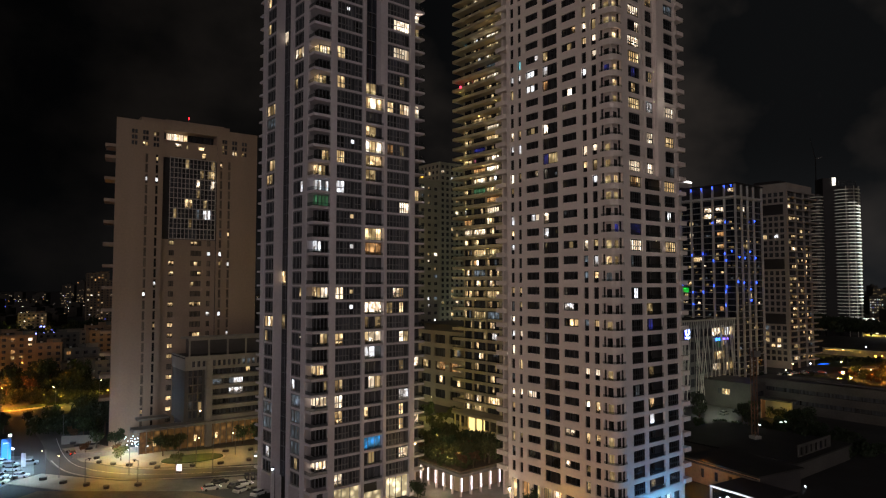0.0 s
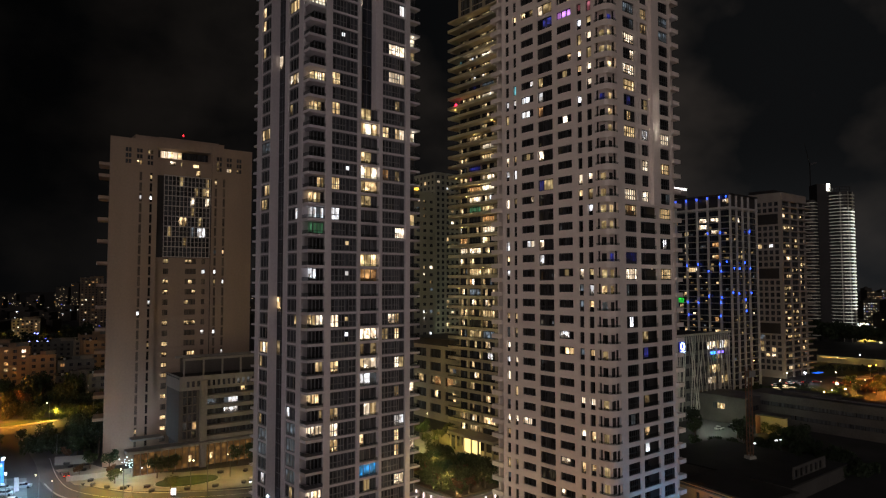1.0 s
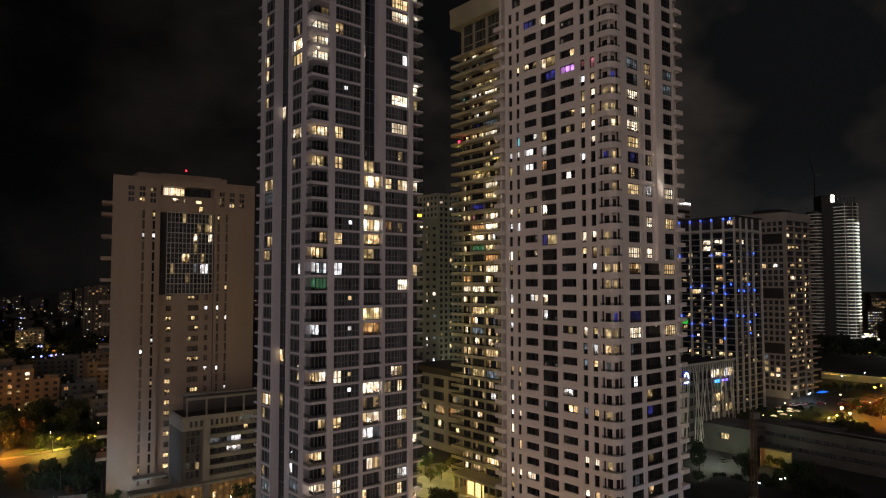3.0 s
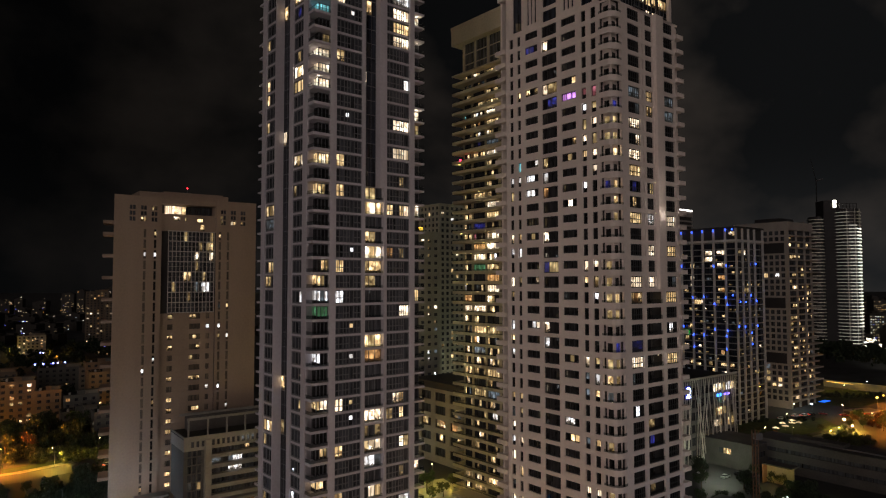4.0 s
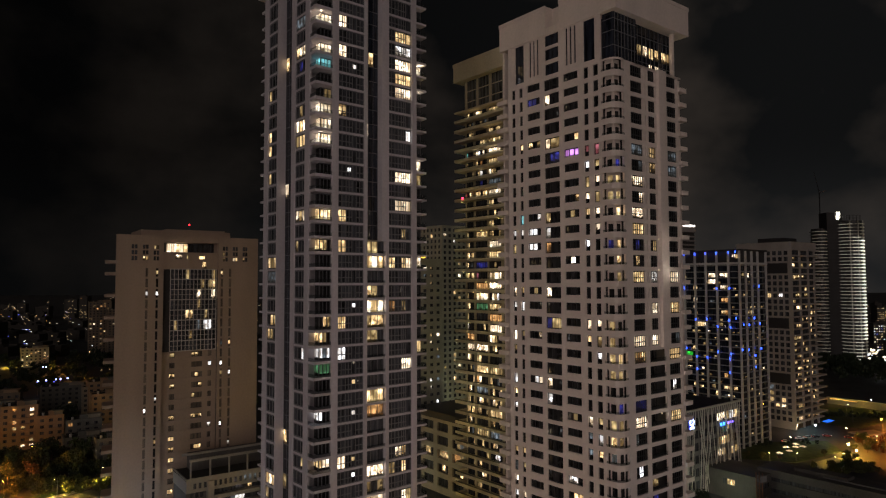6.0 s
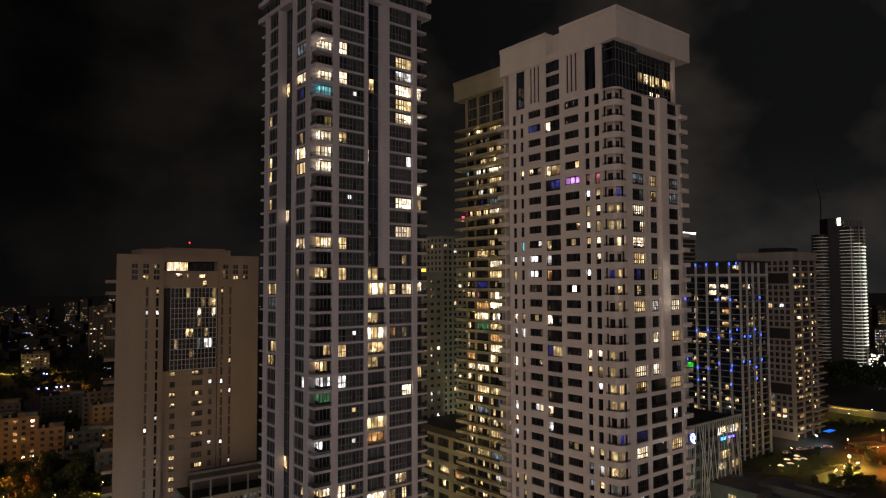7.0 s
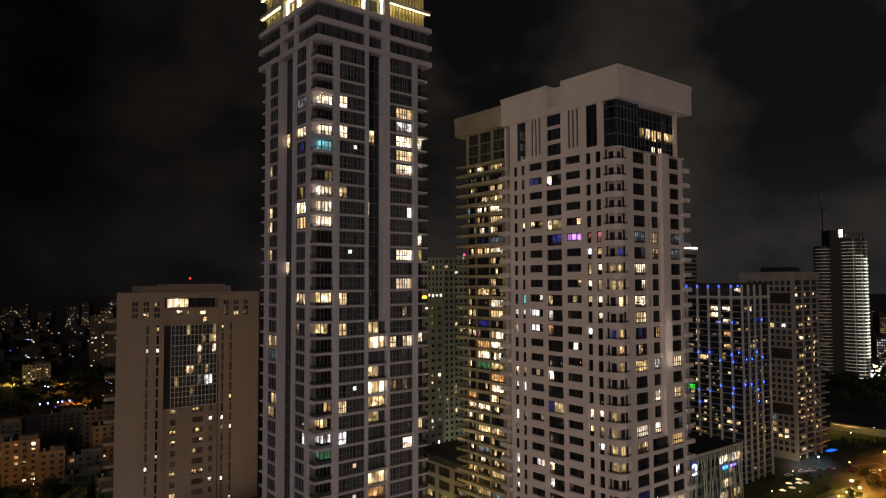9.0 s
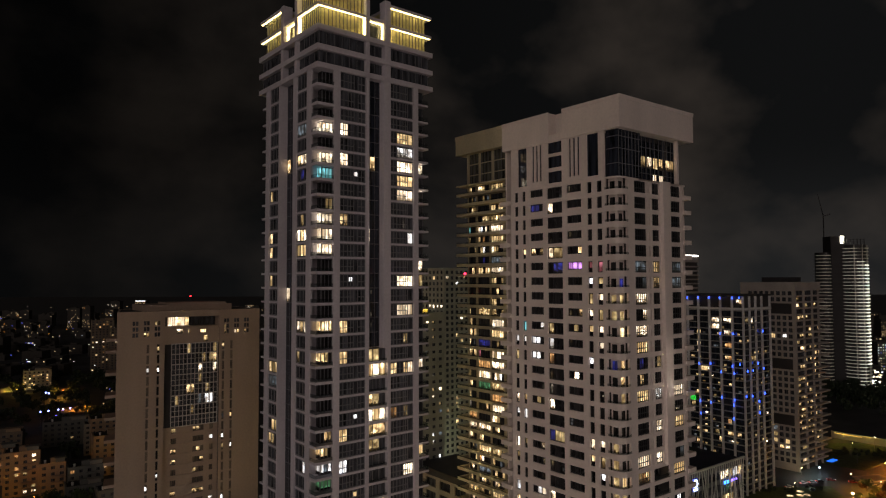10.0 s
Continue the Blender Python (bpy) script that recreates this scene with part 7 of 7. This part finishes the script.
pool = thing("pool", "small bright blue lit pool", "pool", pose(243.0, 426.0, 0, 0, 0, 38.0))
part("water", Solid().box(-4.6, 4.6, -1.7, 1.7, 0.13, 0.25), lamp_mat("pool_water", (0.015, 0.16, 1.0), 1.3), pool, "glowing blue water")
part("rim", Solid().box(-5.2, 5.2, -2.3, 2.3, 0.0, 0.12), KERB, pool)
pavil = thing("open_pavilion", "pale open canopy with lamps along its edge", "pavilion", pose(236.0, 375.0, 0, 0, 0, 15.0))
part("roof", Solid().box(-9, 9, -5, 5, 3.8, 4.4), WALL_P, pavil)
for x in (-8, 0, 8):
    part("post", Solid().box(x - 0.2, x + 0.2, -4.6, -4.2, 0, 3.8), METAL, pavil)
    part("edge_lamp", Solid().box(x - 0.4, x + 0.4, -5.3, -5.05, 3.5, 3.8), lamp_mat("edge_lamp", (1, 0.95, 0.85), 4.0), pavil)

# ---- houses to the side ----
HOUSE_TONES = [surface("house_" + n, c, 0.85, vary=0.3, streak=1) for n, c in (("ochre", (0.26, 0.18, 0.115)), ("grey", (0.13, 0.13, 0.12)), ("cream", (0.22, 0.20, 0.165)), ("tan", (0.15, 0.12, 0.09)))]


def house(x, y, ang, w, d, floors, tone, seed, share=0.16):
    q = random.Random(seed)
    t = thing("town_house", "%s plaster town house with a few lit windows" % ("ochre", "grey", "cream", "tan")[tone], "house", pose(x, y, 0, 0, 0, ang), "town houses")
    h = floors * 3.2 + 1.0
    nu, nv = int(w // 4), int(d // 4)
    hr = [(1.2 + i * 4, 3.0 + i * 4, 1.2 + 3.2 * k, 2.8 + 3.2 * k) for i in range(nu) for k in range(floors)]
    hl = [(1.2 + i * 4, 3.0 + i * 4, 1.2 + 3.2 * k, 2.8 + 3.2 * k) for i in range(nv) for k in range(floors)]
    part("core", Solid().box(0.7, w - 0.1, 0.7, d - 0.1, 0, h - 1.0), INNER, t)
    part("wall", Solid().plate("x", 0, w, 0, h, hr, 0, 0.4), HOUSE_TONES[tone], t)
    part("wall", Solid().plate("y", 0.4, d, 0, h, hl, 0, 0.4), HOUSE_TONES[tone], t)
    part("roof", Solid().box(0.4, w, 0.4, d, h - 1.0, h - 0.7), ROOF, t)
    part("stair_head", Solid().box(w * 0.4, w * 0.65, d * 0.4, d * 0.65, h - 0.7, h + 1.9), HOUSE_TONES[tone], t)
    part("water_tank", Solid().tube((w * 0.2, d * 0.5, h - 0.7), (w * 0.2, d * 0.5, h + 0.9), 0.6, 0.6), PAINT, t)
    for i in range(nu):
        for k in range(floors):
            c = q.choice("YYWyyO") if q.random() < share else ""
            far_window(t, (2.1 + i * 4, 0.2, 1.2 + 3.2 * k), 1.8, 1.6, (1, 1), (), c * 2)
    for i in range(nv):
        for k in range(floors):
            c = q.choice("YWyy") if q.random() < share * 0.7 else ""
            far_window(t, (0.2, 2.1 + i * 4, 1.2 + 3.2 * k), 1.8, 1.6, (1,), (), c, left=True)
    for k in range(1, floors):
        if (k + seed) % 3:
            part("balcony", Solid().box(w * 0.5, w * 0.5 + 4.4, -1.5, 0, 3.2 * k, 3.2 * k + 1.1), HOUSE_TONES[tone], t)
    part("roof_parapet", Solid().plate("x", -0.15, w + 0.15, h, h + 0.35, [], -0.15, 0.55).plate("y", 0.55, d, h, h + 0.35, [], -0.15, 0.55), HOUSE_TONES[tone], t)
    part("roof_terrace", Solid().box(w * 0.62, w * 0.95, d * 0.1, d * 0.4, h - 0.7, h + 2.1).box(w * 0.58, w, d * 0.05, d * 0.45, h + 2.1, h + 2.35), HOUSE_TONES[(tone + 1) % 4], t)
    for i in range(3):
        part("solar_panel", Solid().prism([(-1.0, -0.5), (1.0, -0.5), (1.0, 0.5), (-1.0, 0.5)], 0, 0.08), DARK_METAL, t, "", pose(w * 0.15 + i * 2.4, d * 0.75, h + 0.4, 35))
    return t


for i, (x, y, a, w, d, f, tn, share) in enumerate([(-236, 354, 30, 17, 14, 7, 0, 0.20), (-211, 345, 30, 12, 11, 6, 0, 0.10), (-193, 338, 34, 17, 12, 3, 1, 0.14), (-199, 350, 34, 17, 10, 5, 1, 0.20), (-262, 372, 28, 18, 14, 6, 0, 0.1), (-168, 322, 36, 13, 10, 4, 1, 0.28),
                                              (-172, 352, 34, 16, 12, 5, 1, 0.22), (-208, 392, 34, 20, 14, 7, 0, 0.10), (-185, 420, 34, 24, 16, 8, 3, 0.08), (-240, 440, 30, 24, 14, 6, 2, 0.08), (-150, 372, 36, 18, 12, 4, 1, 0.1), (-290, 410, 26, 24, 14, 6, 3, 0.08), (-280, 460, 28, 28, 14, 5, 1, 0.06), (-448, 700, 30, 26, 16, 6, 2, 0.3)]):
    house(x, y, a, w, d, f, tn, 60 + i, share)
house(-236, 440, 34, 20, 14, 7, 0, 93, 0.1)
house(-210, 452, 34, 14, 14, 5, 2, 94, 0.1)
house(-452, 840, 30, 26, 24, 20, 3, 91, 0.22)
house(-425, 836, 30, 22, 20, 17, 3, 92, 0.14)

# ---- the city to the horizon and behind the viewer ----
cr = random.Random(1234)
city, lights = Solid(), {c: Solid() for c in "WYCOBy"}


def far_block(x, y, w, d, h, share, size):
    """A far block with a stair head; its lit windows stand in storeys and bays."""
    city.box(x - w / 2, x + w / 2, y, y + d, -0.5, h)
    city.box(x - w * 0.2, x + w * 0.1, y + d * 0.3, y + d * 0.7, h, h + 2.4)
    yy = y - 0.25 if y > 0 else y + d + 0.25
    mood = cr.choice(("YYyyyy", "YyyyyyO", "WYyyyyC", "yyyyyy", "WWYyyCB"))
    for k in range(int(h / 3.3)):
        if cr.random() < 0.25:
            continue
        for i in range(int(w / 3.0)):
            if cr.random() < share:
                c, px, pz, q = cr.choice(mood), x - w / 2 + 1.5 + 3.0 * i, 1.9 + 3.3 * k, size * cr.uniform(0.45, 0.8)
                lights[c].box(px - q * 0.8, px + q * 0.8, yy - 0.08, yy + 0.08, pz - q * 0.5, pz + q * 0.5)


for i in range(900):
    r = 430 + 2300 * cr.random() ** 1.25
    w = cr.uniform(-0.80, 0.80)
    x, y = r * math.sin(w), r * math.cos(w)
    if abs(w) < 0.30 and r < 700:
        continue
    if w > 0.34 and r < 900:
        continue
    if w < -0.2 and r < 520 and y < 480:
        continue
    if w < -0.2 and r < 900 and cr.random() < 0.75:
        continue
    tall = cr.random() < 0.07
    far_block(x, y, cr.uniform(14, 34), cr.uniform(12, 24), cr.uniform(24, 34 if w < 0 else 50) if tall else cr.uniform(8, 22), 0.42 * cr.random() ** 3 + 0.015, 0.8 + r / 1900)
for i in range(26):     # the lit quarter beyond the curved tower
    w, r = cr.uniform(0.572, 0.63), cr.uniform(800, 1600)
    far_block(r * math.sin(w), r * math.cos(w), cr.uniform(12, 22), 14, cr.uniform(12, 52), 0.7, 0.6 + r / 2000)
for x, y, w, h, share in ((-697, 1500, 26, 71, 0.9), (-820, 1500, 18, 59, 0.25), (-762, 1490, 20, 52, 0.3), (-905, 1600, 30, 50, 0.3), (-880, 1750, 24, 62, 0.2)):     # taller blocks on the skyline
    far_block(x, y, w, 18, h, share, 1.5)
    if share > 0.8:
        lights["C"].box(x - w / 2 + 2, x + w / 2 - 2, y - 0.6, y - 0.4, h - 2.2, h - 0.6)
for i in range(160):     # blocks behind the viewer
    r, w = 150 + 900 * cr.random(), cr.uniform(-1.3, 1.3)
    far_block(r * math.sin(w), -r * math.cos(w) - 30, cr.uniform(14, 30), cr.uniform(12, 24), cr.uniform(10, 34), 0.2, 1.3)
# unseen lamps added beside and behind the viewer, for glints in window glass
glint_dots = Solid()
for i in range(460):
    q, py = cr.uniform(0.25, 0.55), cr.uniform(-380, 260)
    px = cr.choice((-1, 1)) * (max(30, 0.85 * py + 60) + 560 * cr.random())
    pz = cr.choice((5.5, 6.5, 8.0, 12.0, 17.0))
    glint_dots.box(px - q, px + q, py - q, py + q, pz, pz + q)
tagged(single("street_lamps", glint_dots, lamp_mat("glint_lamp", (1.0, 0.80, 0.55), 26.0), pose(0, 0, 0), "many warm unseen lamps added for glints in the glass", "lights"), kind="stuff")
tagged(single("distant_city", city, surface("far_walls", (0.05, 0.045, 0.04), 0.9, vary=0.3, big=0.02, small=0.3), pose(0, 0, 0), "dark distant city blocks out to the horizon", "buildings"), kind="stuff")
for i in range(46):     # lamps of the building site at the curved tower's foot
    f = cr.random()
    px, py, pz, s = 396 + 78 * f + cr.uniform(-14, 14), 604 + 147 * f + cr.uniform(-10, 10), cr.uniform(3, 14), cr.uniform(0.5, 1.5)
    lights[cr.choice("WWYC")].box(px - s, px + s, py - 0.2, py + 0.2, pz - s * 0.6, pz + s * 0.6)
for i in range(16):
    px, py, pz, q = 402 + 3.2 * i + cr.uniform(-6, 6), 624 + 5.0 * i + cr.uniform(-8, 8), cr.uniform(10, 22), cr.uniform(0.4, 1.0)
    lights["WCW"[i % 3]].box(px - q, px + q, py - 0.2, py + 0.2, pz - q * 0.7, pz + q * 0.7)
for i in range(230):     # lamps of streets and yards on the far side of the parks
    r, w = 520 + 2400 * cr.random() ** 1.4, cr.uniform(-0.66, -0.36) if i % 3 else cr.uniform(-0.02, 0.62)
    if w > 0.36 and r < 900 or w > -0.03 and r < 900:
        continue
    px, py, pz, q = r * math.sin(w), r * math.cos(w), cr.uniform(14, 28), 0.25 + r / 3600
    lights[cr.choice("WYYOOCyyB")].box(px - q, px + q, py - 0.2, py + 0.2, pz - q * 0.6, pz + q * 0.6)
STRENGTH = {"W": 2.2, "Y": 1.5, "C": 1.9, "O": 1.5, "B": 1.4, "y": 0.5}
TINT = {"W": (1.0, 0.85, 0.62), "Y": (1.0, 0.72, 0.35), "C": (0.85, 0.93, 1.0), "O": (1.0, 0.38, 0.06), "B": (0.12, 0.15, 1.0), "y": (1.0, 0.7, 0.35)}
for c, s in lights.items():
    tagged(single("distant_lights", s, lamp_mat("far_light_" + c.replace("y", "dim"), TINT[c], STRENGTH[c]), pose(0, 0, 0), "small lit windows and lamps of the distant city", "lights"), kind="stuff")
